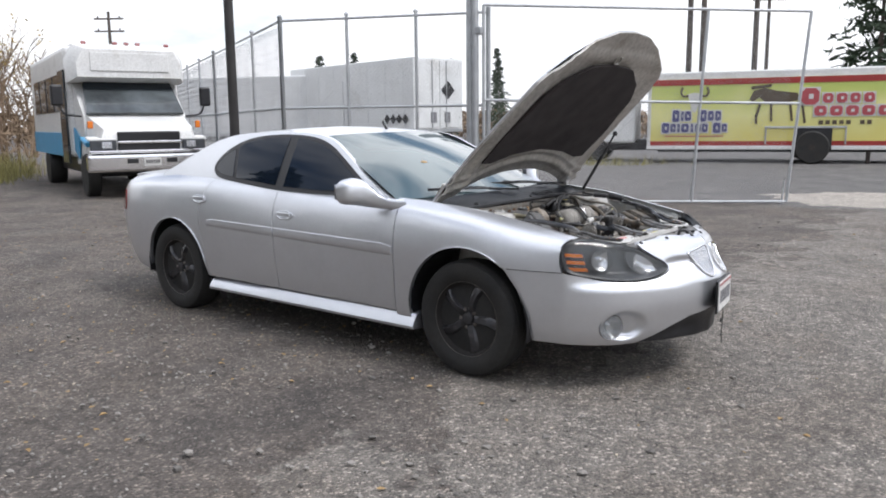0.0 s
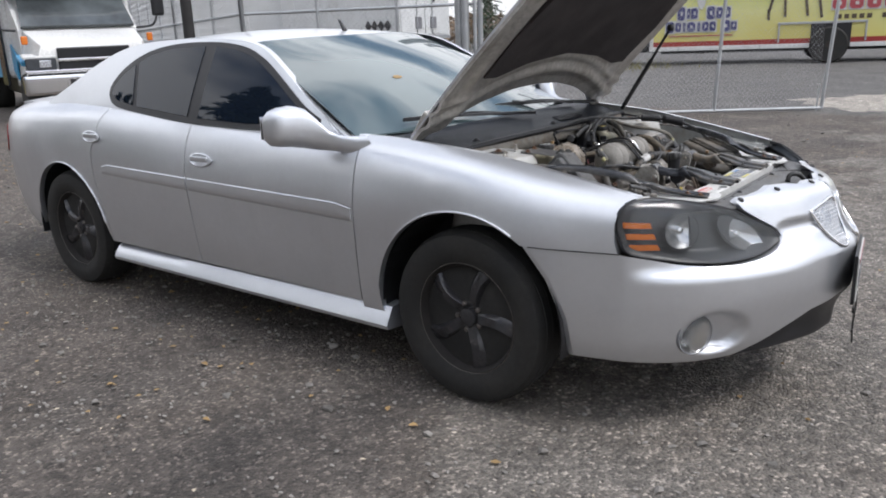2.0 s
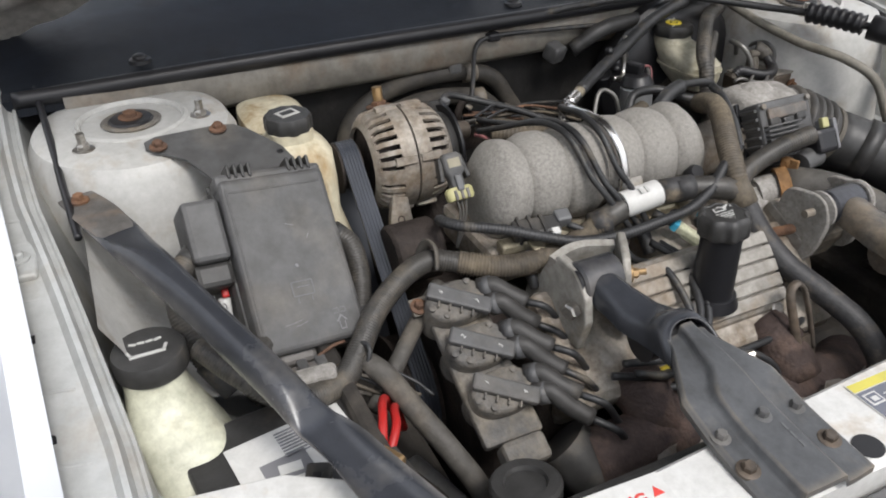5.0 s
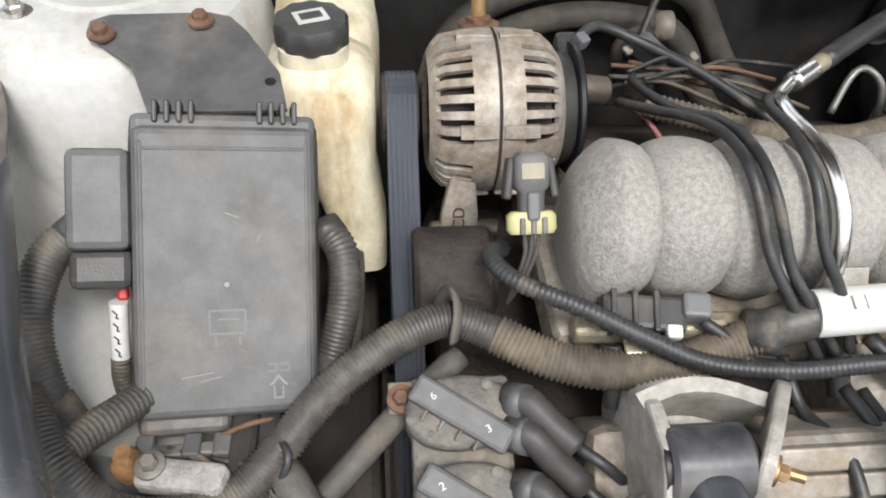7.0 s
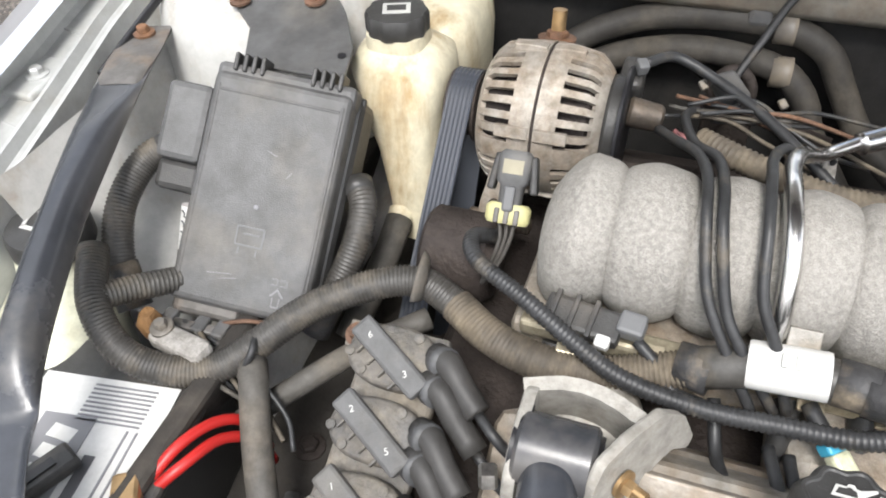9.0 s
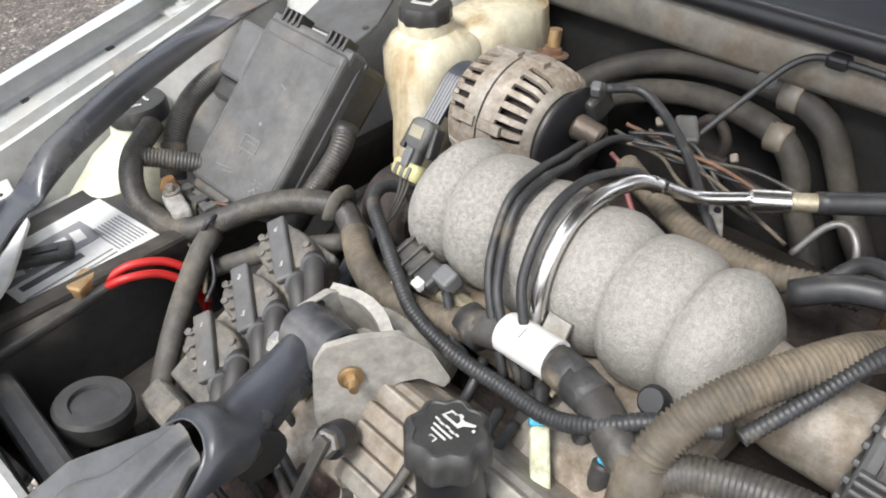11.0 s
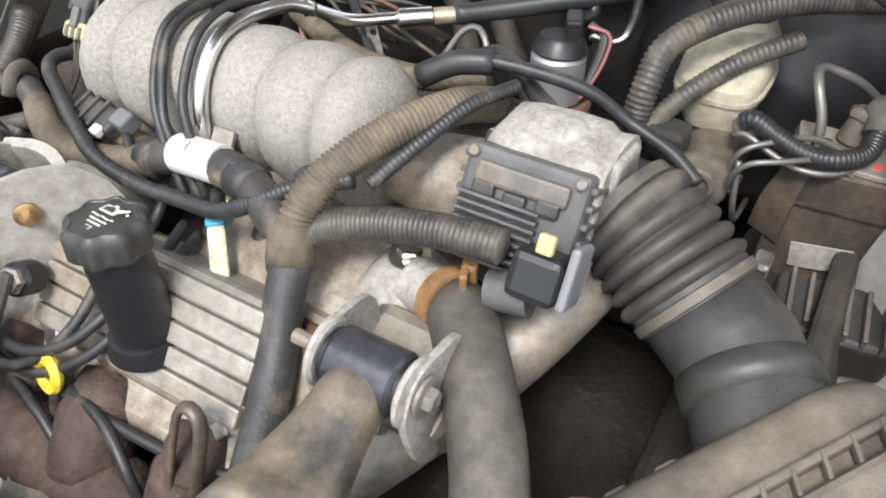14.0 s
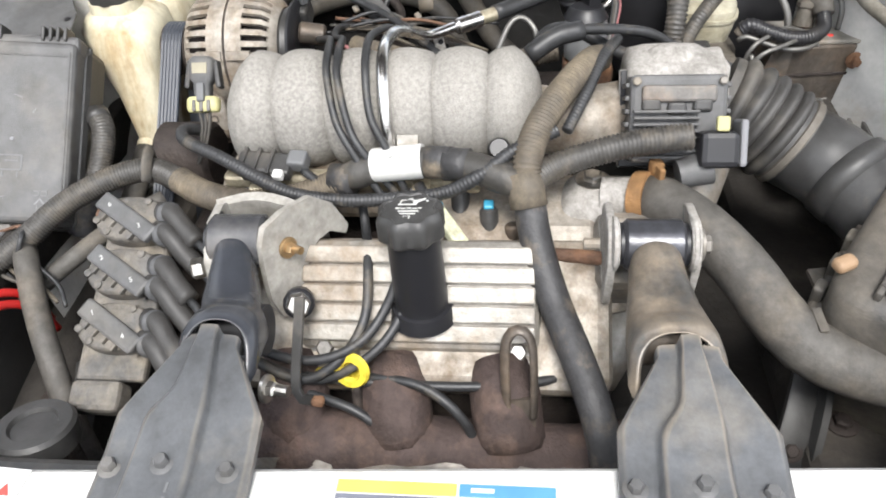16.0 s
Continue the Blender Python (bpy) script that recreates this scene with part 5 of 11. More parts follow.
    part("grey_field", field((0.056, 0.092, 0.0008), on_label(0.7185, -0.004, 0.7936), 0), NAVY_INK, label)
    part("grey_field", field((0.062, 0.073, 0.0008), on_label(0.7215, 0.0835, 0.7936), 0), NAVY_INK, label)
    part("yellow_strip", field((0.012, 0.090, 0.0008), on_label(0.7545, -0.005, 0.7936), 0), YELLOW_INK, label)
    part("icon", field((0.016, 0.018, 0.0008), on_label(0.703, -0.038, 0.7940), 0), PAPER, label)
    part("icon_field", field((0.012, 0.014, 0.0008), on_label(0.703, -0.038, 0.7944), 0), NAVY_INK, label)
    part("icon_mark", field((0.006, 0.008, 0.0008), on_label(0.704, -0.038, 0.7948), 0), PAPER, label)
    part("divider", field((0.050, 0.0012, 0.0008), on_label(0.718, -0.004, 0.7940), 0), PAPER, label)
    for i in range(8):
        part("print_line", field((0.0015, (0.038, 0.042, 0.030, 0.040, 0.024, 0.041, 0.036, 0.012)[i], 0.0008), on_label(0.6965 + 0.0058 * i, 0.019, 0.7940), 0), PAPER, label)
        part("print_line", field((0.0015, (0.046, 0.060, 0.040, 0.056, 0.062, 0.030, 0.055, 0.020)[i], 0.0008), on_label(0.6965 + 0.0062 * i, 0.080 - 0.004 * (i % 2), 0.7940), 0), PAPER, label)
        if i > 0:
            part("print_line", field((0.0013, 0.017 - 0.003 * (i % 3), 0.0008), on_label(0.6965 + 0.0058 * i, -0.016, 0.7940), 0), PAPER, label)
    # Grey cover between beam and nose.
    half = [(0.775, 0.0), (0.774, -0.38), (0.745, -0.50), (0.70, -0.60), (0.73, -0.61), (0.82, -0.53), (0.87, -0.44), (0.905, -0.40), (0.915, -0.30), (0.935, -0.22), (0.945, -0.10), (0.945, 0.0)]
    full = half + [(x, -y) for x, y in half[-2:0:-1]]
    cover = part("radiator_cover", plate(full, 0.006, pose(0, 0, 0.764), 0.003), COVER_PL, car, "dusty grey plastic radiator cover")
    for side in (-1, 1):
        for x, y in ((0.885, 0.28), (0.855, 0.42), (0.80, 0.20), (0.83, 0.34)):
            part("clip", spin([(0.009, 0), (0.009, 0.003), (0.005, 0.006)], pose(x, side * y, 0.770), 16), BLACK_CLEAN, cover)
        part("rib", box((0.06, 0.006, 0.005), pose(0.83, side * 0.30, 0.771, 0, 0, side * 20), 0.002), COVER_PL, cover)
        part("rib", box((0.006, 0.30, 0.004), pose(0.792, side * 0.20, 0.771), 0.0015), COVER_PL, cover)
        part("step", box((0.09, 0.16, 0.014), pose(0.84, side * 0.40, 0.768, 0, 0, side * 24), 0.005), COVER_PL, cover)
    part("latch_plate", box((0.075, 0.10, 0.012), pose(0.935, 0.0, 0.782), 0.004), BLACK_PL, car, "black hood latch")
    part("latch_hook", tube([(0.92, -0.03, 0.79), (0.925, -0.02, 0.815), (0.95, 0.0, 0.815), (0.965, 0.02, 0.795)], 0.009, seg=8), BLACK_PL, car)
    # Cowl, its front seal, the pale panel under it and the padded firewall.
    bm = bmesh.new()
    rows = []
    for i in range(31):
        y = -0.74 + 1.48 * i / 30
        k = (y / 0.74) ** 2
        prof = [(-0.42 - 0.12 * k, 0.970), (-0.34 - 0.08 * k, 0.992), (-0.26 - 0.03 * k, 0.990), (-0.18 - 0.02 * k, 0.972), (-0.115 - 0.02 * k, 0.952), (-0.098 - 0.02 * k, 0.954), (-0.084 - 0.01 * k, 0.952), (-0.078 - 0.01 * k, 0.930)]
        rows.append([bm.verts.new((a, y, b - 0.014 * k)) for a, b in prof])
    for a, b in zip(rows, rows[1:]):
        for k in range(len(a) - 1):
            bm.faces.new((a[k], a[k + 1], b[k + 1], b[k]))
    smooth(bm)
    sharpen(bm, 35)
    bmesh.ops.recalc_face_normals(bm, faces=bm.faces)
    cowl = part("cowl", bm, COWL, car, "blue-black plastic cowl below the windscreen")
    part("cowl_seal", tube([(-0.098, -0.72, 0.936), (-0.083, -0.4, 0.944), (-0.077, 0.0, 0.946), (-0.083, 0.4, 0.944), (-0.098, 0.72, 0.936)], 0.012, seg=10), BLACK_CLEAN, cowl)
    bm = bmesh.new()
    for i in range(16):
        box((0.050, 0.007, 0.005), pose(-0.155, 0.14 + 0.014 * i, 0.9665, 0, 17, 0), 0.0015, 1, bm)
    part("vent_slats", bm, BLACK_CLEAN, cowl)
    for y in (0.055, -0.55):
        part("wiper_pivot", spin([(0.016, 0), (0.015, 0.005), (0.010, 0.007), (0.009, 0.010), (0.006, 0.012)], pose(-0.128, y, 0.9535), 20), BLACK_CLEAN, cowl)
    for y0, y1, x1 in ((0.03, -0.52, -0.44), (0.62, 0.10, -0.40)):
        arm = part("wiper_arm", ribbon([(-0.21, y0, 1.004), (-0.30, (y0 * 2 + y1) / 3, 1.015), (-0.36, (y0 + 2 * y1) / 3, 1.025), (x1 + 0.03, y1, 1.045)], [0.024, 0.018, 0.014, 0.010], [0.012, 0.012, 0.010, 0.008]), BLACK_CLEAN, cowl, "black wiper arm")
        part("blade", ribbon([(-0.29, y0 - 0.08, 1.004), (-0.37, (y0 + y1) / 2, 1.022), (x1 - 0.02, y1 - 0.08, 1.03)], [0.010, 0.012, 0.010], [0.016, 0.02, 0.016]), BLACK_CLEAN, arm)
    bm = bmesh.new()
    rows = []
    for i in range(21):
        y = -0.66 + 1.32 * i / 20
        rows.append([bm.verts.new((a, y, b)) for a, b in ((-0.090, 0.940), (-0.078, 0.932), (-0.072, 0.892), (-0.080, 0.882), (-0.105, 0.876))])
    for a, b in zip(rows, rows[1:]):
        for k in range(4):
            bm.faces.new((a[k], a[k + 1], b[k + 1], b[k]))
    smooth(bm)
    bmesh.ops.recalc_face_normals(bm, faces=bm.faces)
    part("cowl_panel", bm, BEIGE_STEEL, car, "pale steel panel with rust runs below the cowl")
    part("firewall_pad", box((0.03, 1.32, 0.56), pose(-0.118, 0, 0.630), 0.012), FIREWALL, car, "dark sound-proofed firewall")
    for side in (-1, 1):
        rail = part("frame_rail", box((0.74, 0.13, 0.12), pose(0.29, side * 0.425, 0.575), 0.02, 3), RAIL_DIRT, car, "grimy frame rail low in the bay")
        for x in (0.40, 0.50):
            bolt("rail_bolt", (x, side * 0.40, 0.636), (0, 0, 1), 0.009, rail, RUST_DARK)
        part("inner_panel", box((0.70, 0.02, 0.30), pose(0.29, side * 0.485, 0.62, side * 12, 0, 0), 0.006), RAIL_DIRT, car)
    part("bay_floor", box((0.84, 1.2, 0.05), pose(0.28, 0, 0.30), 0.01), BLACK_CLEAN, car)
    part("radiator_core", box((0.04, 1.1, 0.42), pose(0.70, 0, 0.53), 0.01), BLACK_PL, car, "dark radiator and fan shroud")
    part("front_closure", box((0.04, 0.96, 0.36), pose(0.79, 0, 0.55), 0.01), BLACK_CLEAN, car)


BRACE = mat("worn_black_steel", (0.034, 0.037, 0.044), 0.27, 0.1, 0.2, 14, 0.03, 300, dirt=(0.13, 0.122, 0.112), dirt_at=(0.58, 0.82), dscale=11, grime=0.4, wear=(0.16, 0.15, 0.14))
FOOT_STEEL = mat("scuffed_brace_end", (0.12, 0.115, 0.11), 0.5, 0.3, 0.2, 14, 0.08, 300, dirt=(0.22, 0.17, 0.13), dirt_at=(0.50, 0.75), dscale=16)
RAIL_DIRT = mat("mud_caked_steel", (0.030, 0.027, 0.024), 0.85, 0.0, 0.3, 10, 0.3, 160, dirt=(0.075, 0.065, 0.054), dirt_at=(0.48, 0.72), dscale=9)
BEIGE_STEEL = mat("stained_pale_steel", (0.165, 0.156, 0.137), 0.55, 0.1, 0.15, 8, 0.05, 200, dirt=(0.15, 0.10, 0.06), dirt_at=(0.50, 0.74), dscale=6)
YELLOW_INK = mat("yellow_ink", (0.52, 0.46, 0.09), 0.5, 0, 0.1, 30, 0)
NAVY_INK = mat("navy_ink", (0.125, 0.132, 0.16), 0.5, 0, 0.1, 30, 0)
BLUE_INK = mat("blue_ink", (0.07, 0.20, 0.42), 0.5, 0, 0.1, 30, 0)
bay_body(the_car)


# ---- engine bay: the machinery ----
def fuse_box():
    box_thing = thing("fuse_box", (0.28, -0.463, 0.76), "dark grey plastic fuse box with a dusty clipped lid", "fuse box")
    c, ex = V((0.298, -0.463, 0.846)), V((-0.012, 0.107, -0.014)).normalized()
    ey = V((-0.130, -0.006, 0.137))
    ey = (ey - ey.dot(ex) * ex).normalized()
    ez = ex.cross(ey)
    m = Matrix((ex, ey, ez)).transposed().to_4x4()
    m.translation = c
    part("base", box((0.134, 0.210, 0.060), m @ pose(0, -0.002, -0.050), 0.010), BLACK_PL, box_thing)
    lid = part("lid", box((0.124, 0.203, 0.036), m @ pose(0, -0.003, -0.014), 0.007, 3), GREY_PL, box_thing, "flat dark grey lid")
    part("lid_step", box((0.126, 0.022, 0.030), m @ pose(0, 0.096, -0.016), 0.005), GREY_PL, lid)
    part("rim", box((0.133, 0.211, 0.008), m @ pose(0, -0.002, -0.031), 0.003), BLACK_PL, lid)
    for x in (-0.034, 0.036):
        for k in range(4):
            part("clip_tooth", box((0.004, 0.016, 0.024), m @ pose(x + 0.008 * (k - 1.5), 0.108, -0.010, 0, 0, 0), 0.0015), BLACK_PL, lid)
    part("foot", box((0.064, 0.022, 0.024), m @ pose(-0.030, -0.108, -0.020), 0.007, 3), FOOT_STEEL, lid, "dusty rounded foot of the lid")
    for k in (-1, 1):
        part("edge_bead", box((0.003, 0.180, 0.003), m @ pose(k * 0.0555, -0.003, 0.0032), 0.0012), GREY_PL, lid)
    part("edge_bead", box((0.108, 0.003, 0.003), m @ pose(0, 0.082, 0.0032), 0.0012), GREY_PL, lid)
    for w, h, x, y in ((0.024, 0.0014, 0.0, -0.030), (0.024, 0.0014, 0.0, -0.046), (0.0014, 0.016, -0.012, -0.038), (0.0014, 0.016, 0.012, -0.038), (0.014, 0.0014, 0.001, -0.036), (0.0014, 0.006, -0.008, -0.051), (0.0014, 0.006, 0.008, -0.051)):
        part("mark", box((w, h, 0.0008), m @ pose(x, y, 0.0042), 0), GREY_MARK, lid)
    arrow = [(0.0, 0.010), (0.0065, 0.0025), (0.0035, 0.0025), (0.0035, -0.007), (-0.0035, -0.007), (-0.0035, 0.0025), (-0.0065, 0.0025)]
    part("arrow_mark", plate([(x + 0.034, y - 0.086) for x, y in arrow], 0.0006, m @ pose(0, 0, 0.0039), 0), INK_GREY, lid)
    part("arrow_inside", plate([(x * 0.72 + 0.034, y * 0.80 - 0.086) for x, y in arrow], 0.0006, m @ pose(0, 0, 0.0043), 0), GREY_PL, lid)
    for x in (0.030, 0.038):
        part("mark", box((0.006, 0.0012, 0.0008), m @ pose(x, -0.0685, 0.0042), 0), GREY_MARK, lid)
        part("mark", box((0.006, 0.0012, 0.0008), m @ pose(x, -0.0735, 0.0042), 0), GREY_MARK, lid)
        part("mark", box((0.0012, 0.005, 0.0008), m @ pose(x + 0.003, -0.071, 0.0042), 0), GREY_MARK, lid)
    for w, x, y, a in ((0.022, -0.020, -0.074, 8), (0.014, -0.012, -0.077, 12), (0.010, 0.004, 0.036, -20), (0.006, 0.022, 0.020, 60)):
        part("scratch", box((w, 0.0006, 0.0004), m @ pose(x, y, 0.0042, 0, 0, a), 0), INK_GREY, lid)
    part("dimple", spin([(0.0024, 0), (0.0018, 0.0010)], m @ pose(0.0, -0.012, 0.004), 12), INK_GREY, lid)
    side_box = part("side_cover", box((0.042, 0.070, 0.052), m @ pose(-0.084, 0.048, -0.030), 0.006), GREY_PL, box_thing)
    part("skirt", box((0.042, 0.028, 0.044), m @ pose(-0.084, 0.000, -0.036), 0.006), BLACK_PL, side_box)
    part("red_plug", box((0.008, 0.010, 0.006), m @ pose(-0.073, -0.018, -0.038), 0.002), RED, side_box)
    tag = part("cable_tag", spin([(0.0068, 0), (0.0068, 0.044)], along(m @ V((-0.076, -0.024, -0.036)), m @ V((-0.077, -0.07, -0.052))), 14), PAPER, side_box, "white cable tag with black script")
    for k in range(4):
        part("script", tube([m @ V((-0.0795 + 0.004 * (j % 2), -0.030 - 0.0095 * k - 0.002 * j, -0.0305 - 0.0033 * k - 0.0007 * j)) for j in range(4)], 0.0007, seg=5), INK, tag)
    part("tag_conduit", tube([m @ V((-0.077, -0.066, -0.051)), m @ V((-0.077, -0.085, -0.060)), m @ V((-0.070, -0.115, -0.078)), m @ V((-0.05, -0.14, -0.10))], 0.0075, 0.0014, 0.0034, 12), LOOM, side_box, "thin ribbed conduit below the tag")
    out = [(0.012, -0.052), (0.012, 0.048), (-0.030, 0.040), (-0.080, 0.012), (-0.098, -0.002), (-0.104, -0.020), (-0.102, -0.098), (-0.094, -0.112), (-0.078, -0.112), (-0.066, -0.100), (-0.040, -0.072)]
    br = part("mounting_bracket", plate(out, 0.003, Matrix.Translation((0.190, -0.468, 0.910)) @ pose(0, 0, 0, 0, 9, 0), 0.001), GREY_PL, box_thing, "grey steel bracket bolted to the tower")
    part("hole", spin([(0.0042, 0.0), (0.0042, 0.0008)], Matrix.Translation((0.190, -0.468, 0.910)) @ pose(0, 0, 0, 0, 9, 0) @ pose(-0.018, 0.034, 0.0028), 12), BLACK_CLEAN, br)
    for p in ((0.120, -0.566, 0.928), (0.104, -0.492, 0.930)):
        bolt("bracket_bolt", p, (0.1, 0, 1), 0.0062, br, RUST)


def knob_cap(name, at, r, h, parent, label, material=None, toward=(0, 0, 1), bumps=10):
    m = along(at, V(at) + V(toward))
    return part(name, spin([(r * 0.96, 0), (r, 0.002), (r, h * 0.8), (r * 0.94, h), (r * 0.6, h * 1.02), (0.001, h * 1.02)], m, 48, None, bumps, r * 0.07), material or BLACK_PL, parent, label)


def writing(body, size, matrix):
    """Raised letters in the plane of the matrix."""
    text = bpy.data.curves.new("letters", "FONT")
    text.body, text.size, text.align_x, text.align_y, text.extrude = body, size, "CENTER", "CENTER", 0.0003
    source = new("letters_source", text)
    me = bpy.data.meshes.new_from_object(source.evaluated_get(bpy.context.evaluated_depsgraph_get()))
    bpy.data.objects.remove(source)
    bm = bmesh.new()
    bm.from_mesh(me)
    bmesh.ops.transform(bm, matrix=matrix, verts=bm.verts)
    return bm


def coolant_reservoir():
    tank = thing("coolant_reservoir", (0.09, -0.40, 0.70), "stained cream plastic coolant reservoir with black cap", "reservoir")
    part("tank", loft([rounded(0.165, -0.372, 0.04, 0.045, 0.72), rounded(0.155, -0.375, 0.06, 0.052, 0.77), rounded(0.115, -0.388, 0.11, 0.062, 0.81), rounded(0.105, -0.395, 0.125, 0.080, 0.85),
                       rounded(0.105, -0.402, 0.105, 0.092, 0.885), rounded(0.106, -0.405, 0.075, 0.075, 0.898), rounded(0.107, -0.405, 0.058, 0.058, 0.902), rounded(0.108, -0.405, 0.056, 0.056, 0.915)]), CREAM, tank)
    part("rear_tank", loft([rounded(0.0, -0.392, 0.11, 0.070, 0.70), rounded(0.005, -0.394, 0.13, 0.086, 0.78), rounded(0.0, -0.398, 0.15, 0.096, 0.86), rounded(-0.005, -0.400, 0.14, 0.090, 0.892), rounded(-0.005, -0.400, 0.10, 0.066, 0.900)]), CREAM, tank)
    cap = knob_cap("cap", (0.108, -0.405, 0.914), 0.031, 0.020, tank, "black ribbed cap")
    part("symbol", box((0.020, 0.026, 0.001), pose(0.108, -0.405, 0.9352, 0, 0, 20), 0), WHITE_INK, cap)
    part("symbol_inner", box((0.010, 0.018, 0.001), pose(0.108, -0.405, 0.9358, 0, 0, 20), 0), BLACK_PL, cap)
    part("outlet", rod((0.18, -0.385, 0.752), (0.20, -0.383, 0.742), 0.013), CREAM, tank)


def washer_bottle():
    b = thing("washer_bottle", (0.40, -0.63, 0.60), "translucent washer fluid bottle with black cap", "bottle")
    part("bottle", loft([rounded(0.46, -0.60, 0.14, 0.09, 0.58), rounded(0.46, -0.60, 0.15, 0.10, 0.68), rounded(0.43, -0.615, 0.13, 0.085, 0.74), rounded(0.40, -0.630, 0.085, 0.075, 0.775), rounded(0.382, -0.633, 0.062, 0.062, 0.79), rounded(0.378, -0.633, 0.058, 0.058, 0.815)]), WASHER_PL, b)
    cap = knob_cap("cap", (0.376, -0.632, 0.812), 0.0365, 0.022, b, "black washer cap with a white symbol", bumps=0)
    for k in range(4):
        part("symbol", box((0.003, 0.007, 0.001), pose(0.366, -0.645 + 0.008 * k, 0.8352, 0, 0, 12 * (k - 1.5)), 0), WHITE_INK, cap)
    part("symbol", box((0.004, 0.034, 0.001), pose(0.386, -0.633, 0.8352), 0), WHITE_INK, cap)
    part("symbol", box((0.010, 0.003, 0.001), pose(0.381, -0.650, 0.8352, 0, 0, 20), 0), WHITE_INK, cap)
    part("symbol", box((0.010, 0.003, 0.001), pose(0.381, -0.616, 0.8352, 0, 0, -20), 0), WHITE_INK, cap)


def battery():
    b = thing("battery", (0.52, -0.53, 0.55), "black car battery with a torn white and grey label", "battery")
    part("case", box((0.26, 0.175, 0.19), pose(0.550, -0.525, 0.655, 0, 0, 8), 0.006), BLACK_PL, b)
    part("lid", box((0.265, 0.180, 0.012), pose(0.550, -0.525, 0.750, 0, 0, 8), 0.004), BLACK_PL, b)
    m = pose(0.552, -0.522, 0.7568, 0, 0, 8)
    lab = part("label", box((0.150, 0.120, 0.0012), m @ pose(-0.020, 0.004, 0), 0), PAPER, b, "white label with grey panel and illegible print")
    part("grey_panel", box((0.110, 0.045, 0.0008), m @ pose(-0.002, -0.012, 0.001), 0), INK_GREY, lab)
    for k in range(5):
        part("print_bar", box((0.012, 0.022, 0.0008), m @ pose(-0.04 + 0.018 * k, -0.010, 0.0016, 0, 0, -10), 0), PAPER, lab)
    part("print_band", box((0.07, 0.009, 0.0008), m @ pose(0.010, 0.022, 0.001), 0), INK, lab)
    for k in range(9):
        part("print_line", box((0.0016, 0.055, 0.0008), m @ pose(-0.088 + 0.0042 * k, 0.020, 0.001), 0), INK_GREY, lab)
    for k in range(2):
        part("print_line", box((0.10, 0.0018, 0.0008), m @ pose(0.0, 0.040 + 0.008 * k, 0.001), 0), INK_GREY, lab)
    part("harness_clip", box((0.010, 0.075, 0.010), pose(0.392, -0.500, 0.762, 0, 0, 2), 0.002), FOOT_STEEL, b, "dusty grey harness clip")
    for y in (-0.520, -0.488, -0.468):
        part("harness_tooth", box((0.018, 0.012, 0.008), pose(0.390, y, 0.766), 0.002), GREY_PL, b)
    part("red_tail", tube([(0.384, -0.470, 0.768), (0.378, -0.450, 0.772), (0.372, -0.435, 0.768)], 0.0020, seg=8), RUST, b)
    strap = part("vent_strip", box((0.024, 0.16, 0.012), m @ pose(0.045, -0.03, 0.006, 0, 0, 58), 0.003), BLACK_PL, b)
    for k in range(4):
        part("slot", box((0.008, 0.026, 0.002), m @ pose(0.045, -0.03, 0.0125, 0, 0, 58) @ pose(0, -0.055 + 0.036 * k, 0), 0), BLACK_CLEAN, strap)
    post = part("terminal_clamp", box((0.022, 0.062, 0.018), pose(0.416, -0.490, 0.770, 8, 0, -14), 0.006, 3), CRUST, b, "corroded pale terminal clamp")
    bolt("terminal_bolt", (0.410, -0.510, 0.778), (0.1, 0, 1), 0.0060, post, MOUNT)
    part("corrosion", loft([rounded(0.404, -0.526, 0.018, 0.016, 0.760), rounded(0.404, -0.528, 0.021, 0.019, 0.774), rounded(0.403, -0.528, 0.012, 0.011, 0.784)]), ORANGE_CRUST, post)
    for k, pts in enumerate([[(0.530, -0.452, 0.752), (0.500, -0.440, 0.765), (0.468, -0.428, 0.758), (0.448, -0.416, 0.735), (0.445, -0.405, 0.700)],
                             [(0.534, -0.448, 0.748), (0.510, -0.430, 0.760), (0.478, -0.420, 0.752), (0.455, -0.408, 0.725), (0.450, -0.400, 0.690)]]):
        part("red_cable", tube(pts, 0.0046, seg=10), RED, b, "bright red cable")
    part("clamp_end", box((0.035, 0.022, 0.014), pose(0.545, -0.455, 0.760, 0, 0, 30), 0.004), BRASS, b)


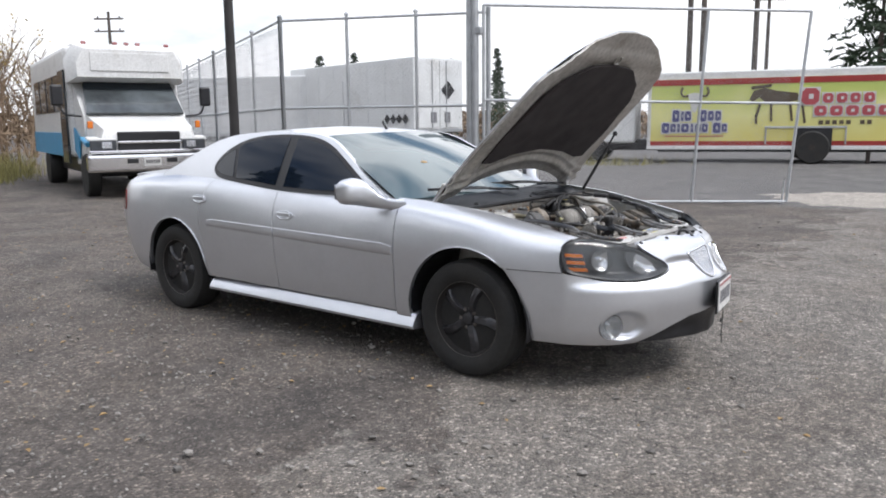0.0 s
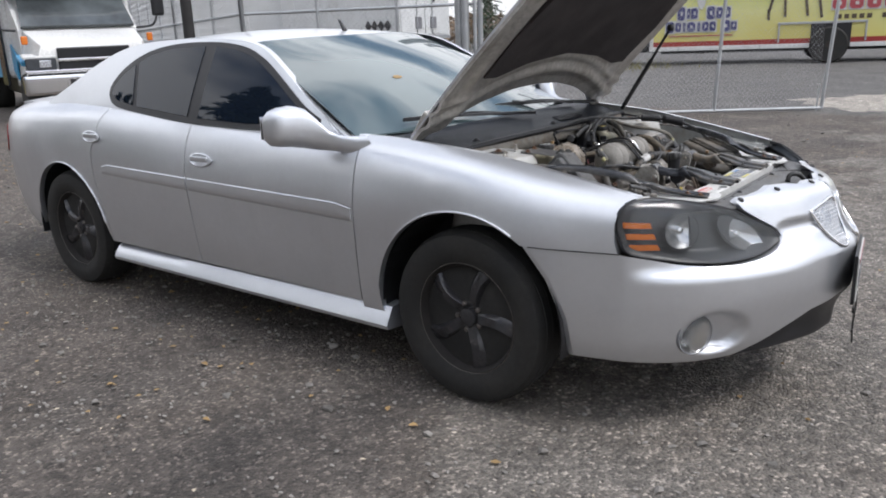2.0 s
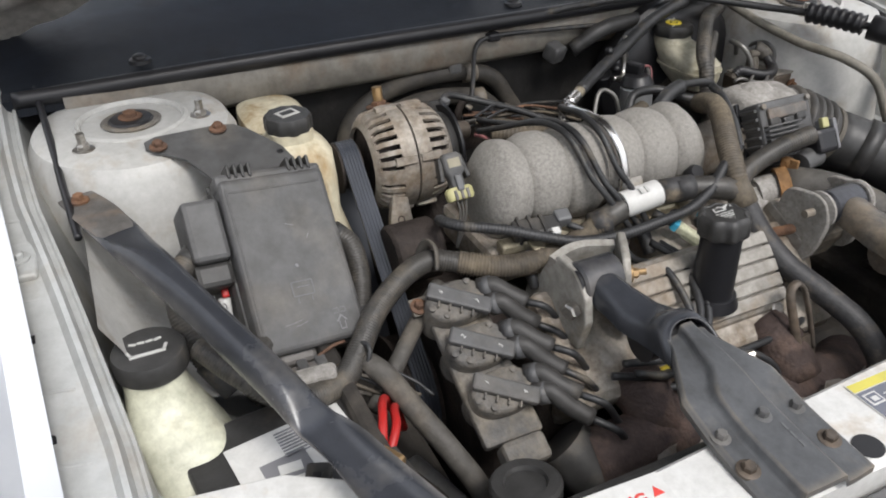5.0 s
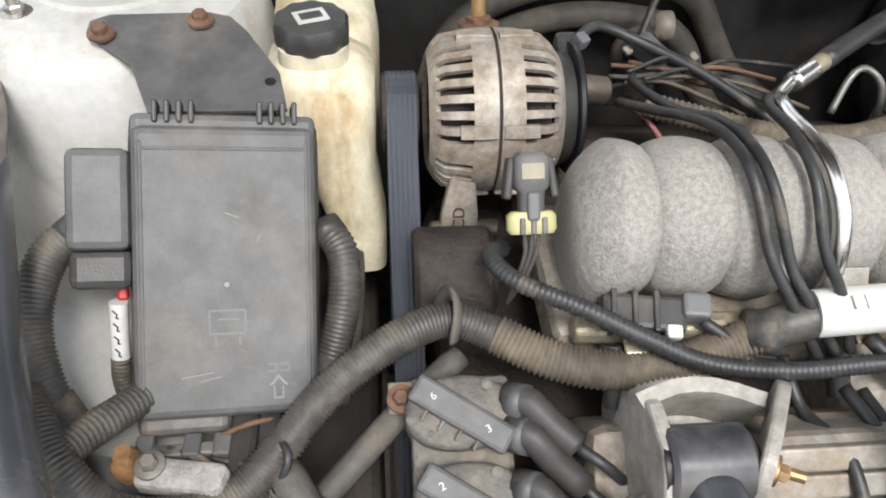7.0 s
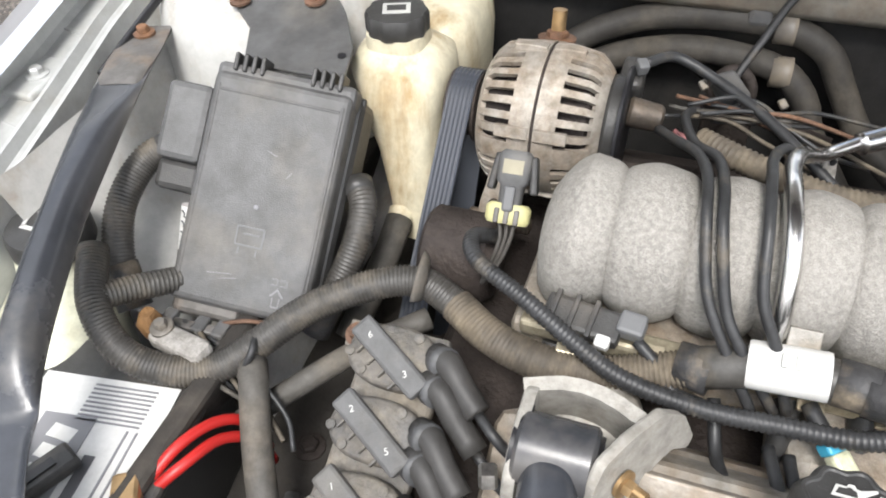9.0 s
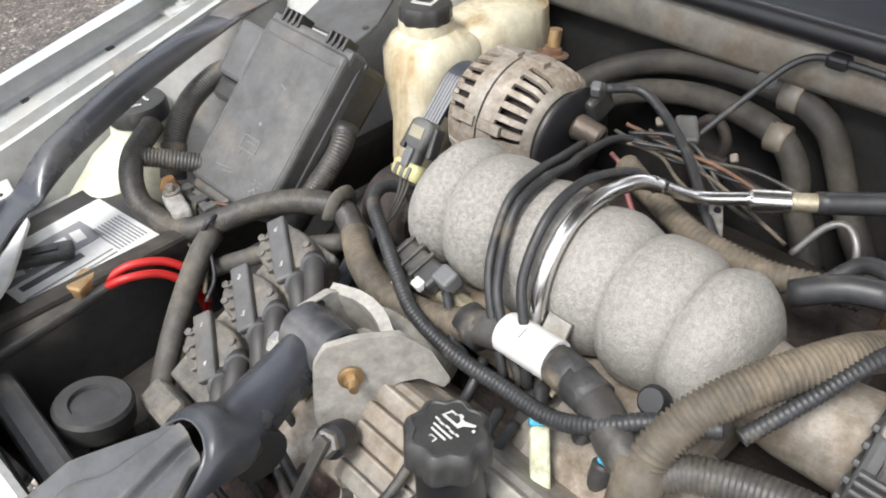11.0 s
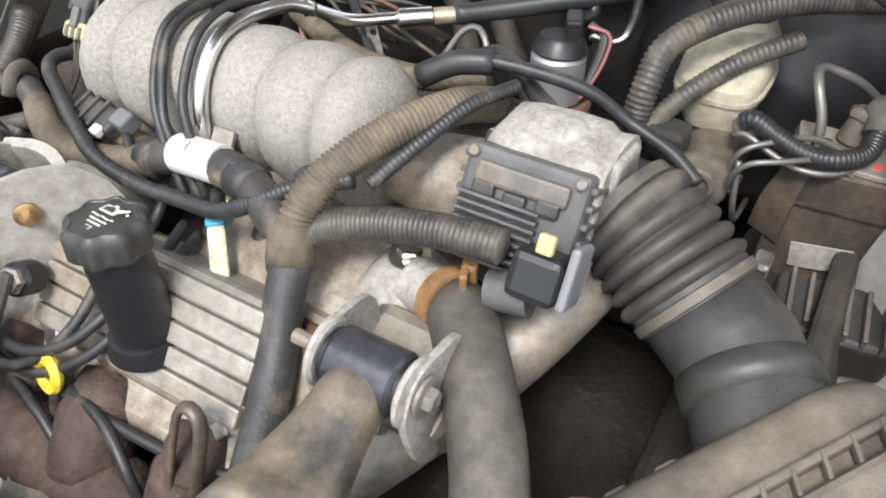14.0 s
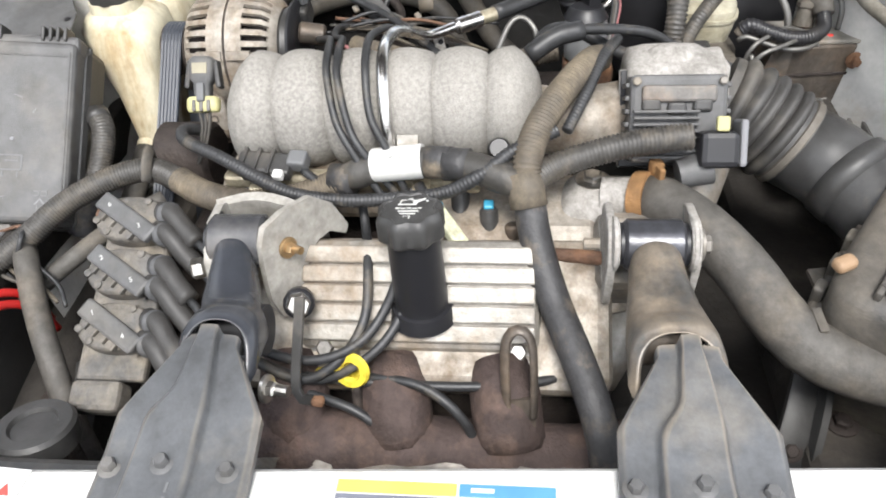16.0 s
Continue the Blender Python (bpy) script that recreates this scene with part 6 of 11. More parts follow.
def alternator():
    alt = thing("alternator", (0.112, -0.24, 0.78), "dusty alternator with slotted aluminium housing", "alternator")
    c = V((0.112, 0, 0.845))
    part("core", spin([(0.054, 0), (0.056, 0.01), (0.056, 0.092), (0.05, 0.096)], Matrix.Translation((c.x, -0.304, c.z)) @ pose(0, 0, 0, -90, 0, 0), 32), RUST_DARK, alt)
    # Two cast shells, each with slots cut through near its outer end.
    for name, prof, first, last in (("front_housing", [(-0.312, 0.050), (-0.307, 0.059), (-0.300, 0.066), (-0.277, 0.0703), (-0.274, 0.0706), (-0.262, 0.0712), (-0.257, 0.0715)], 1, 2),
                                    ("rear_housing", [(-0.254, 0.0715), (-0.249, 0.0712), (-0.238, 0.0706), (-0.235, 0.0703), (-0.213, 0.066), (-0.205, 0.059), (-0.198, 0.050)], 3, 4)):
        bm = bmesh.new()
        n = 64
        rings = [[bm.verts.new((c.x + q * math.cos(2 * math.pi * k / n), y, c.z + q * math.sin(2 * math.pi * k / n))) for k in range(n)] for y, q in prof]
        for j in range(len(prof) - 1):
            for k in range(n):
                slot = first <= j <= last and k % 2 == 0 and k % 16 != 0
                if not slot:
                    bm.faces.new((rings[j][k], rings[j][(k + 1) % n], rings[j + 1][(k + 1) % n], rings[j + 1][k]))
        bmesh.ops.recalc_face_normals(bm, faces=bm.faces)
        bmesh.ops.solidify(bm, geom=bm.faces[:], thickness=0.005)
        bmesh.ops.recalc_face_normals(bm, faces=bm.faces)
        smooth(bm)
        sharpen(bm, 40)
        hull = part(name, bm, ALLOY_D, alt)
        for k in range(5):
            d = V((math.cos(radians(20 + 72 * k)), 0, math.sin(radians(20 + 72 * k))))
            y0, y1 = (-0.288, -0.259) if first == 1 else (-0.252, -0.224)
            part("boss", ribbon([c + d * 0.0715 + V((0, y0, 0)), c + d * 0.0725 + V((0, (y0 + y1) / 2, 0)), c + d * 0.0715 + V((0, y1, 0))], [0.011] * 3, [0.006] * 3, across=d), ALLOY_D, hull)
    part("seam_band", spin([(0.0660, -0.0045), (0.0692, -0.0045), (0.0692, 0.0045), (0.0660, 0.0045)], Matrix.Translation((c.x, -0.2555, c.z)) @ pose(0, 0, 0, -90, 0, 0), 48), RUST_DARK, alt, "brown iron core between the two shells")
    lug = part("lower_lug", ribbon([(0.166, -0.282, 0.832), (0.172, -0.284, 0.802), (0.180, -0.286, 0.772), (0.184, -0.286, 0.756)], [0.020, 0.024, 0.032, 0.034], [0.012] * 4, across=(1, 0, 0.3)), ALLOY_D, alt, "tapered cast lug")
    part("cast_letters", writing("CD", 0.015, Matrix(((-0.28, 0, 0.96, 0.1845), (0, -1, 0, -0.286), (0.96, 0, 0.28, 0.782), (0, 0, 0, 1)))), RUST_DARK, lug, "cast letters CD")
    part("lug_bolt", rod((0.182, -0.312, 0.766), (0.182, -0.250, 0.766), 0.009, bevel=0.002, seg=12), HOOK_STEEL, lug)
    part("top_stud", rod((0.055, -0.262, 0.895), (0.050, -0.262, 0.925), 0.007), BRASS, alt, "brass stud")
    bolt("top_nut", (0.056, -0.262, 0.898), (-0.2, 0, 1), 0.011, alt, RUST)
    end = part("rear_cover", spin([(0.048, 0), (0.050, 0.004), (0.048, 0.012), (0.030, 0.016), (0.028, 0.012), (0.010, 0.012)], Matrix.Translation((c.x, -0.199, c.z)) @ pose(0, 0, 0, -90, 0, 0), 28), BLACK_PL, alt)
    part("output_boot", rod((0.112, -0.182, 0.866), (0.108, -0.150, 0.860), 0.014, 0.013, bevel=0.003), HOOK_STEEL, end)
    part("regulator", box((0.036, 0.022, 0.034), pose(0.078, -0.184, 0.876, 0, 20, 0), 0.005), BLACK_PL, end)
    part("back_plate", spin([(0.058, 0.0), (0.059, 0.003), (0.056, 0.005), (0.03, 0.005)], Matrix.Translation((c.x, -0.186, c.z)) @ pose(0, 0, 0, -90, 0, 0), 36), BLACK_CLEAN, end)
    part("clip", box((0.012, 0.010, 0.012), pose(0.090, -0.176, 0.900, 0, 20, 30), 0.002), GREY_MARK, end)
    part("pulley", spin([(0.024, 0), (0.034, 0.002), (0.034, 0.005), (0.029, 0.007), (0.029, 0.027), (0.034, 0.029), (0.034, 0.032), (0.02, 0.034)], Matrix.Translation((c.x, -0.352, c.z)) @ pose(0, 0, 0, -90, 0, 0), 32), RUST_DARK, alt)


def drive_belt():
    belt = thing("drive_belt", (0.2, -0.335, 0.7), "ribbed black drive belt, shiny with wear", "belt")
    a, b, ra, rb = V((0.112, 0.845)), V((0.30, 0.60)), 0.032, 0.075
    d = (b - a)
    ang = math.atan2(d.y, d.x)
    off = math.acos((ra - rb) / d.length)
    pts = []
    for k in range(13):
        t = ang + off + (2 * math.pi - 2 * off) * k / 12
        pts.append(a + V((math.cos(t), math.sin(t))) * ra)
    for k in range(13):
        t = ang - off + 2 * off * k / 12
        pts.append(b + V((math.cos(t), math.sin(t))) * rb)
    bm = bmesh.new()
    cen = (a + b) / 2
    ys = []
    for k in range(7):
        y = -0.347 + 0.0042 * k
        ys += [(y, 0.0), (y + 0.0021, 0.0015)]
    ys = ys[:-1]
    rows = []
    n = len(pts)
    for i, p in enumerate(pts):
        t = (pts[(i + 1) % n] - pts[i - 1]).normalized()
        nrm = V((t.y, -t.x))
        if nrm.dot(p - cen) < 0:
            nrm = -nrm
        outer = [bm.verts.new(V(((p + nrm * (0.004 - e * 0.6)).x, y, (p + nrm * (0.004 - e * 0.6)).y))) for y, e in ys]
        inner = [bm.verts.new(V((p.x, y, p.y))) for y in (-0.347 + 0.0042 * 6, -0.347)]
        rows.append(outer + inner)
    for i in range(n):
        r, s = rows[i], rows[(i + 1) % n]
        for k in range(len(r)):
            bm.faces.new((r[k], r[(k + 1) % len(r)], s[(k + 1) % len(r)], s[k]))
    bmesh.ops.recalc_face_normals(bm, faces=bm.faces)
    part("belt", bm, BELT, belt)
    part("crank_pulley", spin([(0.05, -0.01), (0.078, -0.008), (0.078, -0.004), (0.074, 0), (0.074, 0.027), (0.078, 0.03), (0.078, 0.034), (0.03, 0.036)], Matrix.Translation((0.30, -0.350, 0.60)) @ pose(0, 0, 0, -90, 0, 0), 32), RUST_DARK, belt)
    part("tensioner", spin([(0.036, 0), (0.040, 0.004), (0.040, 0.06), (0.034, 0.066)], Matrix.Translation((0.245, -0.330, 0.775)) @ pose(0, 0, 0, -90, 0, 0), 28), RUST_DARK, belt, "brown tensioner body")


def intake_manifold():
    man = thing("intake_manifold", (0.27, -0.06, 0.74), "rough cast aluminium intake manifold with six humps", "manifold")
    bm = bmesh.new()
    loops = []
    n_y, y0, y1 = 120, -0.218, 0.112
    for i in range(n_y + 1):
        u = i / n_y
        y = y0 + (y1 - y0) * u
        hump = abs(math.sin(math.pi * 6 * u)) ** 0.6
        gap = min(1.0, min(y - y0, y1 - y) / 0.030)
        end = 0.60 + 0.40 * math.sqrt(max(0.0, 1 - (1 - gap) ** 2))
        sink = 0.016 * (1 - gap)
        r = (0.0475 + 0.0085 * hump) * end
        loop = []
        for k in range(32):
            a = 2 * math.pi * k / 32
            x, z = math.cos(a) * r * 1.04, math.sin(a) * r
            if z < 0:
                z *= 1.25
                x *= 1.0 + 0.10 * (-z / 0.06)
            p = V((0.268 + x, y, 0.857 - sink + z))
            p += 0.0012 * V((noise.noise(p * 60), 0, noise.noise(p * 60 + V((5, 5, 5)))))
            loop.append(p)
        loops.append(loop)
    loft(loops, bm)
    part("plenum", bm, ALLOY_ROUGH, man, "mottled grey-white cast plenum")
    part("lower_flange", box((0.15, 0.34, 0.05), pose(0.26, -0.06, 0.775), 0.010), ALLOY_D, man)
    rail = part("fuel_rail", box((0.020, 0.27, 0.016), pose(0.338, -0.085, 0.806, 0, 0, -2), 0.004), RAIL, man, "brass-coloured fuel rail")
    for y in (-0.19, -0.13, -0.02, 0.03):
        part("injector", rod((0.345, y, 0.800), (0.375, y, 0.765), 0.010, 0.008), BLACK_PL, rail)
        part("rail_tab", box((0.024, 0.018, 0.004), pose(0.350, y + 0.012, 0.812, 0, 15, 0), 0.001), RAIL, rail)
    part("stud_cap", spin([(0.011, 0), (0.012, 0.012), (0.009, 0.018)], along((0.330, 0.070, 0.835), (0.345, 0.070, 0.85)), 14), BLACK_CLEAN, man)
    part("lug", box((0.018, 0.022, 0.005), pose(0.332, -0.022, 0.846, 0, 55, 0), 0.001), ALLOY, man)
    part("rear_neck", loft([[V((0.262 + q * math.cos(a), y, z + q * math.sin(a))) for a in (2 * math.pi * k / 24 for k in range(24))] for y, z, q in ((0.095, 0.835, 0.036), (0.14, 0.826, 0.036), (0.20, 0.832, 0.040))]), ALLOY_D, man)
    # The sensor at the right end, with its pale yellow plug.
    m = along((0.252, -0.248, 0.902), (0.286, -0.247, 0.857))
    sens = part("sensor", loft([[m @ p for p in rounded(0, 0, w, d, z, 24, 4.0)] for w, d, z in ((0.020, 0.016, -0.002), (0.027, 0.021, 0.002), (0.026, 0.021, 0.022), (0.019, 0.016, 0.026), (0.018, 0.015, 0.040))]), GREY_PL, man, "dusty grey pressure sensor")
    part("sensor_label", box((0.016, 0.0012, 0.011), m @ pose(0, 0.0106, 0.011), 0), SENSOR_LABEL, sens)
    for k in (-1, 1):
        part("sensor_ear", box((0.006, 0.014, 0.030), m @ pose(k * 0.0155, -0.003, 0.016, 0, k * 8, 0), 0.002), BLACK_PL, sens)
    part("latch", box((0.009, 0.006, 0.020), m @ pose(0, 0.009, 0.036), 0.002), GREY_MARK, sens)
    plug = part("pale_connector", loft([[m @ p for p in rounded(0, 0, w, d, z, 28, 3.0)] for w, d, z in ((0.030, 0.014, 0.040), (0.036, 0.017, 0.043), (0.036, 0.017, 0.053), (0.032, 0.014, 0.056))]), PALE_YELLOW, sens, "pale yellow connector")
    for k in range(3):
        part("connector_slot", box((0.0040, 0.004, 0.012), m @ pose(-0.008 + 0.008 * k, 0.0078, 0.050), 0.001), FOOT_STEEL, plug)
        part("connector_wire", tube([m @ V((-0.006 + 0.006 * k, 0, 0.054)), m @ V((-0.004 + 0.004 * k, -0.004, 0.070)), m @ V((-0.010 + 0.003 * k, -0.012, 0.092)), m @ V((-0.016, -0.02, 0.110))], 0.0018, seg=6), HOSE, plug)
    m = pose(0.338, -0.172, 0.824, 0, 22, -8)
    block = part("sensor_block", box((0.026, 0.060, 0.016), m, 0.004), BLACK_PL, man, "dusty two-plug sensor block")
    for y in (-0.022, -0.007, 0.008):
        part("ridge", box((0.030, 0.004, 0.020), m @ pose(0, y, 0.001), 0.001), BLACK_PL, block)
    part("grey_plug", box((0.018, 0.020, 0.018), m @ pose(-0.006, 0.036, 0.004), 0.003), GREY_MARK, block)
    part("white_plug", box((0.010, 0.011, 0.009), m @ pose(0.014, 0.020, 0.006), 0.002), PAPER, block)
    part("sensor_wire", tube([m @ V((0.002, 0.042, 0.0)), m @ V((0.014, 0.062, -0.004)), m @ V((0.026, 0.076, -0.010)), m @ V((0.030, 0.100, -0.004))], 0.0045, seg=8), WIRE, block)


def fuel_line():
    line = thing("fuel_line", (0.2, -0.04, 0.85), "bright steel fuel pipe clipped over the manifold", "pipe")
    part("strap_pipe", tube([(0.330, -0.040, 0.830), (0.333, -0.041, 0.860), (0.320, -0.043, 0.893), (0.294, -0.046, 0.913), (0.262, -0.048, 0.917), (0.228, -0.048, 0.912), (0.205, -0.044, 0.908), (0.185, -0.034, 0.898)], 0.0066, seg=12), CHROME_DULL, line)
    part("pipe", tube([(0.195, -0.040, 0.905), (0.170, -0.028, 0.888), (0.147, -0.015, 0.876), (0.115, 0.015, 0.873)], 0.006, seg=12), CHROME_DULL, line)
    part("ferrule", rod((0.120, 0.012, 0.873), (0.098, 0.040, 0.873), 0.010, bevel=0.002), CHROME_DULL, line)
    part("brass_ferrule", rod((0.098, 0.040, 0.873), (0.084, 0.057, 0.873), 0.0085, bevel=0.001), RAIL, line)
    part("hose", tube([(0.085, 0.056, 0.873), (0.060, 0.090, 0.876), (0.030, 0.14, 0.884), (0.0, 0.20, 0.898), (-0.024, 0.28, 0.930), (-0.030, 0.38, 0.956), (-0.045, 0.48, 0.955)], 0.010, seg=12), WIRE, line, "black rubber hose")
    wb = part("white_bracket", box((0.003, 0.012, 0.040), pose(0.134, -0.006, 0.852, 10, 0, 20), 0.001), CRUST, line, "small pale bracket with a hole")
    part("hole", rod((0.1352, -0.0055, 0.862), (0.1364, -0.005, 0.862), 0.0032, seg=10), BLACK_CLEAN, wb)
    part("hose_clip", tube([(0.022, 0.150, 0.902), (0.010, 0.165, 0.895), (0.018, 0.172, 0.875), (0.034, 0.160, 0.872)], 0.007, seg=8), BLACK_CLEAN, line)


def wiring():
    """Looms, wires and their tapes."""
    loom = thing("wiring_loom", (0.36, -0.2, 0.78), "dusty corrugated main wiring loom with cloth tape and white tag", "wiring")
    main = [(0.300, -0.600, 0.845), (0.330, -0.598, 0.835), (0.380, -0.585, 0.822), (0.425, -0.556, 0.808), (0.445, -0.525, 0.785), (0.442, -0.490, 0.768), (0.425, -0.455, 0.762), (0.398, -0.425, 0.775), (0.368, -0.395, 0.792), (0.340, -0.352, 0.806), (0.322, -0.310, 0.808), (0.332, -0.275, 0.802)]
    part("loom", tube(main[2:], 0.0135, 0.0018, 0.0033, 12), LOOM, loom)
    part("loom_tail", tube([(0.335, -0.500, 0.775), (0.375, -0.530, 0.792), (0.415, -0.556, 0.806), (0.428, -0.552, 0.806)], 0.012, 0.0015, 0.0040, 12), LOOM, loom)
    part("loom", tube([(0.332, -0.275, 0.802), (0.352, -0.240, 0.797), (0.364, -0.200, 0.796), (0.364, -0.155, 0.798), (0.357, -0.115, 0.806), (0.352, -0.075, 0.822)], 0.0150, 0.0024, 0.0038, 12), LOOM_BROWN, loom)
    part("loom", tube([(0.353, -0.085, 0.818), (0.352, -0.055, 0.830), (0.353, -0.025, 0.838), (0.358, 0.010, 0.840), (0.368, 0.045, 0.842), (0.385, 0.075, 0.842), (0.390, 0.098, 0.834)], 0.0155, 0.0, 0.006, 12), LOOM, loom)
    part("white_tag", spin([(0.0168, 0), (0.0172, 0.002), (0.0172, 0.050), (0.0168, 0.052)], along((0.3515, -0.055, 0.833), (0.3545, -0.003, 0.8405)), 20), PAPER, loom, "white paper tag round the loom")
    for k in range(2):
        part("tag_print", box((0.010, 0.004, 0.001), pose(0.360, -0.035 + 0.009 * k, 0.8535, 0, 20, 0), 0), WHITE_INK, loom)
    for y, x, z in ((-0.088, 0.353, 0.817), (0.012, 0.358, 0.841), (0.030, 0.363, 0.842)):
        part("tape", tube([(x - 0.002, y - 0.012, z - 0.001), (x, y, z), (x + 0.003, y + 0.012, z + 0.001)], 0.0165, 0.0, 0.006, 12), TAPE, loom)
    part("clip", tube([(0.316, -0.318, 0.786), (0.304, -0.312, 0.806), (0.312, -0.306, 0.826), (0.330, -0.303, 0.828), (0.341, -0.306, 0.806)], 0.007, seg=8, flat=0.4), HOSE, loom, "grey clip")
    part("branch", tube([(0.390, 0.098, 0.836), (0.378, 0.098, 0.856), (0.355, 0.106, 0.872), (0.325, 0.122, 0.886), (0.290, 0.143, 0.895), (0.255, 0.160, 0.894), (0.220, 0.172, 0.880)], 0.0145, 0.0024, 0.0038, 12), LOOM_BROWN, loom)
    part("branch", tube([(0.390, 0.098, 0.836), (0.372, 0.118, 0.842), (0.362, 0.150, 0.850), (0.358, 0.190, 0.860), (0.357, 0.225, 0.866), (0.356, 0.250, 0.868)], 0.0130, 0.0018, 0.0040, 12), LOOM, loom)
    part("down_branch", tube([(0.390, 0.095, 0.842), (0.398, 0.100, 0.825), (0.414, 0.104, 0.806), (0.436, 0.112, 0.782), (0.470, 0.126, 0.756), (0.520, 0.146, 0.735), (0.565, 0.162, 0.712), (0.600, 0.172, 0.670), (0.61, 0.175, 0.62)], 0.0155, seg=12), TAPE, loom, "black taped branch")
    part("tape", tube([(0.384, 0.092, 0.846), (0.393, 0.097, 0.834), (0.402, 0.100, 0.820)], 0.0180, seg=12), LOOM_BROWN, loom)
    part("thin_loom", tube([(0.262, -0.262, 0.820), (0.285, -0.275, 0.835), (0.315, -0.262, 0.840), (0.341, -0.217, 0.836), (0.362, -0.175, 0.826), (0.379, -0.135, 0.818), (0.386, -0.080, 0.815), (0.386, -0.025, 0.818), (0.390, 0.020, 0.828), (0.386, 0.055, 0.846), (0.370, 0.085, 0.862), (0.350, 0.125, 0.872)], 0.0070, 0.001, 0.004, 10), WIRE, loom)
    part("thin_loom", tube([(0.220, 0.190, 0.902), (0.262, 0.172, 0.902), (0.305, 0.155, 0.888), (0.345, 0.135, 0.868)], 0.0060, 0.001, 0.004, 10), WIRE, loom)
    # Plug leads over the manifold.
    for k, pts in enumerate((
        [(0.362, -0.030, 0.800), (0.352, -0.062, 0.845), (0.338, -0.078, 0.875), (0.308, -0.090, 0.914), (0.270, -0.094, 0.924), (0.225, -0.100, 0.915), (0.185, -0.118, 0.898), (0.120, -0.130, 0.880), (0.080, -0.120, 0.860)],
        [(0.366, -0.045, 0.800), (0.350, -0.074, 0.845), (0.332, -0.092, 0.880), (0.300, -0.102, 0.916), (0.262, -0.106, 0.923), (0.220, -0.115, 0.913), (0.175, -0.135, 0.892), (0.140, -0.150, 0.870)],
        [(0.364, -0.022, 0.805), (0.350, -0.040, 0.850), (0.334, -0.056, 0.885), (0.302, -0.062, 0.920), (0.262, -0.064, 0.930), (0.222, -0.062, 0.922), (0.196, -0.052, 0.914), (0.188, -0.038, 0.900)])):
        pts = [(x, y, z - (0.006 if z > 0.87 else 0.0)) for x, y, z in pts]
        part("plug_lead", tube(pts, 0.0042, seg=8), WIRE, loom, "black plug lead")
    # Leads that drop over the valve cover.
    for pts in ([(0.362, -0.070, 0.800), (0.395, -0.062, 0.780), (0.440, -0.052, 0.790), (0.490, -0.050, 0.760), (0.520, -0.070, 0.735), (0.535, -0.105, 0.720), (0.525, -0.150, 0.730)],
                [(0.385, -0.030, 0.790), (0.430, -0.020, 0.785), (0.480, -0.030, 0.765), (0.512, -0.055, 0.745), (0.525, -0.100, 0.735), (0.515, -0.160, 0.740)],
                [(0.385, -0.015, 0.785), (0.435, -0.008, 0.780), (0.488, -0.020, 0.752), (0.518, -0.050, 0.730), (0.528, -0.100, 0.712), (0.510, -0.170, 0.722)],
                [(0.530, -0.120, 0.700), (0.545, -0.060, 0.690), (0.555, -0.030, 0.660), (0.545, -0.040, 0.600)],
                [(0.515, -0.080, 0.705), (0.530, 0.0, 0.710), (0.550, 0.045, 0.680), (0.552, 0.050, 0.620), (0.540, 0.030, 0.590)],
                [(0.520, -0.12, 0.708), (0.525, -0.02, 0.705), (0.522, 0.06, 0.702), (0.510, 0.12, 0.70), (0.480, 0.16, 0.69)]):
        part("plug_lead", tube(pts, 0.0048, seg=8), WIRE, loom, "black plug lead")
    part("breather_hose", tube([(0.212, 0.108, 0.888), (0.198, 0.140, 0.900), (0.184, 0.185, 0.896), (0.171, 0.230, 0.884), (0.163, 0.264, 0.862), (0.170, 0.305, 0.850), (0.182, 0.332, 0.838)], 0.0058, seg=10), WIRE, loom, "black rubber breather hose")
    part("hose_boot", tube([(0.216, 0.098, 0.882), (0.204, 0.126, 0.897), (0.194, 0.155, 0.900)], 0.0105, seg=10), WIRE, loom)
    con = thing("wire_connector", (0.40, 0.03, 0.78), "pale connector with blue locks hanging below the loom", "connector")
    m = along((0.380, 0.004, 0.808), (0.427, 0.047, 0.774))
    part("shell", box((0.015, 0.012, 0.046), m @ pose(0, 0, 0.032), 0.003), CONNECTOR_PL, con)
    for k in (-1, 1):
        part("latch", box((0.004, 0.003, 0.030), m @ pose(k * 0.004, -0.0065, 0.034), 0.001), CONNECTOR_PL, con)
    part("lock", box((0.016, 0.013, 0.009), m @ pose(0, 0, 0.005), 0.002), BLUE_PL, con, "light blue lock")
    part("lock", box((0.014, 0.012, 0.007), m @ pose(0, 0, 0.058), 0.002), BLUE_PL, con)
    part("lead", tube([(0.380, 0.004, 0.808), (0.370, -0.004, 0.812), (0.360, -0.010, 0.815)], 0.006, seg=8), WIRE, con)
    inj = thing("injector_plug", (0.375, 0.062, 0.76), "black injector plug with a bright blue ring", "connector")
    part("body", rod((0.372, 0.060, 0.796), (0.386, 0.062, 0.760), 0.0095, bevel=0.002), BLACK_PL, inj)
    part("lock", box((0.010, 0.010, 0.008), pose(0.372, 0.060, 0.799, 0, 20, 0), 0.002), BLUE_PL, inj)


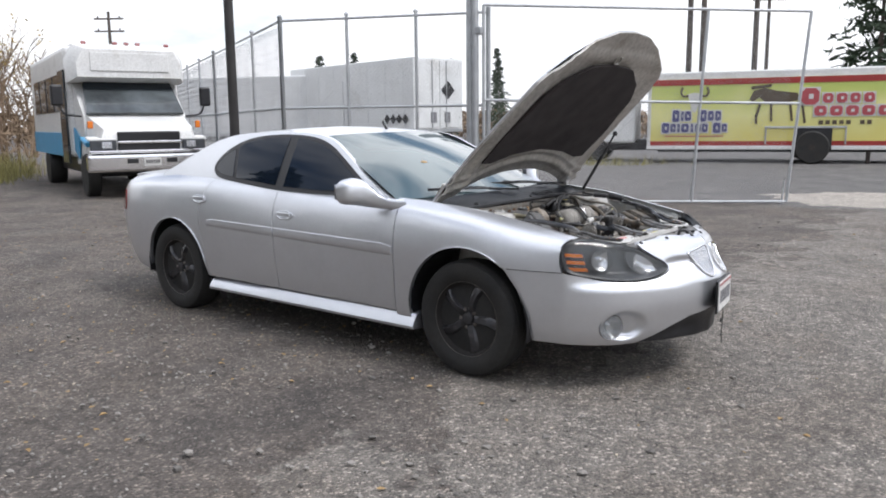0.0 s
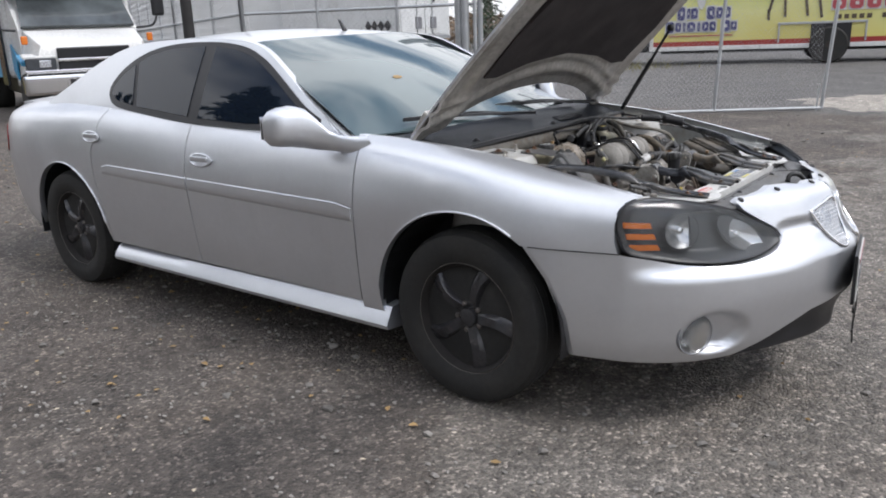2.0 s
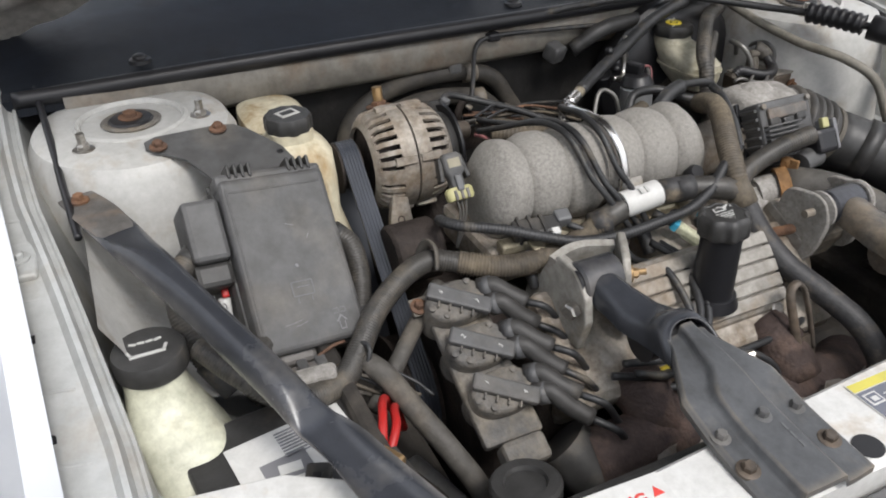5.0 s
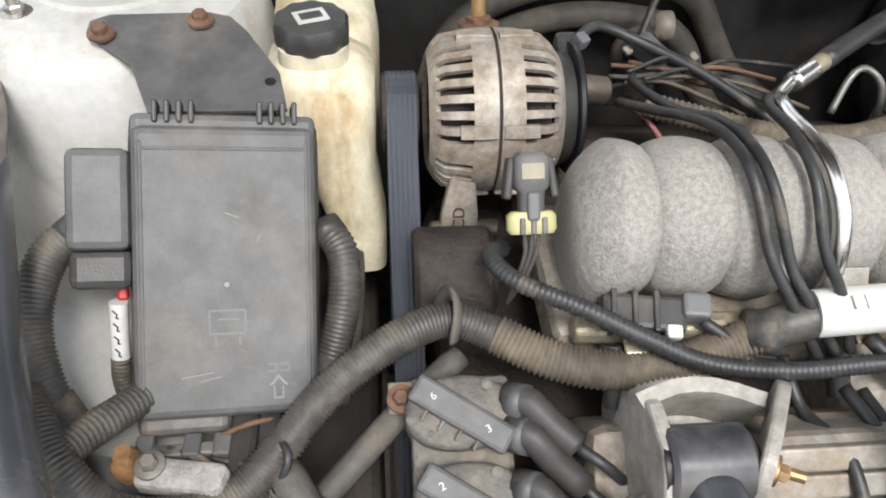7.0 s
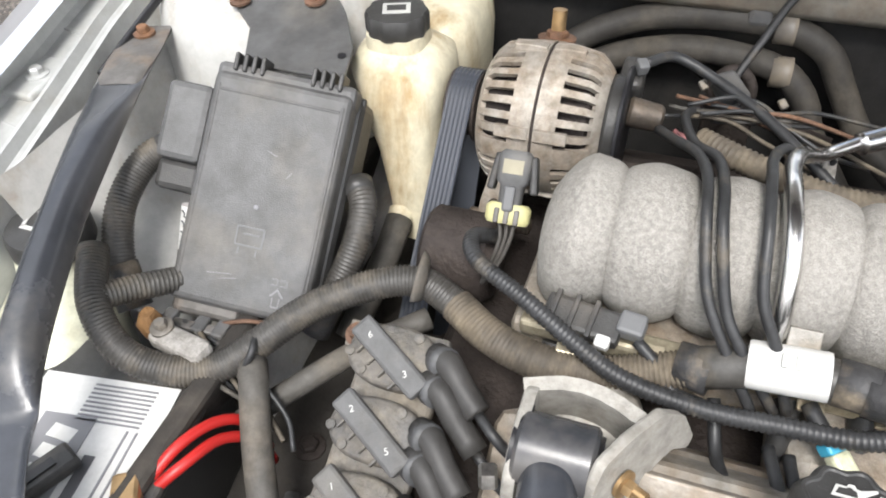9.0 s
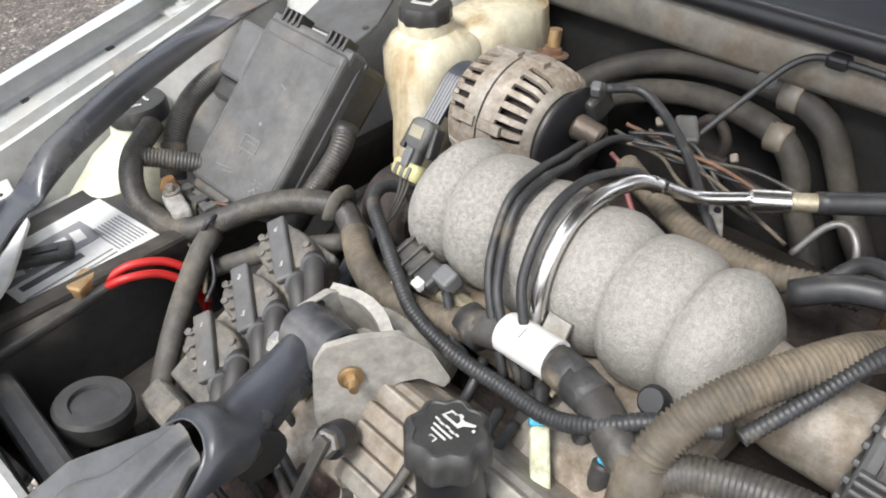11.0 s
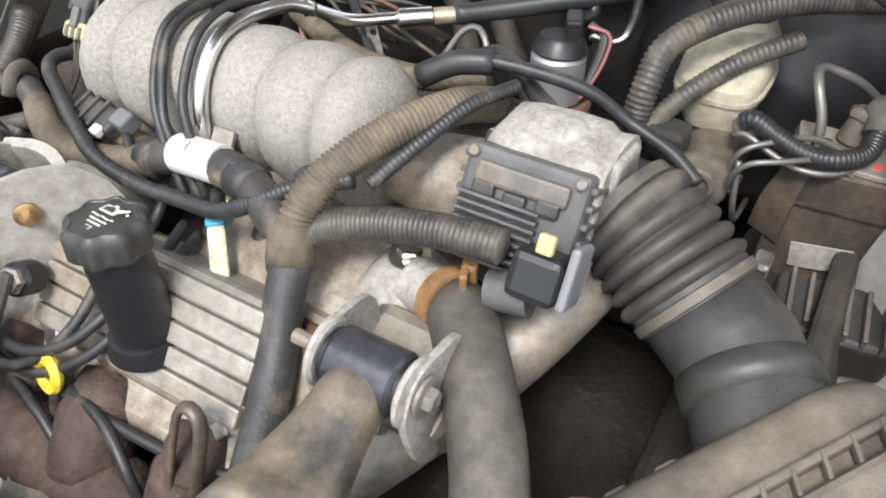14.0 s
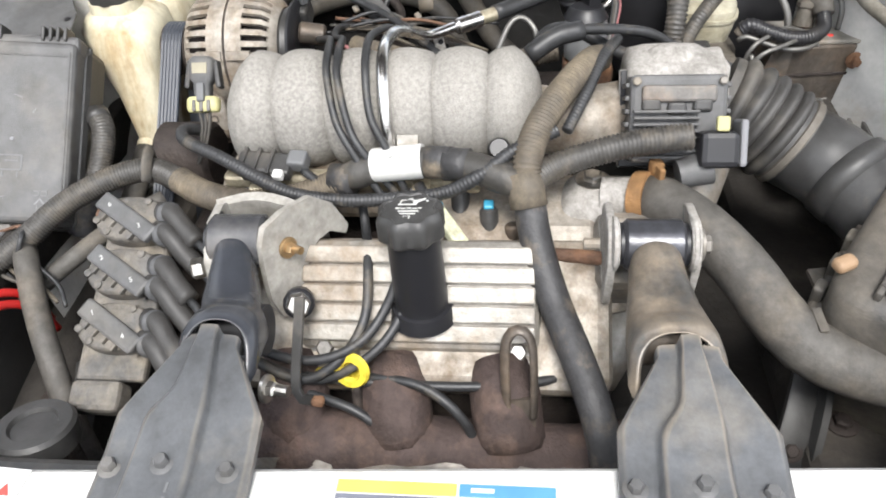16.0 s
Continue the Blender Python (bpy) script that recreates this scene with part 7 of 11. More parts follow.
def coil_pack():
    pack = thing("coil_pack", (0.44, -0.30, 0.68), "three grey ignition coils with white numbers and rubber boots", "ignition coil")
    numbers = (("6", "3"), ("2", "5"), ("1", "4"))
    part("base_plate", box((0.19, 0.070, 0.014), pose(0.442, -0.304, 0.742, 0, 28, 0), 0.004), COIL, pack)
    for k, c in enumerate((V((0.391, -0.306, 0.792)), V((0.441, -0.303, 0.764)), V((0.491, -0.300, 0.737)))):
        m = Matrix.Translation(c) @ pose(0, 0, 0, 0, 28, 0)
        coil = part("coil", loft([[m @ p for p in rounded(0, 0, 0.050, 0.074, z, 28, 2.3)] for z in (-0.045, 0.002)] + [[m @ p for p in rounded(0, 0, 0.048, 0.072, 0.006, 28, 2.3)], [m @ p for p in rounded(0, 0, 0.042, 0.064, 0.009, 28, 2.3)]]), COIL, pack, "dusty grey ignition coil")
        part("bar", box((0.020, 0.074, 0.010), m @ pose(0.002, 0, 0.012, 0, 0, -33), 0.003), GREY_PL, coil)
        for q in range(4):
            part("fin", box((0.012, 0.0022, 0.006), m @ pose(0, 0, 0.011, 0, 0, -33) @ pose(0.013, -0.020 + 0.013 * q, 0), 0.001), COIL, coil)
        for q, digit in enumerate(numbers[k]):
            t = bpy.data.curves.new("digit", "FONT")
            t.body, t.size, t.align_x, t.align_y, t.extrude = digit, 0.0075, "CENTER", "CENTER", 0.0003
            ob = new("digit_source", t)
            me = bpy.data.meshes.new_from_object(ob.evaluated_get(bpy.context.evaluated_depsgraph_get()))
            bpy.data.objects.remove(ob)
            bm = bmesh.new()
            bm.from_mesh(me)
            bmesh.ops.transform(bm, matrix=m @ pose(0.002, 0, 0.0172, 0, 0, -33) @ pose(0, -0.022 + 0.042 * q, 0, 0, 0, 150), verts=bm.verts)
            part("number", bm, WHITE_INK, coil)
        for x, y in ((-0.017, 0.018), (-0.006, 0.032), (0.016, -0.020), (0.004, -0.033)):
            part("pin", spin([(0.004, 0), (0.004, 0.003), (0.002, 0.004)], m @ pose(x, y, 0.008), 10), COIL, coil)
        for q in range(2):
            s = m @ V((-0.006 + 0.022 * q, 0.036, 0.002))
            e = s + V((0.030 + 0.004 * k, 0.040 + 0.004 * q, -0.012 - 0.010 * q))
            boot = part("boot", tube([s - (e - s) * 0.1, s + V((0.006, 0.010, 0.006)), s.lerp(e, 0.55) + V((0, 0, 0.004)), e], 0.0105, seg=12), RUBBER, coil, "grey rubber boot")
            part("boot_ring", tube([s, s + V((0.006, 0.008, 0.005))], 0.0130, seg=12), HOSE_G, boot)
            end = e + V((0.012, 0.045, -0.045))
            part("lead", tube([e, e + (e - s) * 0.5, end, end + V((0.0, 0.03, -0.05))], 0.0042, seg=8), WIRE, boot)
    part("tab", box((0.022, 0.018, 0.004), pose(0.372, -0.345, 0.785, 0, 28, 0), 0.001), COIL, pack)
    bolt("tab_bolt", (0.374, -0.345, 0.787), (0.4, 0, 0.9), 0.006, pack, RUST)
    part("connector", box((0.03, 0.050, 0.030), pose(0.548, -0.305, 0.700, 0, 28, 0), 0.006), COIL, pack)


def torque_mount(side):
    """A rubber-bushed torque strut: the cast bracket on the engine, the eye, the arm and the stamped foot on the beam."""
    right = side < 0
    y = -0.165 if right else 0.208
    yf = -0.145 if right else 0.212
    t = thing("torque_strut", (0.60, y, 0.79), "black stamped engine torque strut with rubber eye" if right else "rust-tinted engine torque strut with bolted eye", "engine mount", "torque struts")
    c = V((0.455, y, 0.820))
    steel = BRACE if right else STRUT_STEEL
    part("eye", rod(c - V((0, 0.026, 0)), c + V((0, 0.026, 0)), 0.0245 if right else 0.0225, bevel=0.003, seg=28), BRACE if right else EYE_STEEL, t)
    for s in (-1, 1):
        part("bush", rod(c + V((0, s * 0.025, 0)), c + V((0, s * 0.029, 0)), 0.019, seg=24), BLACK_CLEAN, t)
    # Arm: a domed pressing that opens to an arched mouth over the foot.
    mid = (y + yf) / 2
    stations = [(0.458, y, 0.834, 0.022, 0.030), (0.478, y, 0.838, 0.022, 0.032), (0.500, (3 * y + yf) / 4, 0.832, 0.025, 0.028), (0.525, mid, 0.827, 0.030, 0.025), (0.545, yf, 0.829, 0.034, 0.027), (0.558, yf, 0.835, 0.036, 0.031),
                (0.568, yf, 0.837, 0.037, 0.033), (0.573, yf, 0.835, 0.035, 0.032), (0.576, yf, 0.835, 0.032, 0.031), (0.575, yf, 0.834, 0.029, 0.030), (0.556, yf, 0.829, 0.028, 0.029)]
    if right:
        stations = [(px, py, top + (0.004 if px > 0.55 else 0.0), half * 0.88, deep) for px, py, top, half, deep in stations]
    bm = bmesh.new()
    rows = []
    for px, py, top, half, deep in stations:
        row = []
        for k in range(21):
            a = math.pi * k / 20
            u, h = -math.cos(a), math.sin(a) ** 0.62
            lean = 0.036 * (1 - h) * max(0.0, (px - 0.53) / 0.04)
            p = V((px + lean, py + half * math.copysign(abs(u) ** 0.8, u), top - deep * (1 - h)))
            row.append(bm.verts.new(p + 0.0012 * V((0, noise.noise(p * 60), noise.noise(p * 45)))))
        rows.append(row)
    for a, b in zip(rows, rows[1:]):
        for k in range(20):
            bm.faces.new((a[k], a[k + 1], b[k + 1], b[k]))
    bmesh.ops.subdivide_edges(bm, edges=bm.edges[:], cuts=1, use_grid_fill=True, smooth=0.6)
    smooth(bm)
    facing(bm, (0.2, 0, 1))
    part("arm", bm, steel, t, "black domed arm with a flared mouth" if right else "worn brown-grey domed arm with a flared mouth")
    part("core", rod((0.545, yf - 0.024, 0.796), (0.545, yf + 0.024, 0.796), 0.022, seg=20), BLACK_CLEAN if right else HOOK_STEEL, t)
    # Foot: stamped plate with a raised channel that flares towards the beam.
    dy = -0.004 if right else 0.006
    def foot(x, v):
        z = knots(x, [0.585, 0.64, 0.70, 0.77], [0.830, 0.820, 0.806, 0.799])
        lo, hi = knots(x, [0.60, 0.632, 0.662, 0.70], [-0.36, -0.32, -0.56, -0.58]), knots(x, [0.60, 0.632, 0.662, 0.70], [0.40, 0.36, 0.34, 0.36])
        rise = min(1.0, max(0.0, (v - lo) / 0.10)) * min(1.0, max(0.0, (hi - v) / 0.10))
        rise = rise * rise * (3 - 2 * rise)
        half = min(0.024 + 0.56 * max(0.0, x - 0.594), 0.0555 + 0.02 * max(0.0, x - 0.65))
        return V((x, yf + dy + v * half, z + 0.0105 * rise - 0.004 * max(0.0, abs(v) - 0.93) / 0.07))
    out = [(0.584, -0.8), (0.586, -1)] + [(0.60 + 0.168 * k / 10, -1) for k in range(10)] + [(0.762, -1), (0.770, -0.92), (0.772, -0.5), (0.772, 0.0), (0.772, 0.5), (0.770, 0.92), (0.762, 1)] + [(0.768 - 0.168 * k / 10, 1) for k in range(1, 11)] + [(0.586, 1), (0.584, 0.8), (0.582, 0)]
    ft = part("foot", panel(out, foot, 0.006, 0.034, (0, 0, -0.007)), FOOT, t, "dark grey stamped foot with a raised worn channel")
    for x, v in ((0.692, -0.82), (0.694, -0.06), (0.692, 0.72)):
        bolt("foot_rivet", foot(x, v) - V((0, 0, 0.002)), (0.1, 0, 1), 0.0054, ft, GREY_PL)
    if right:
        for x, v in ((0.732, 0.72), (0.728, -0.84)):
            bolt("foot_bolt", foot(x, v) - V((0, 0, 0.001)), (0.1, 0, 1), 0.0062, ft, HOOK_STEEL)
    for k in range(3):
        part("stamped_mark", box((0.007, 0.0022, 0.0012), pose(foot(0.712, 0).x + 0.010 * k, foot(0.712, 0.1).y, foot(0.712 + 0.010 * k, 0.1).z, 0, 8, 0), 0), GREY_MARK, ft)
    if right:
        back = [(0.486, 0.790), (0.481, 0.818), (0.470, 0.834), (0.454, 0.843), (0.424, 0.843), (0.404, 0.828), (0.388, 0.800), (0.384, 0.750), (0.474, 0.745)]
        m = Matrix.Translation((0.44, -0.186, 0.80)) @ pose(0, 0, 0, 90, 0, 0)
        cheek = part("bracket_cheek", plate([(px - 0.44, pz - 0.803) for px, pz in back], 0.009, m, 0.003), PALE_CAST, t, "pale cast bracket plate with a bolt hole")
        part("hole", spin([(0.0058, 0.0), (0.0058, 0.0006)], m @ pose(-0.002, 0.034, 0.0) @ pose(0, 0, -0.0008), 14), BLACK_CLEAN, cheek)
        part("bracket_web", loft([[Matrix.Translation((0.388, -0.152, 0.768)) @ pose(0, 0, 0, 0, 25, 0) @ p for p in rounded(0, 0, w, d, z, 28, 3.0)] for w, d, z in ((0.080, 0.08, -0.04), (0.075, 0.076, 0.0), (0.060, 0.066, 0.022), (0.036, 0.044, 0.030))]), PALE_CAST, t, "lumpy pale casting behind the eye")
        front = [(0.026, 0.016), (0.016, 0.031), (-0.010, 0.034), (-0.044, 0.029), (-0.066, 0.008), (-0.080, -0.026), (-0.074, -0.034), (-0.055, -0.018), (-0.036, -0.018), (-0.019, -0.032), (-0.006, -0.056), (0.010, -0.070), (0.026, -0.066), (0.033, -0.040), (0.030, -0.010)]
        wm = Matrix.Translation((0.459, -0.122, 0.816)) @ pose(0, 0, 0, 0, 0, -30) @ pose(0, 0, 0, 96, 0, 0)
        part("bracket_wing", plate(front, 0.009, wm, 0.003), PALE_CAST, t, "broad pale cast plate with an arched lower edge")
        part("bracket_back", ribbon([(0.408, -0.192, 0.806), (0.402, -0.168, 0.812), (0.404, -0.142, 0.812), (0.414, -0.118, 0.808)], [0.012] * 4, [0.060, 0.050, 0.048, 0.056], across=(0.25, 0, 1)), PALE_CAST, t, "pale cast wall joining the bracket plates")
        bolt("through_bolt", wm @ V((0.0, 0.0, 0.0)) + V((0.001, 0.002, 0)), (0.5, 0.87, 0.1), 0.0060, t, BRASS, "brass-coloured bolt")
        part("bolt_end", rod((0.461, -0.117, 0.817), (0.468, -0.105, 0.819), 0.0038, seg=10), BRASS, t)
        part("bolt_head", rod((0.470, -0.200, 0.800), (0.474, -0.212, 0.800), 0.0100, bevel=0.002, seg=6), STEEL, t)
        part("lower_boss", rod((0.478, -0.114, 0.766), (0.497, -0.108, 0.780), 0.0145, bevel=0.003), BLACK_CLEAN, t)
        part("lower_bolt", rod((0.494, -0.109, 0.778), (0.503, -0.106, 0.784), 0.0115, bevel=0.002, seg=6), STEEL, t)
        part("strap", ribbon([(0.500, -0.104, 0.792), (0.520, -0.106, 0.765), (0.540, -0.108, 0.738), (0.556, -0.106, 0.722), (0.560, -0.090, 0.722)], [0.009] * 5, [0.005] * 5, across=(1, 0, 0.5)), BLACK_PL, t, "thin dark steel strap")
        part("strap_tip", box((0.010, 0.012, 0.008), pose(0.561, -0.086, 0.722), 0.003), RUST, t)
        bolt("strut_bolt", (0.612, -0.103, 0.800), (0.2, 1, 0.1), 0.0068, t)
        part("strut_bolt_end", rod((0.612, -0.100, 0.800), (0.616, -0.084, 0.802), 0.0046, seg=10), STEEL, t)
    else:
        for s in (-1, 1):
            part("flange", spin([(0.022, 0), (0.0245, 0.002), (0.0245, 0.005), (0.019, 0.007)], along(c + V((0, s * 0.030, 0)), c + V((0, s * 0.05, 0))), 24), CRUST, t)
            part("bracket_cheek", plate(eased([(-0.05, -0.07), (0.004, -0.07), (0.024, -0.014), (0.020, 0.012), (0.006, 0.024), (-0.015, 0.022), (-0.05, 0.006)], 4), 0.007, Matrix.Translation((0.450, y + s * 0.036 + 0.003, 0.815)) @ pose(0, 0, 0, 90, 0, 0), 0.002), CRUST, t)
        bolt("through_bolt", c + V((0, 0.041, 0)), (0, 1, 0), 0.0085, t, MOUNT)
        part("bolt_end", rod(c - V((0, 0.046, 0)), c - V((0, 0.060, 0)), 0.0055, seg=10), MOUNT, t)
        part("bracket_web", box((0.08, 0.09, 0.06), pose(0.405, y, 0.76, 0, 25, 0), 0.012), MOUNT, t)


def engine_block():
    eng = thing("engine", (0.28, -0.05, 0.33), "dirty engine block with ribbed pale valve cover", "engine")
    part("block", box((0.42, 0.50, 0.36), pose(0.26, -0.06, 0.53), 0.03, 3), RUST_DARK, eng)
    part("transmission", box((0.40, 0.34, 0.30), pose(0.30, 0.33, 0.44), 0.05, 3), GEARBOX_BLACK, eng, "near-black gearbox housing")
    part("rear_head", box((0.14, 0.40, 0.16), pose(0.08, -0.03, 0.70, 0, -30, 0), 0.03, 3), RUST_DARK, eng)
    part("front_head", box((0.15, 0.40, 0.10), pose(0.432, -0.02, 0.700, 0, 38, 0), 0.015), ALLOY_D, eng)
    m = Matrix.Translation((0.455, -0.004, 0.752)) @ pose(0, 0, 0, 0, 50, 0)
    cover = part("valve_cover", box((0.108, 0.232, 0.050), m @ pose(0, 0, -0.014), 0.012, 3), COVER_ALLOY, eng, "pale ribbed valve cover with oil stains")
    for k in range(5):
        part("rib", box((0.0165, 0.222, 0.010), m @ pose(-0.040 + 0.0185 * k, 0.0, 0.0125), 0.002), COVER_ALLOY, cover)
    part("gasket_rail", box((0.014, 0.25, 0.012), m @ pose(0.056, 0, -0.03), 0.003), RUST_DARK, cover)
    for y in (-0.09, 0.095):
        bolt("cover_bolt", m @ V((0.050, y, 0.004)), m.to_3x3() @ V((0, 0, 1)), 0.009, cover)
    neck = part("oil_neck", rod((0.468, 0.001, 0.742), (0.469, -0.001, 0.850), 0.0255, 0.0235, bevel=0.002, seg=32), BLACK_CLEAN, eng, "black oil filler neck")
    part("collar", rod((0.469, 0.001, 0.744), (0.469, 0.001, 0.758), 0.0330, 0.0285, seg=32), BLACK_CLEAN, neck)
    cap = part("oil_cap", spin([(0.0285, 0), (0.0308, 0.003), (0.0308, 0.019), (0.0292, 0.0235), (0.0265, 0.0262), (0.0245, 0.0265), (0.0235, 0.0255), (0.001, 0.0255)], along((0.4695, -0.001, 0.842), (0.4675, -0.002, 0.868)), 60, None, 8, 0.0035), BLACK_PL, eng, "black oil cap with white oil can symbol")
    m2 = Matrix.Translation((0.4676, -0.002, 0.8682)) @ pose(0, 0, 0, 0, -4, 86)
    can = [(-0.0105, 0.004), (-0.0085, 0.0115), (-0.003, 0.0115), (-0.002, 0.0135), (0.001, 0.0135), (0.002, 0.0115), (0.0045, 0.0110), (0.0125, 0.0140), (0.0130, 0.0125), (0.0065, 0.0075), (0.0055, 0.004)]
    part("oil_can_symbol", plate(can, 0.0004, m2, 0), WHITE_INK, cap)
    part("oil_can_inside", plate([(x * 0.70 - 0.001, 0.0080 + (y - 0.0080) * 0.55) for x, y in can if x < 0.006], 0.0004, m2 @ pose(0, 0, 0.0003), 0), BLACK_PL, cap)
    part("oil_drop", spin([(0.0012, 0), (0.0012, 0.0005)], m2 @ pose(0.0145, 0.0095, 0), 8), WHITE_INK, cap)
    for w, x, y in ((0.004, -0.010, 0.000), (0.004, -0.005, -0.0006), (0.004, 0.000, 0.000), (0.004, 0.005, -0.0006), (0.003, 0.0095, 0.000), (0.018, 0.0, -0.0042), (0.014, 0.0, -0.0078)):
        part("print_bar", box((w, 0.0014, 0.0005), m2 @ pose(x, y, 0), 0), WHITE_INK, cap)
    part("print_box", box((0.006, 0.005, 0.0005), m2 @ pose(0, -0.0135, 0), 0), WHITE_INK, cap)
    part("print_box_inside", box((0.004, 0.003, 0.0005), m2 @ pose(0, -0.0135, 0.0003), 0), BLACK_PL, cap)
    dip = part("dipstick", spin([(0.016, -0.004), (0.018, 0), (0.016, 0.004), (0.010, 0.004), (0.008, 0), (0.010, -0.004)], Matrix.Translation((0.524, -0.062, 0.722)) @ pose(0, 0, 0, 70, 0, 80), 24), YELLOW, eng, "yellow dipstick ring")
    part("dip_shaft", tube([(0.524, -0.074, 0.716), (0.520, -0.086, 0.712), (0.510, -0.10, 0.700)], 0.006, seg=8), YELLOW, dip)
    part("dip_tube", tube([(0.527, -0.060, 0.705), (0.535, -0.058, 0.670), (0.520, -0.050, 0.60), (0.46, -0.04, 0.52)], 0.005, seg=8), RUST_DARK, dip)
    part("lifting_hook", tube([(0.546, 0.082, 0.690), (0.530, 0.080, 0.728), (0.516, 0.081, 0.758), (0.512, 0.092, 0.768), (0.516, 0.103, 0.758), (0.530, 0.106, 0.728), (0.546, 0.106, 0.690)], 0.0056, seg=10, flat=0.6), HOOK_STEEL, eng, "brown steel lifting hook")
    part("hook_foot", ribbon([(0.538, 0.094, 0.706), (0.550, 0.095, 0.675), (0.552, 0.096, 0.640)], [0.030, 0.026, 0.022], [0.006] * 3, across=(1, 0, 0.4)), HOOK_STEEL, eng)
    # Exhaust manifold with its crumpled shield.
    ex = part("exhaust_manifold", tube([(0.548, -0.22, 0.640), (0.552, -0.10, 0.640), (0.553, 0.02, 0.632), (0.548, 0.14, 0.620), (0.52, 0.22, 0.60)], 0.040, seg=16), EXHAUST, eng, "red-brown rusty exhaust manifold")
    for y in (-0.13, -0.03, 0.075):
        part("runner", tube([(0.490, y, 0.690), (0.520, y + 0.005, 0.682), (0.548, y + 0.01, 0.650)], 0.034, seg=14), EXHAUST, ex)
    bm = bmesh.new()
    grid = []
    for i in range(22):
        row = []
        for j in range(8):
            yy, q = -0.16 + 0.32 * i / 21, j / 7
            p = V((0.585 + 0.030 * q, yy, 0.664 - 0.036 * q))
            row.append(bm.verts.new(p + 0.012 * V((noise.noise(p * 26), noise.noise(p * 30 + V((3, 1, 2))), noise.noise(p * 24 + V((9, 9, 9)))))))
        grid.append(row)
    for a, b in zip(grid, grid[1:]):
        for j in range(7):
            bm.faces.new((a[j], a[j + 1], b[j + 1], b[j]))
    smooth(bm)
    sharpen(bm, 18)
    shield = part("heat_shield", bm, FOIL, ex, "crumpled silver heat shield")
    part("oil_filter", rod((0.52, -0.24, 0.66), (0.56, -0.21, 0.62), 0.035, seg=20), BLACK_PL, eng)
    # Thermostat housing, crossover pipe and their hoses.
    th = part("thermostat_housing", loft([rounded(0.345, 0.160, 0.075, 0.085, 0.750), rounded(0.345, 0.162, 0.070, 0.075, 0.775), rounded(0.342, 0.164, 0.060, 0.062, 0.792), rounded(0.338, 0.163, 0.034, 0.034, 0.806)]), CRUST, eng, "pale corroded thermostat housing")
    bolt("stud", (0.338, 0.163, 0.806), (0, 0, 1), 0.010, th)
    part("outlet", rod((0.348, 0.175, 0.790), (0.357, 0.218, 0.798), 0.023, 0.021, seg=20), CRUST, th)
    part("crossover", tube([(0.270, 0.285, 0.790), (0.310, 0.265, 0.760), (0.360, 0.235, 0.725), (0.420, 0.195, 0.690), (0.470, 0.160, 0.665)], 0.030, seg=18), COVER_ALLOY, eng, "bright aluminium crossover pipe")
    part("intake_web", box((0.10, 0.20, 0.09), pose(0.345, 0.08, 0.745, 0, 12, 0), 0.02), ALLOY_D, eng)
    part("red_tube", tube([(0.395, 0.06, 0.765), (0.410, 0.10, 0.770), (0.420, 0.150, 0.775), (0.430, 0.176, 0.780)], 0.007, seg=10), RUST, eng)
    part("plug_base", rod((0.385, 0.084, 0.786), (0.390, 0.086, 0.765), 0.0085, bevel=0.002), HOOK_STEEL, eng)
    part("fallen_bracket", box((0.10, 0.07, 0.004), pose(0.40, 0.155, 0.742, 10, 30, 10), 0.001), ALLOY_D, eng)


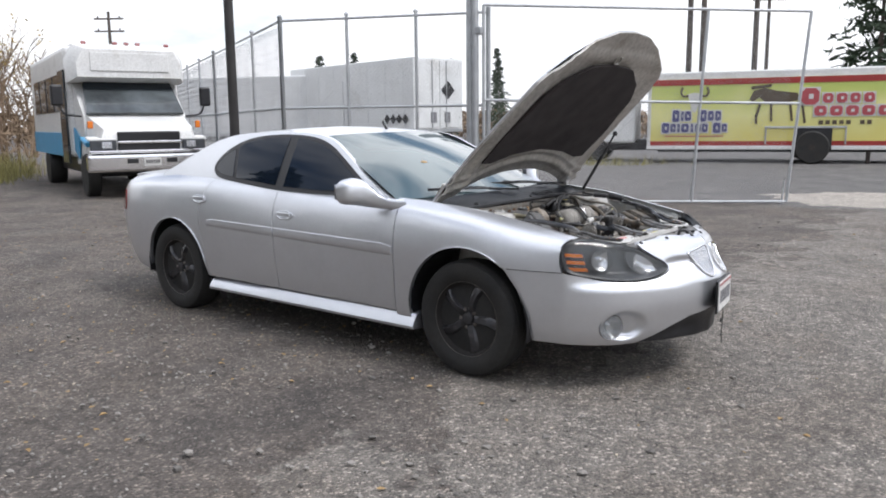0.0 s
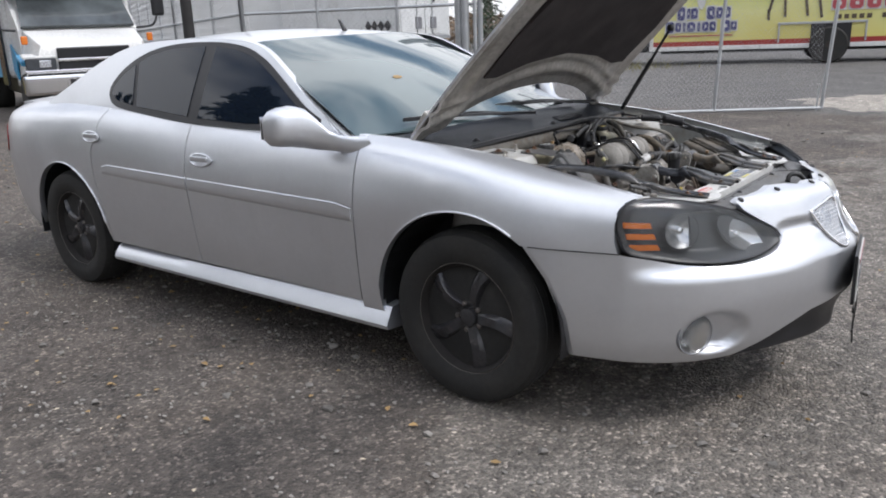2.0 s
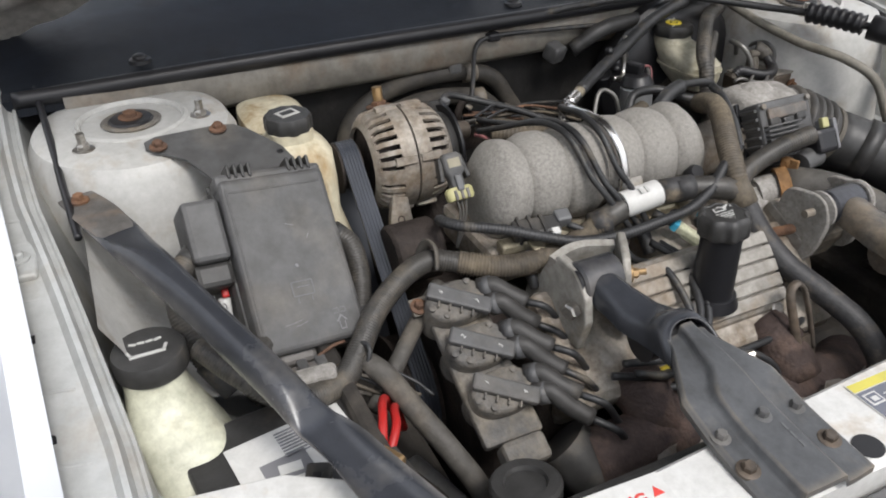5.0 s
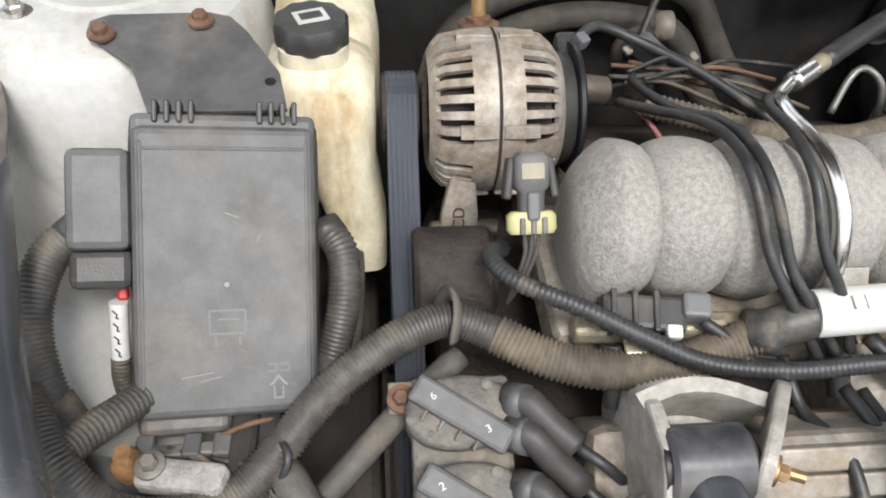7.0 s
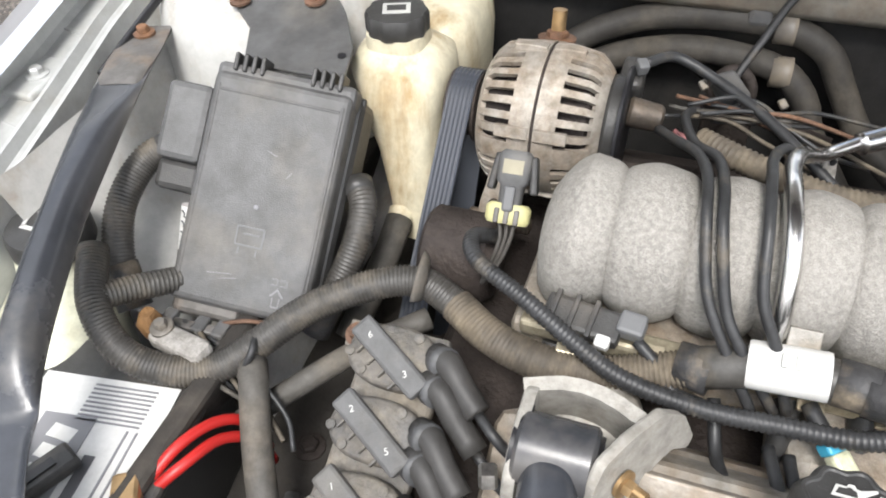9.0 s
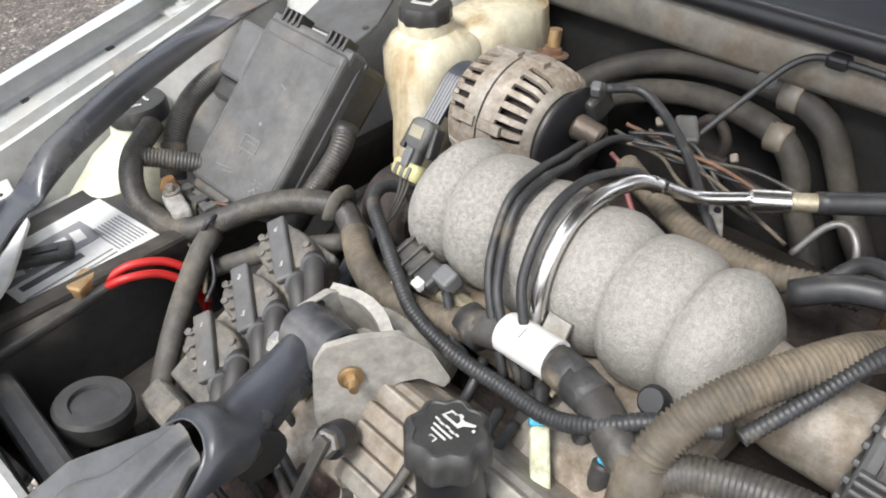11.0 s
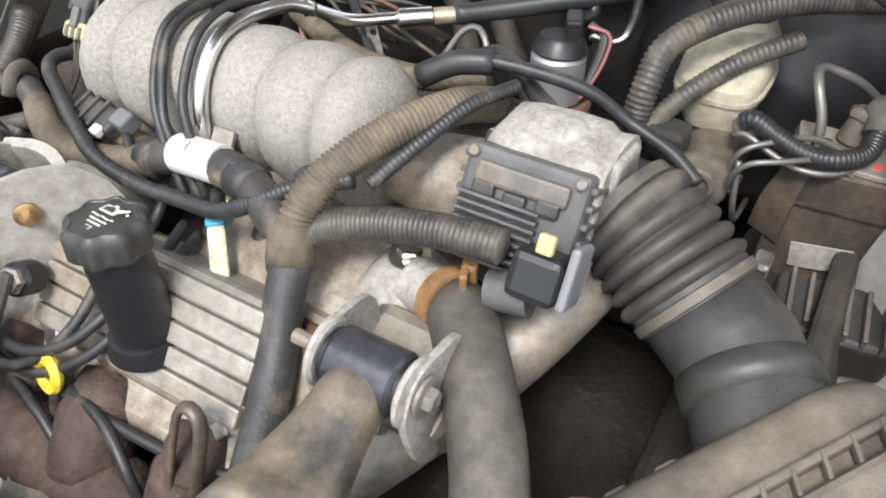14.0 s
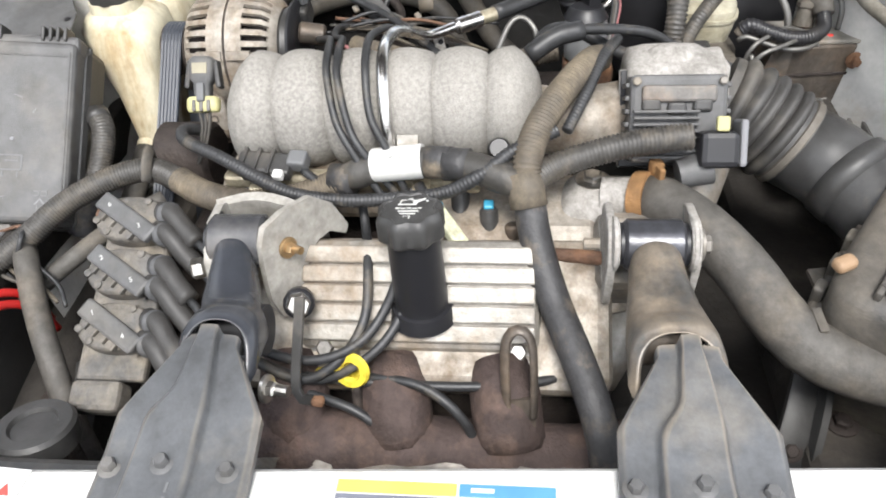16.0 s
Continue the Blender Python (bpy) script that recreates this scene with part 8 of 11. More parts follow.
def hoses():
    up = thing("radiator_hose", (0.45, 0.30, 0.74), "thick grey upper radiator hose with a rusty clamp", "hose")
    part("hose", tube([(0.357, 0.214, 0.798), (0.376, 0.233, 0.803), (0.412, 0.262, 0.801), (0.450, 0.292, 0.786), (0.486, 0.314, 0.769), (0.512, 0.342, 0.752), (0.527, 0.385, 0.741), (0.536, 0.43, 0.735), (0.560, 0.50, 0.722), (0.61, 0.55, 0.70)], 0.0255, seg=20), HOSE, up)
    cl = part("clamp", rod((0.356, 0.206, 0.797), (0.363, 0.219, 0.801), 0.0272, seg=24), ORANGE_CRUST, up, "rusty orange spring clamp")
    part("clamp_ear", box((0.014, 0.012, 0.018), pose(0.350, 0.222, 0.828, 0, 0, 20), 0.003), ORANGE_CRUST, cl)
    part("clamp_ear", box((0.012, 0.006, 0.016), pose(0.362, 0.224, 0.830, 0, 0, 20), 0.002), ORANGE_CRUST, cl)
    for pts in ([(0.02, -0.305, 0.80), (-0.035, -0.285, 0.822), (-0.070, -0.250, 0.842), (-0.086, -0.190, 0.862), (-0.090, -0.120, 0.870), (-0.086, -0.050, 0.868), (-0.080, -0.005, 0.850), (-0.076, 0.020, 0.812), (-0.060, 0.050, 0.770), (-0.02, 0.10, 0.74)],
                [(0.02, -0.290, 0.775), (-0.030, -0.265, 0.800), (-0.062, -0.225, 0.820), (-0.074, -0.160, 0.835), (-0.072, -0.100, 0.838), (-0.064, -0.045, 0.830), (-0.054, -0.015, 0.805), (-0.044, 0.000, 0.770), (-0.02, 0.04, 0.72)]):
        h = thing("heater_hose", pts[4], "grey-brown heater hose along the firewall", "hose", "heater hoses")
        part("hose", tube(pts, 0.0145, seg=14), HEATER_HOSE, h)
        part("clip", tube([V(pts[5]) + V((0.002, -0.010, 0)), V(pts[5]) + V((0.002, 0.010, 0))], 0.0165, seg=14), FOOT, h)
    side = thing("reservoir_hose", (0.24, -0.385, 0.72), "grey hose below the coolant reservoir", "hose")
    part("hose", tube([(0.190, -0.384, 0.748), (0.220, -0.384, 0.735), (0.255, -0.388, 0.715), (0.30, -0.40, 0.68)], 0.014, seg=12), HOSE, side)
    for pts, r in (([(0.240, -0.400, 0.830), (0.262, -0.385, 0.820), (0.290, -0.385, 0.795), (0.315, -0.395, 0.765), (0.34, -0.41, 0.73)], 0.013),
                   ([(0.265, -0.560, 0.860), (0.290, -0.585, 0.850), (0.330, -0.592, 0.825), (0.365, -0.580, 0.790), (0.385, -0.560, 0.760)], 0.014)):
        lo = thing("conduit", pts[2], "ribbed grey wiring conduit beside the fuse box", "conduit", "conduits")
        part("tube", tube(pts, r, 0.0016, 0.0034, 12), LOOM, lo)
        part("tape_end", tube([pts[-2], V(pts[-2]).lerp(V(pts[-1]), 0.5), pts[-1]], r * 1.1, seg=12), TAPE, lo)
        part("sleeve_end", tube([pts[0], V(pts[0]).lerp(V(pts[1]), 0.5)], r * 1.12, seg=12), BLACK_PL, lo)
    down = thing("cable_conduit", (0.46, -0.40, 0.66), "grey sleeve of the battery cable running down", "conduit")
    part("sleeve", tube([(0.412, -0.425, 0.765), (0.435, -0.412, 0.760), (0.470, -0.395, 0.735), (0.510, -0.372, 0.700), (0.545, -0.35, 0.655), (0.56, -0.34, 0.58)], 0.0125, seg=12), HOSE, down)
    part("tie", tube([(0.405, -0.435, 0.752), (0.398, -0.428, 0.780), (0.415, -0.42, 0.785), (0.425, -0.43, 0.762)], 0.003, seg=6), WIRE, down)
    slope = thing("breather_tube", (0.42, -0.36, 0.72), "dark rubber tube running under the loom", "hose")
    part("hose", tube([(0.330, -0.300, 0.775), (0.370, -0.345, 0.765), (0.410, -0.390, 0.745), (0.440, -0.43, 0.72)], 0.010, seg=10), HOSE, slope)
    gray = thing("plastic_tray", (0.52, -0.40, 0.55), "grey plastic splash tray beside the battery", "tray")
    part("tray", plate([(-0.08, -0.05), (0.10, -0.05), (0.10, 0.03), (0.0, 0.05), (-0.08, 0.02)], 0.02, pose(0.52, -0.395, 0.60, 28, 12, 0), 0.004), GREY_PL, gray)


def throttle_body():
    tb = thing("throttle_valve", (0.27, 0.24, 0.80), "cast throttle body with finned black control box", "throttle body")
    m = Matrix((V((0, 1, 0)), V((-0.50, 0, 0.866)), V((0.866, 0, 0.50)))).transposed().to_4x4()
    m.translation = V((0.325, 0.241, 0.868))
    boxy = part("control_box", box((0.092, 0.084, 0.040), m @ pose(0, 0, -0.020), 0.005), GREY_PL, tb, "grey control box")
    part("gasket_plate", box((0.104, 0.098, 0.006), m @ pose(0, 0, -0.0445), 0.002), CRUST, boxy, "pale alloy flange")
    part("gasket", box((0.102, 0.096, 0.004), m @ pose(0, 0, -0.0385), 0.001), BLACK_CLEAN, boxy)
    for k in range(6):
        for x in (-0.047, 0.047):
            part("side_rib", box((0.006, 0.005, 0.030), m @ pose(x, -0.030 + 0.0125 * k, -0.020), 0.0015), GREY_PL, boxy)
    for k in range(8):
        part("fin", box((0.062, 0.0028, 0.010), m @ pose(-0.012, -0.036 + 0.0062 * k, 0.003), 0.0008), GREY_PL, boxy)
    part("raised_panel", box((0.070, 0.016, 0.007), m @ pose(0.0, 0.024, 0.002), 0.003), FOOT_STEEL, boxy)
    for k in range(3):
        part("raised_block", box((0.018, 0.012, 0.008), m @ pose(-0.026 + 0.024 * k, 0.013 - 0.003 * (k % 2), 0.002), 0.003), BLACK_PL, boxy)
    for x in (-0.040, 0.040):
        for y in (-0.036, 0.036):
            part("screw", spin([(0.0042, 0), (0.0042, 0.003), (0.003, 0.004)], m @ pose(x, y, 0.001), 12), MOUNT, boxy)
    plug = part("connector", box((0.036, 0.034, 0.036), m @ pose(0.034, -0.028, 0.014), 0.006), BLACK_CLEAN, boxy, "black connector with a yellow-green lock")
    part("lock", box((0.012, 0.014, 0.008), m @ pose(0.036, -0.004, 0.026), 0.002), PALE_YELLOW, plug)
    part("side_lock", box((0.007, 0.044, 0.034), m @ pose(0.056, -0.022, 0.010), 0.003), INK_GREY, plug, "pale grey locking plate")
    part("bell", rod(m @ V((0.03, -0.045, 0.006)), m @ V((0.0, -0.052, 0.008)), 0.017, 0.014, seg=18), GREY_PL, plug)
    cast_loops = []
    for y, k in ((0.196, 0.80), (0.201, 0.95), (0.215, 1.0), (0.245, 1.02), (0.268, 1.0), (0.275, 0.92), (0.290, 0.94)):
        loop = []
        for i in range(40):
            a = 2 * math.pi * i / 40
            c, q = math.cos(a), math.sin(a)
            p = V((0.256 + 0.050 * k * math.copysign(abs(c) ** 0.75, c), y, 0.854 + 0.049 * k * math.copysign(abs(q) ** 0.75, q)))
            p += 0.0016 * V((noise.noise(p * 90), noise.noise(p * 70), noise.noise(p * 85 + V((4, 4, 4)))))
            loop.append(p)
        cast_loops.append(loop)
    part("casting", loft(cast_loops), CRUST, tb, "white-crusted cast body")
    part("dome", spin([(0.034, 0), (0.036, 0.018), (0.030, 0.032), (0.018, 0.040), (0.001, 0.042)], along((0.262, 0.240, 0.868), (0.220, 0.242, 0.905)), 28), CRUST, tb)
    part("flange", box((0.05, 0.010, 0.086), pose(0.258, 0.290, 0.852, 0, -10, 0), 0.004), CRUST, tb)
    # Ribbed intake duct.
    duct = thing("intake_duct", (0.25, 0.35, 0.76), "black ribbed rubber intake duct with steel clamp", "duct")
    centre = curve_points([(0.252, 0.292, 0.850), (0.260, 0.316, 0.841), (0.270, 0.342, 0.827), (0.276, 0.356, 0.819), (0.282, 0.370, 0.811)], 0.0014)
    bm = bmesh.new()
    loops = []
    for i, p in enumerate(centre):
        tan = (centre[min(i + 1, len(centre) - 1)] - centre[max(i - 1, 0)]).normalized()
        sx = V((1, 0, 0))
        sx = (sx - sx.dot(tan) * tan).normalized()
        sy = tan.cross(sx)
        u = i / (len(centre) - 1)
        r = 0.0445 + 0.002 * u
        if 0.12 < u < 0.86:
            r += 0.0095 * abs(math.sin((u - 0.12) / 0.74 * math.pi * 5)) ** 0.55 - 0.0045
        loops.append([p + sx * r * math.cos(a) + sy * r * math.sin(a) for a in (2 * math.pi * k / 36 for k in range(36))])
    loft(loops, bm)
    part("bellows", bm, RUBBER, duct, "black ribbed rubber bellows")
    ax = (centre[-1] - centre[-6]).normalized()
    part("clamp", spin([(0.0465, 0), (0.0485, 0.001), (0.0485, 0.008), (0.0465, 0.009)], along(centre[-1] - ax * 0.010, centre[-1]), 40), MASTER, duct, "slotted steel hose clamp")
    part("clamp_screw", box((0.022, 0.012, 0.012), Matrix.Translation(centre[-1] + V((-0.038, 0.028, 0.022))), 0.003), STEEL, duct)
    part("elbow", tube([centre[-1] - ax * 0.002, centre[-1] + ax * 0.02, (0.307, 0.410, 0.797), (0.350, 0.440, 0.782), (0.41, 0.475, 0.765)], 0.0450, seg=30), BLACK_PL, duct, "dusty black plastic elbow")
    part("elbow_band", tube([(0.312, 0.414, 0.795), (0.330, 0.427, 0.789)], 0.0480, seg=30), BLACK_PL, duct)


def air_box():
    ab = thing("air_filter_box", (0.45, 0.50, 0.62), "dusty black air filter box with finned lid", "air filter box")
    a, b, d = V((0.500, 0.338, 0.812)), V((0.310, 0.474, 0.850)), V((0.615, 0.488, 0.800))
    ex, ey = (b - a).normalized(), (d - a)
    ey = (ey - ey.dot(ex) * ex).normalized()
    ez = ex.cross(ey)
    if ez.z < 0:
        ez = -ez
    m = Matrix((ex, ey, ez)).transposed().to_4x4()
    m.translation = a
    L, W = (b - a).length, 0.185
    lid = part("lid", loft([[m @ p for p in rounded(L / 2, W / 2, L + dx, W + dx, z, 40, 7)] for dx, z in ((0.0, -0.050), (0.0, -0.012), (-0.012, -0.004), (-0.03, 0.0))]), AIRBOX, ab, "black plastic lid under brown dust")
    part("flange", box((L + 0.016, W + 0.016, 0.010), m @ pose(L / 2, W / 2, -0.050), 0.004), AIRBOX, lid)
    part("raised_panel", box((L * 0.86, W * 0.62, 0.016), m @ pose(L * 0.52, W * 0.60, 0.004, -4, 0, 0), 0.006), AIRBOX, lid)
    for k in range(9):
        part("fin", box((0.003, 0.05, 0.010), m @ pose(0.02 + 0.022 * k, 0.120 + 0.004 * (k % 3), 0.016, 0, 0, 30), 0.001), AIRBOX, lid)
    part("ridge", box((L * 0.9, 0.006, 0.010), m @ pose(L / 2, 0.040, 0.004), 0.002), AIRBOX, lid)
    for k in range(10):
        part("tooth", box((0.003, 0.018, 0.008), m @ pose(0.02 + L * 0.085 * k, 0.046, 0.006, 0, 0, 25), 0.001), AIRBOX, lid)
    part("body", loft([[m @ p for p in rounded(L / 2, W / 2, L + dx, W + dx, z, 40, 7)] for dx, z in ((-0.04, -0.20), (0.0, -0.056))]), AIRBOX, ab)
    part("clip", box((0.020, 0.014, 0.012), m @ pose(0.034, 0.006, 0.002, 0, 0, 30), 0.005, 3), ORANGE_DUST, ab, "pale orange clip")
    for x in (0.030, 0.065, 0.100):
        part("side_tab", box((0.016, 0.010, 0.034), m @ pose(x, -0.004, -0.046), 0.003), AIRBOX, ab)
    for k in range(4):
        part("louvre", box((0.024, 0.008, 0.004), m @ pose(-0.006, 0.010 + 0.002 * k, -0.030 - 0.013 * k, 0, 0, -40), 0.001), AIRBOX, ab)
    for k in range(6):
        part("grid_rib", box((0.003, 0.006, 0.040), m @ pose(-0.006, 0.03 + 0.016 * k, -0.075), 0.001), AIRBOX, ab)


def brakes():
    bk = thing("brake_reservoir", (0.03, 0.31, 0.80), "translucent brake fluid reservoir with black cap on the master cylinder", "reservoir")
    part("reservoir", loft([rounded(0.05, 0.312, 0.075, 0.055, 0.828), rounded(0.04, 0.310, 0.105, 0.072, 0.848), rounded(0.035, 0.309, 0.110, 0.076, 0.868), rounded(0.015, 0.307, 0.085, 0.072, 0.882), rounded(-0.008, 0.305, 0.056, 0.056, 0.892), rounded(-0.010, 0.305, 0.052, 0.052, 0.905)]), BRAKE_PL, bk)
    part("seam", loft([rounded(0.037, 0.3095, 0.114, 0.080, 0.856), rounded(0.037, 0.3095, 0.114, 0.080, 0.860)]), BRAKE_PL, bk)
    cap = knob_cap("cap", (-0.010, 0.305, 0.900), 0.034, 0.018, bk, "black cap with a yellow ring", bumps=8)
    part("yellow_disc", spin([(0.0135, 0.0), (0.0135, 0.0010), (0.001, 0.0012)], pose(-0.010, 0.305, 0.9184), 24), YELLOW, cap, "yellow warning disc")
    part("disc_symbol", tube([(-0.010 + 0.0065 * math.cos(a), 0.305 + 0.0065 * math.sin(a), 0.9196) for a in (2 * math.pi * k / 12 for k in range(13))], 0.0010, seg=6), BLACK_PL, cap)
    for dx, dy, w in ((-0.016, 0.012, 0.012), (-0.018, 0.006, 0.008), (0.016, -0.014, 0.008)):
        part("print_bar", box((0.0022, w, 0.0008), pose(-0.010 + dx, 0.305 + dy, 0.9188, 0, 0, 30), 0), WHITE_INK, cap)
    part("master_cylinder", loft([[along((-0.05, 0.314, 0.800), (0.135, 0.325, 0.812)) @ p for p in rounded(0, 0, w, d, z, 24, 2.2)] for w, d, z in ((0.046, 0.046, 0.0), (0.046, 0.046, 0.085), (0.060, 0.050, 0.095), (0.060, 0.050, 0.125), (0.046, 0.046, 0.135), (0.044, 0.044, 0.182), (0.050, 0.050, 0.184), (0.050, 0.050, 0.196), (0.044, 0.044, 0.199))]), MASTER, bk, "grimy cast master cylinder")
    part("end_plug", spin([(0.016, 0.0), (0.016, 0.010), (0.0135, 0.0125), (0.010, 0.0125), (0.009, 0.009), (0.001, 0.009)], along((0.140, 0.3255, 0.8125), (0.16, 0.327, 0.814)), 24), MASTER, bk)
    for z in (0.806, 0.800):
        part("pipe_nut", rod((0.112 + (z - 0.80) * 3, 0.340, z + 0.006), (0.116 + (z - 0.80) * 3, 0.354, z + 0.004), 0.0075, seg=6), MASTER, bk)
    part("sensor", box((0.030, 0.035, 0.030), pose(0.130, 0.290, 0.835), 0.005), BLACK_PL, bk)
    part("booster", spin([(0.05, 0), (0.12, 0.008), (0.143, 0.025), (0.1455, 0.050), (0.1455, 0.060), (0.140, 0.066), (0.128, 0.078), (0.095, 0.092), (0.060, 0.097), (0.045, 0.108), (0.03, 0.112)], along((-0.112, 0.345, 0.803), (-0.02, 0.345, 0.803)), 56), BOOSTER, bk, "black brake booster drum")
    for pts in ([(0.130, 0.345, 0.802), (0.136, 0.350, 0.845), (0.120, 0.375, 0.856), (0.095, 0.40, 0.852), (0.085, 0.43, 0.84)],
                [(0.140, 0.345, 0.798), (0.150, 0.356, 0.842), (0.140, 0.385, 0.852), (0.115, 0.415, 0.848), (0.105, 0.44, 0.83)],
                [(0.138, 0.352, 0.840), (0.146, 0.358, 0.800), (0.120, 0.36, 0.77), (0.06, 0.36, 0.75)]):
        part("brake_pipe", tube(pts, 0.0027, seg=8), DULL_PIPE, bk, "thin steel brake pipe")
    sleeve = [(0.110, 0.343, 0.858), (0.112, 0.352, 0.864), (0.117, 0.372, 0.858), (0.121, 0.396, 0.852), (0.116, 0.420, 0.851), (0.098, 0.438, 0.853), (0.080, 0.441, 0.862)]
    part("ribbed_hose", tube(sleeve, 0.0086, 0.0014, 0.0036, 12), BOOSTER, bk, "black ribbed vacuum hose")
    part("hose_end", rod((0.110, 0.340, 0.852), (0.1105, 0.346, 0.862), 0.0066, bevel=0.001, seg=12), MASTER, bk)
    part("sleeve_pipe", tube([V(p) + V((0.006, -0.004, -0.011)) for p in sleeve], 0.0030, seg=8), DULL_PIPE, bk)
    ab = thing("brake_control_unit", (0.08, 0.44, 0.72), "grimy brown brake control unit with pale metal top plate", "control unit")
    part("valve_block", box((0.066, 0.112, 0.150), pose(0.077, 0.438, 0.762, 0, 0, 4), 0.004), HOOK_STEEL, ab, "brown grimy body")
    top = part("top_plate", plate([(-0.030, -0.054), (0.026, -0.050), (0.034, 0.050), (-0.026, 0.056)], 0.004, pose(0.078, 0.438, 0.8375, 0, 0, 4), 0.001), COVER_ALLOY, ab, "scuffed pale metal top")
    for x, y in ((0.083, 0.424), (0.094, 0.450)):
        part("red_dot", spin([(0.0036, 0.0), (0.0036, 0.0006), (0.001, 0.0007)], pose(x, y, 0.8413), 14), RED_INK, top)
    part("small_bolt", spin([(0.0035, 0.0), (0.0035, 0.003), (0.002, 0.004)], pose(0.078, 0.408, 0.8412), 10), STEEL, top)
    part("fitting", rod((0.068, 0.424, 0.841), (0.062, 0.428, 0.872), 0.0120, 0.0095, bevel=0.002, seg=16), MASTER, ab)
    part("fitting_collar", rod((0.064, 0.427, 0.862), (0.062, 0.428, 0.870), 0.0135, bevel=0.002, seg=6), MASTER, ab)
    part("elbow_boot", tube([(0.080, 0.441, 0.862), (0.068, 0.440, 0.872), (0.060, 0.433, 0.874)], 0.0120, seg=12), HOSE, ab)
    part("hooked_pipe", tube([(0.090, 0.402, 0.842), (0.086, 0.398, 0.866), (0.076, 0.388, 0.886), (0.058, 0.383, 0.892), (0.043, 0.390, 0.888), (0.030, 0.415, 0.876), (0.010, 0.440, 0.85)], 0.0042, seg=8), DULL_PIPE, ab)
    for y in (0.462, 0.478):
        part("outlet_pipe", tube([(0.080, y, 0.842), (0.074, y, 0.868), (0.056, y - 0.006, 0.880), (0.030, y - 0.010, 0.868), (0.010, y, 0.83)], 0.0034, seg=8), DULL_PIPE, ab)
    part("seam", box((0.070, 0.116, 0.004), pose(0.077, 0.438, 0.800, 0, 0, 4), 0.001), RUST_DARK, ab)
    part("torn_label", box((0.0015, 0.050, 0.026), pose(0.1125, 0.436, 0.752, 8, 0, 4), 0.0005), CRUST, ab, "torn pale label")
    part("module", box((0.060, 0.10, 0.050), pose(0.150, 0.462, 0.715, 0, 14, 8), 0.006, 3), BLACK_PL, ab, "black plastic cover")
    for k in range(6):
        part("fin", box((0.050, 0.004, 0.014), pose(0.158, 0.424 + 0.015 * k, 0.742, 0, 14, 8), 0.001), FOOT_STEEL, ab)
    bolt("bracket_bolt", (0.112, 0.478, 0.818), (1, 0, 0), 0.006, ab, RUST)
    part("bracket", ribbon([(0.112, 0.385, 0.760), (0.116, 0.388, 0.800), (0.110, 0.396, 0.832)], [0.030, 0.028, 0.020], [0.004] * 3, across=(1, -0.4, 0)), HOOK_STEEL, ab)
    arc_hose = thing("vacuum_conduit", (0.1, 0.26, 0.84), "ribbed grey vacuum conduit arching to the booster", "conduit", "conduits")
    part("tube", tube([(0.150, 0.262, 0.820), (0.138, 0.262, 0.850), (0.128, 0.264, 0.880), (0.108, 0.270, 0.906), (0.075, 0.298, 0.922), (0.035, 0.335, 0.928), (0.0, 0.375, 0.928), (-0.03, 0.42, 0.925)], 0.0120, 0.002, 0.0048, 12), LOOM, arc_hose)
    part("lower_tube", tube([(0.135, 0.272, 0.842), (0.105, 0.292, 0.866), (0.065, 0.325, 0.888), (0.03, 0.36, 0.90)], 0.009, 0.0014, 0.005, 10), LOOM, arc_hose)
    egr = thing("solenoid_valve", (0.085, 0.167, 0.80), "silver solenoid can with black cap and wires", "valve")
    part("can", rod((0.085, 0.167, 0.815), (0.082, 0.166, 0.862), 0.026, bevel=0.003, seg=28), GALV, egr)
    part("cap", rod((0.082, 0.166, 0.862), (0.080, 0.166, 0.878), 0.027, 0.022, bevel=0.003, seg=24), BLACK_CLEAN, egr)
    part("plug", box((0.028, 0.016, 0.018), pose(0.066, 0.172, 0.884, 0, 0, 20), 0.003), BLACK_CLEAN, egr)
    for k in range(5):
        part("wire", tube([(0.060 + 0.002 * k, 0.186, 0.886), (0.062, 0.198 + 0.002 * k, 0.878), (0.072, 0.196 + 0.002 * k, 0.850), (0.088, 0.192, 0.82)], 0.0020, seg=6), (WIRE, HOSE, DULL_PIPE, WIRE, DULL_RED)[k], egr)
    part("base", box((0.05, 0.06, 0.03), pose(0.09, 0.17, 0.80), 0.006), RUST, egr)
    part("return_tube", tube([(0.150, 0.100, 0.850), (0.135, 0.120, 0.872), (0.150, 0.150, 0.880), (0.175, 0.190, 0.868), (0.20, 0.24, 0.86), (0.185, 0.275, 0.84), (0.16, 0.30, 0.82)], 0.0072, seg=12), WIRE, egr)


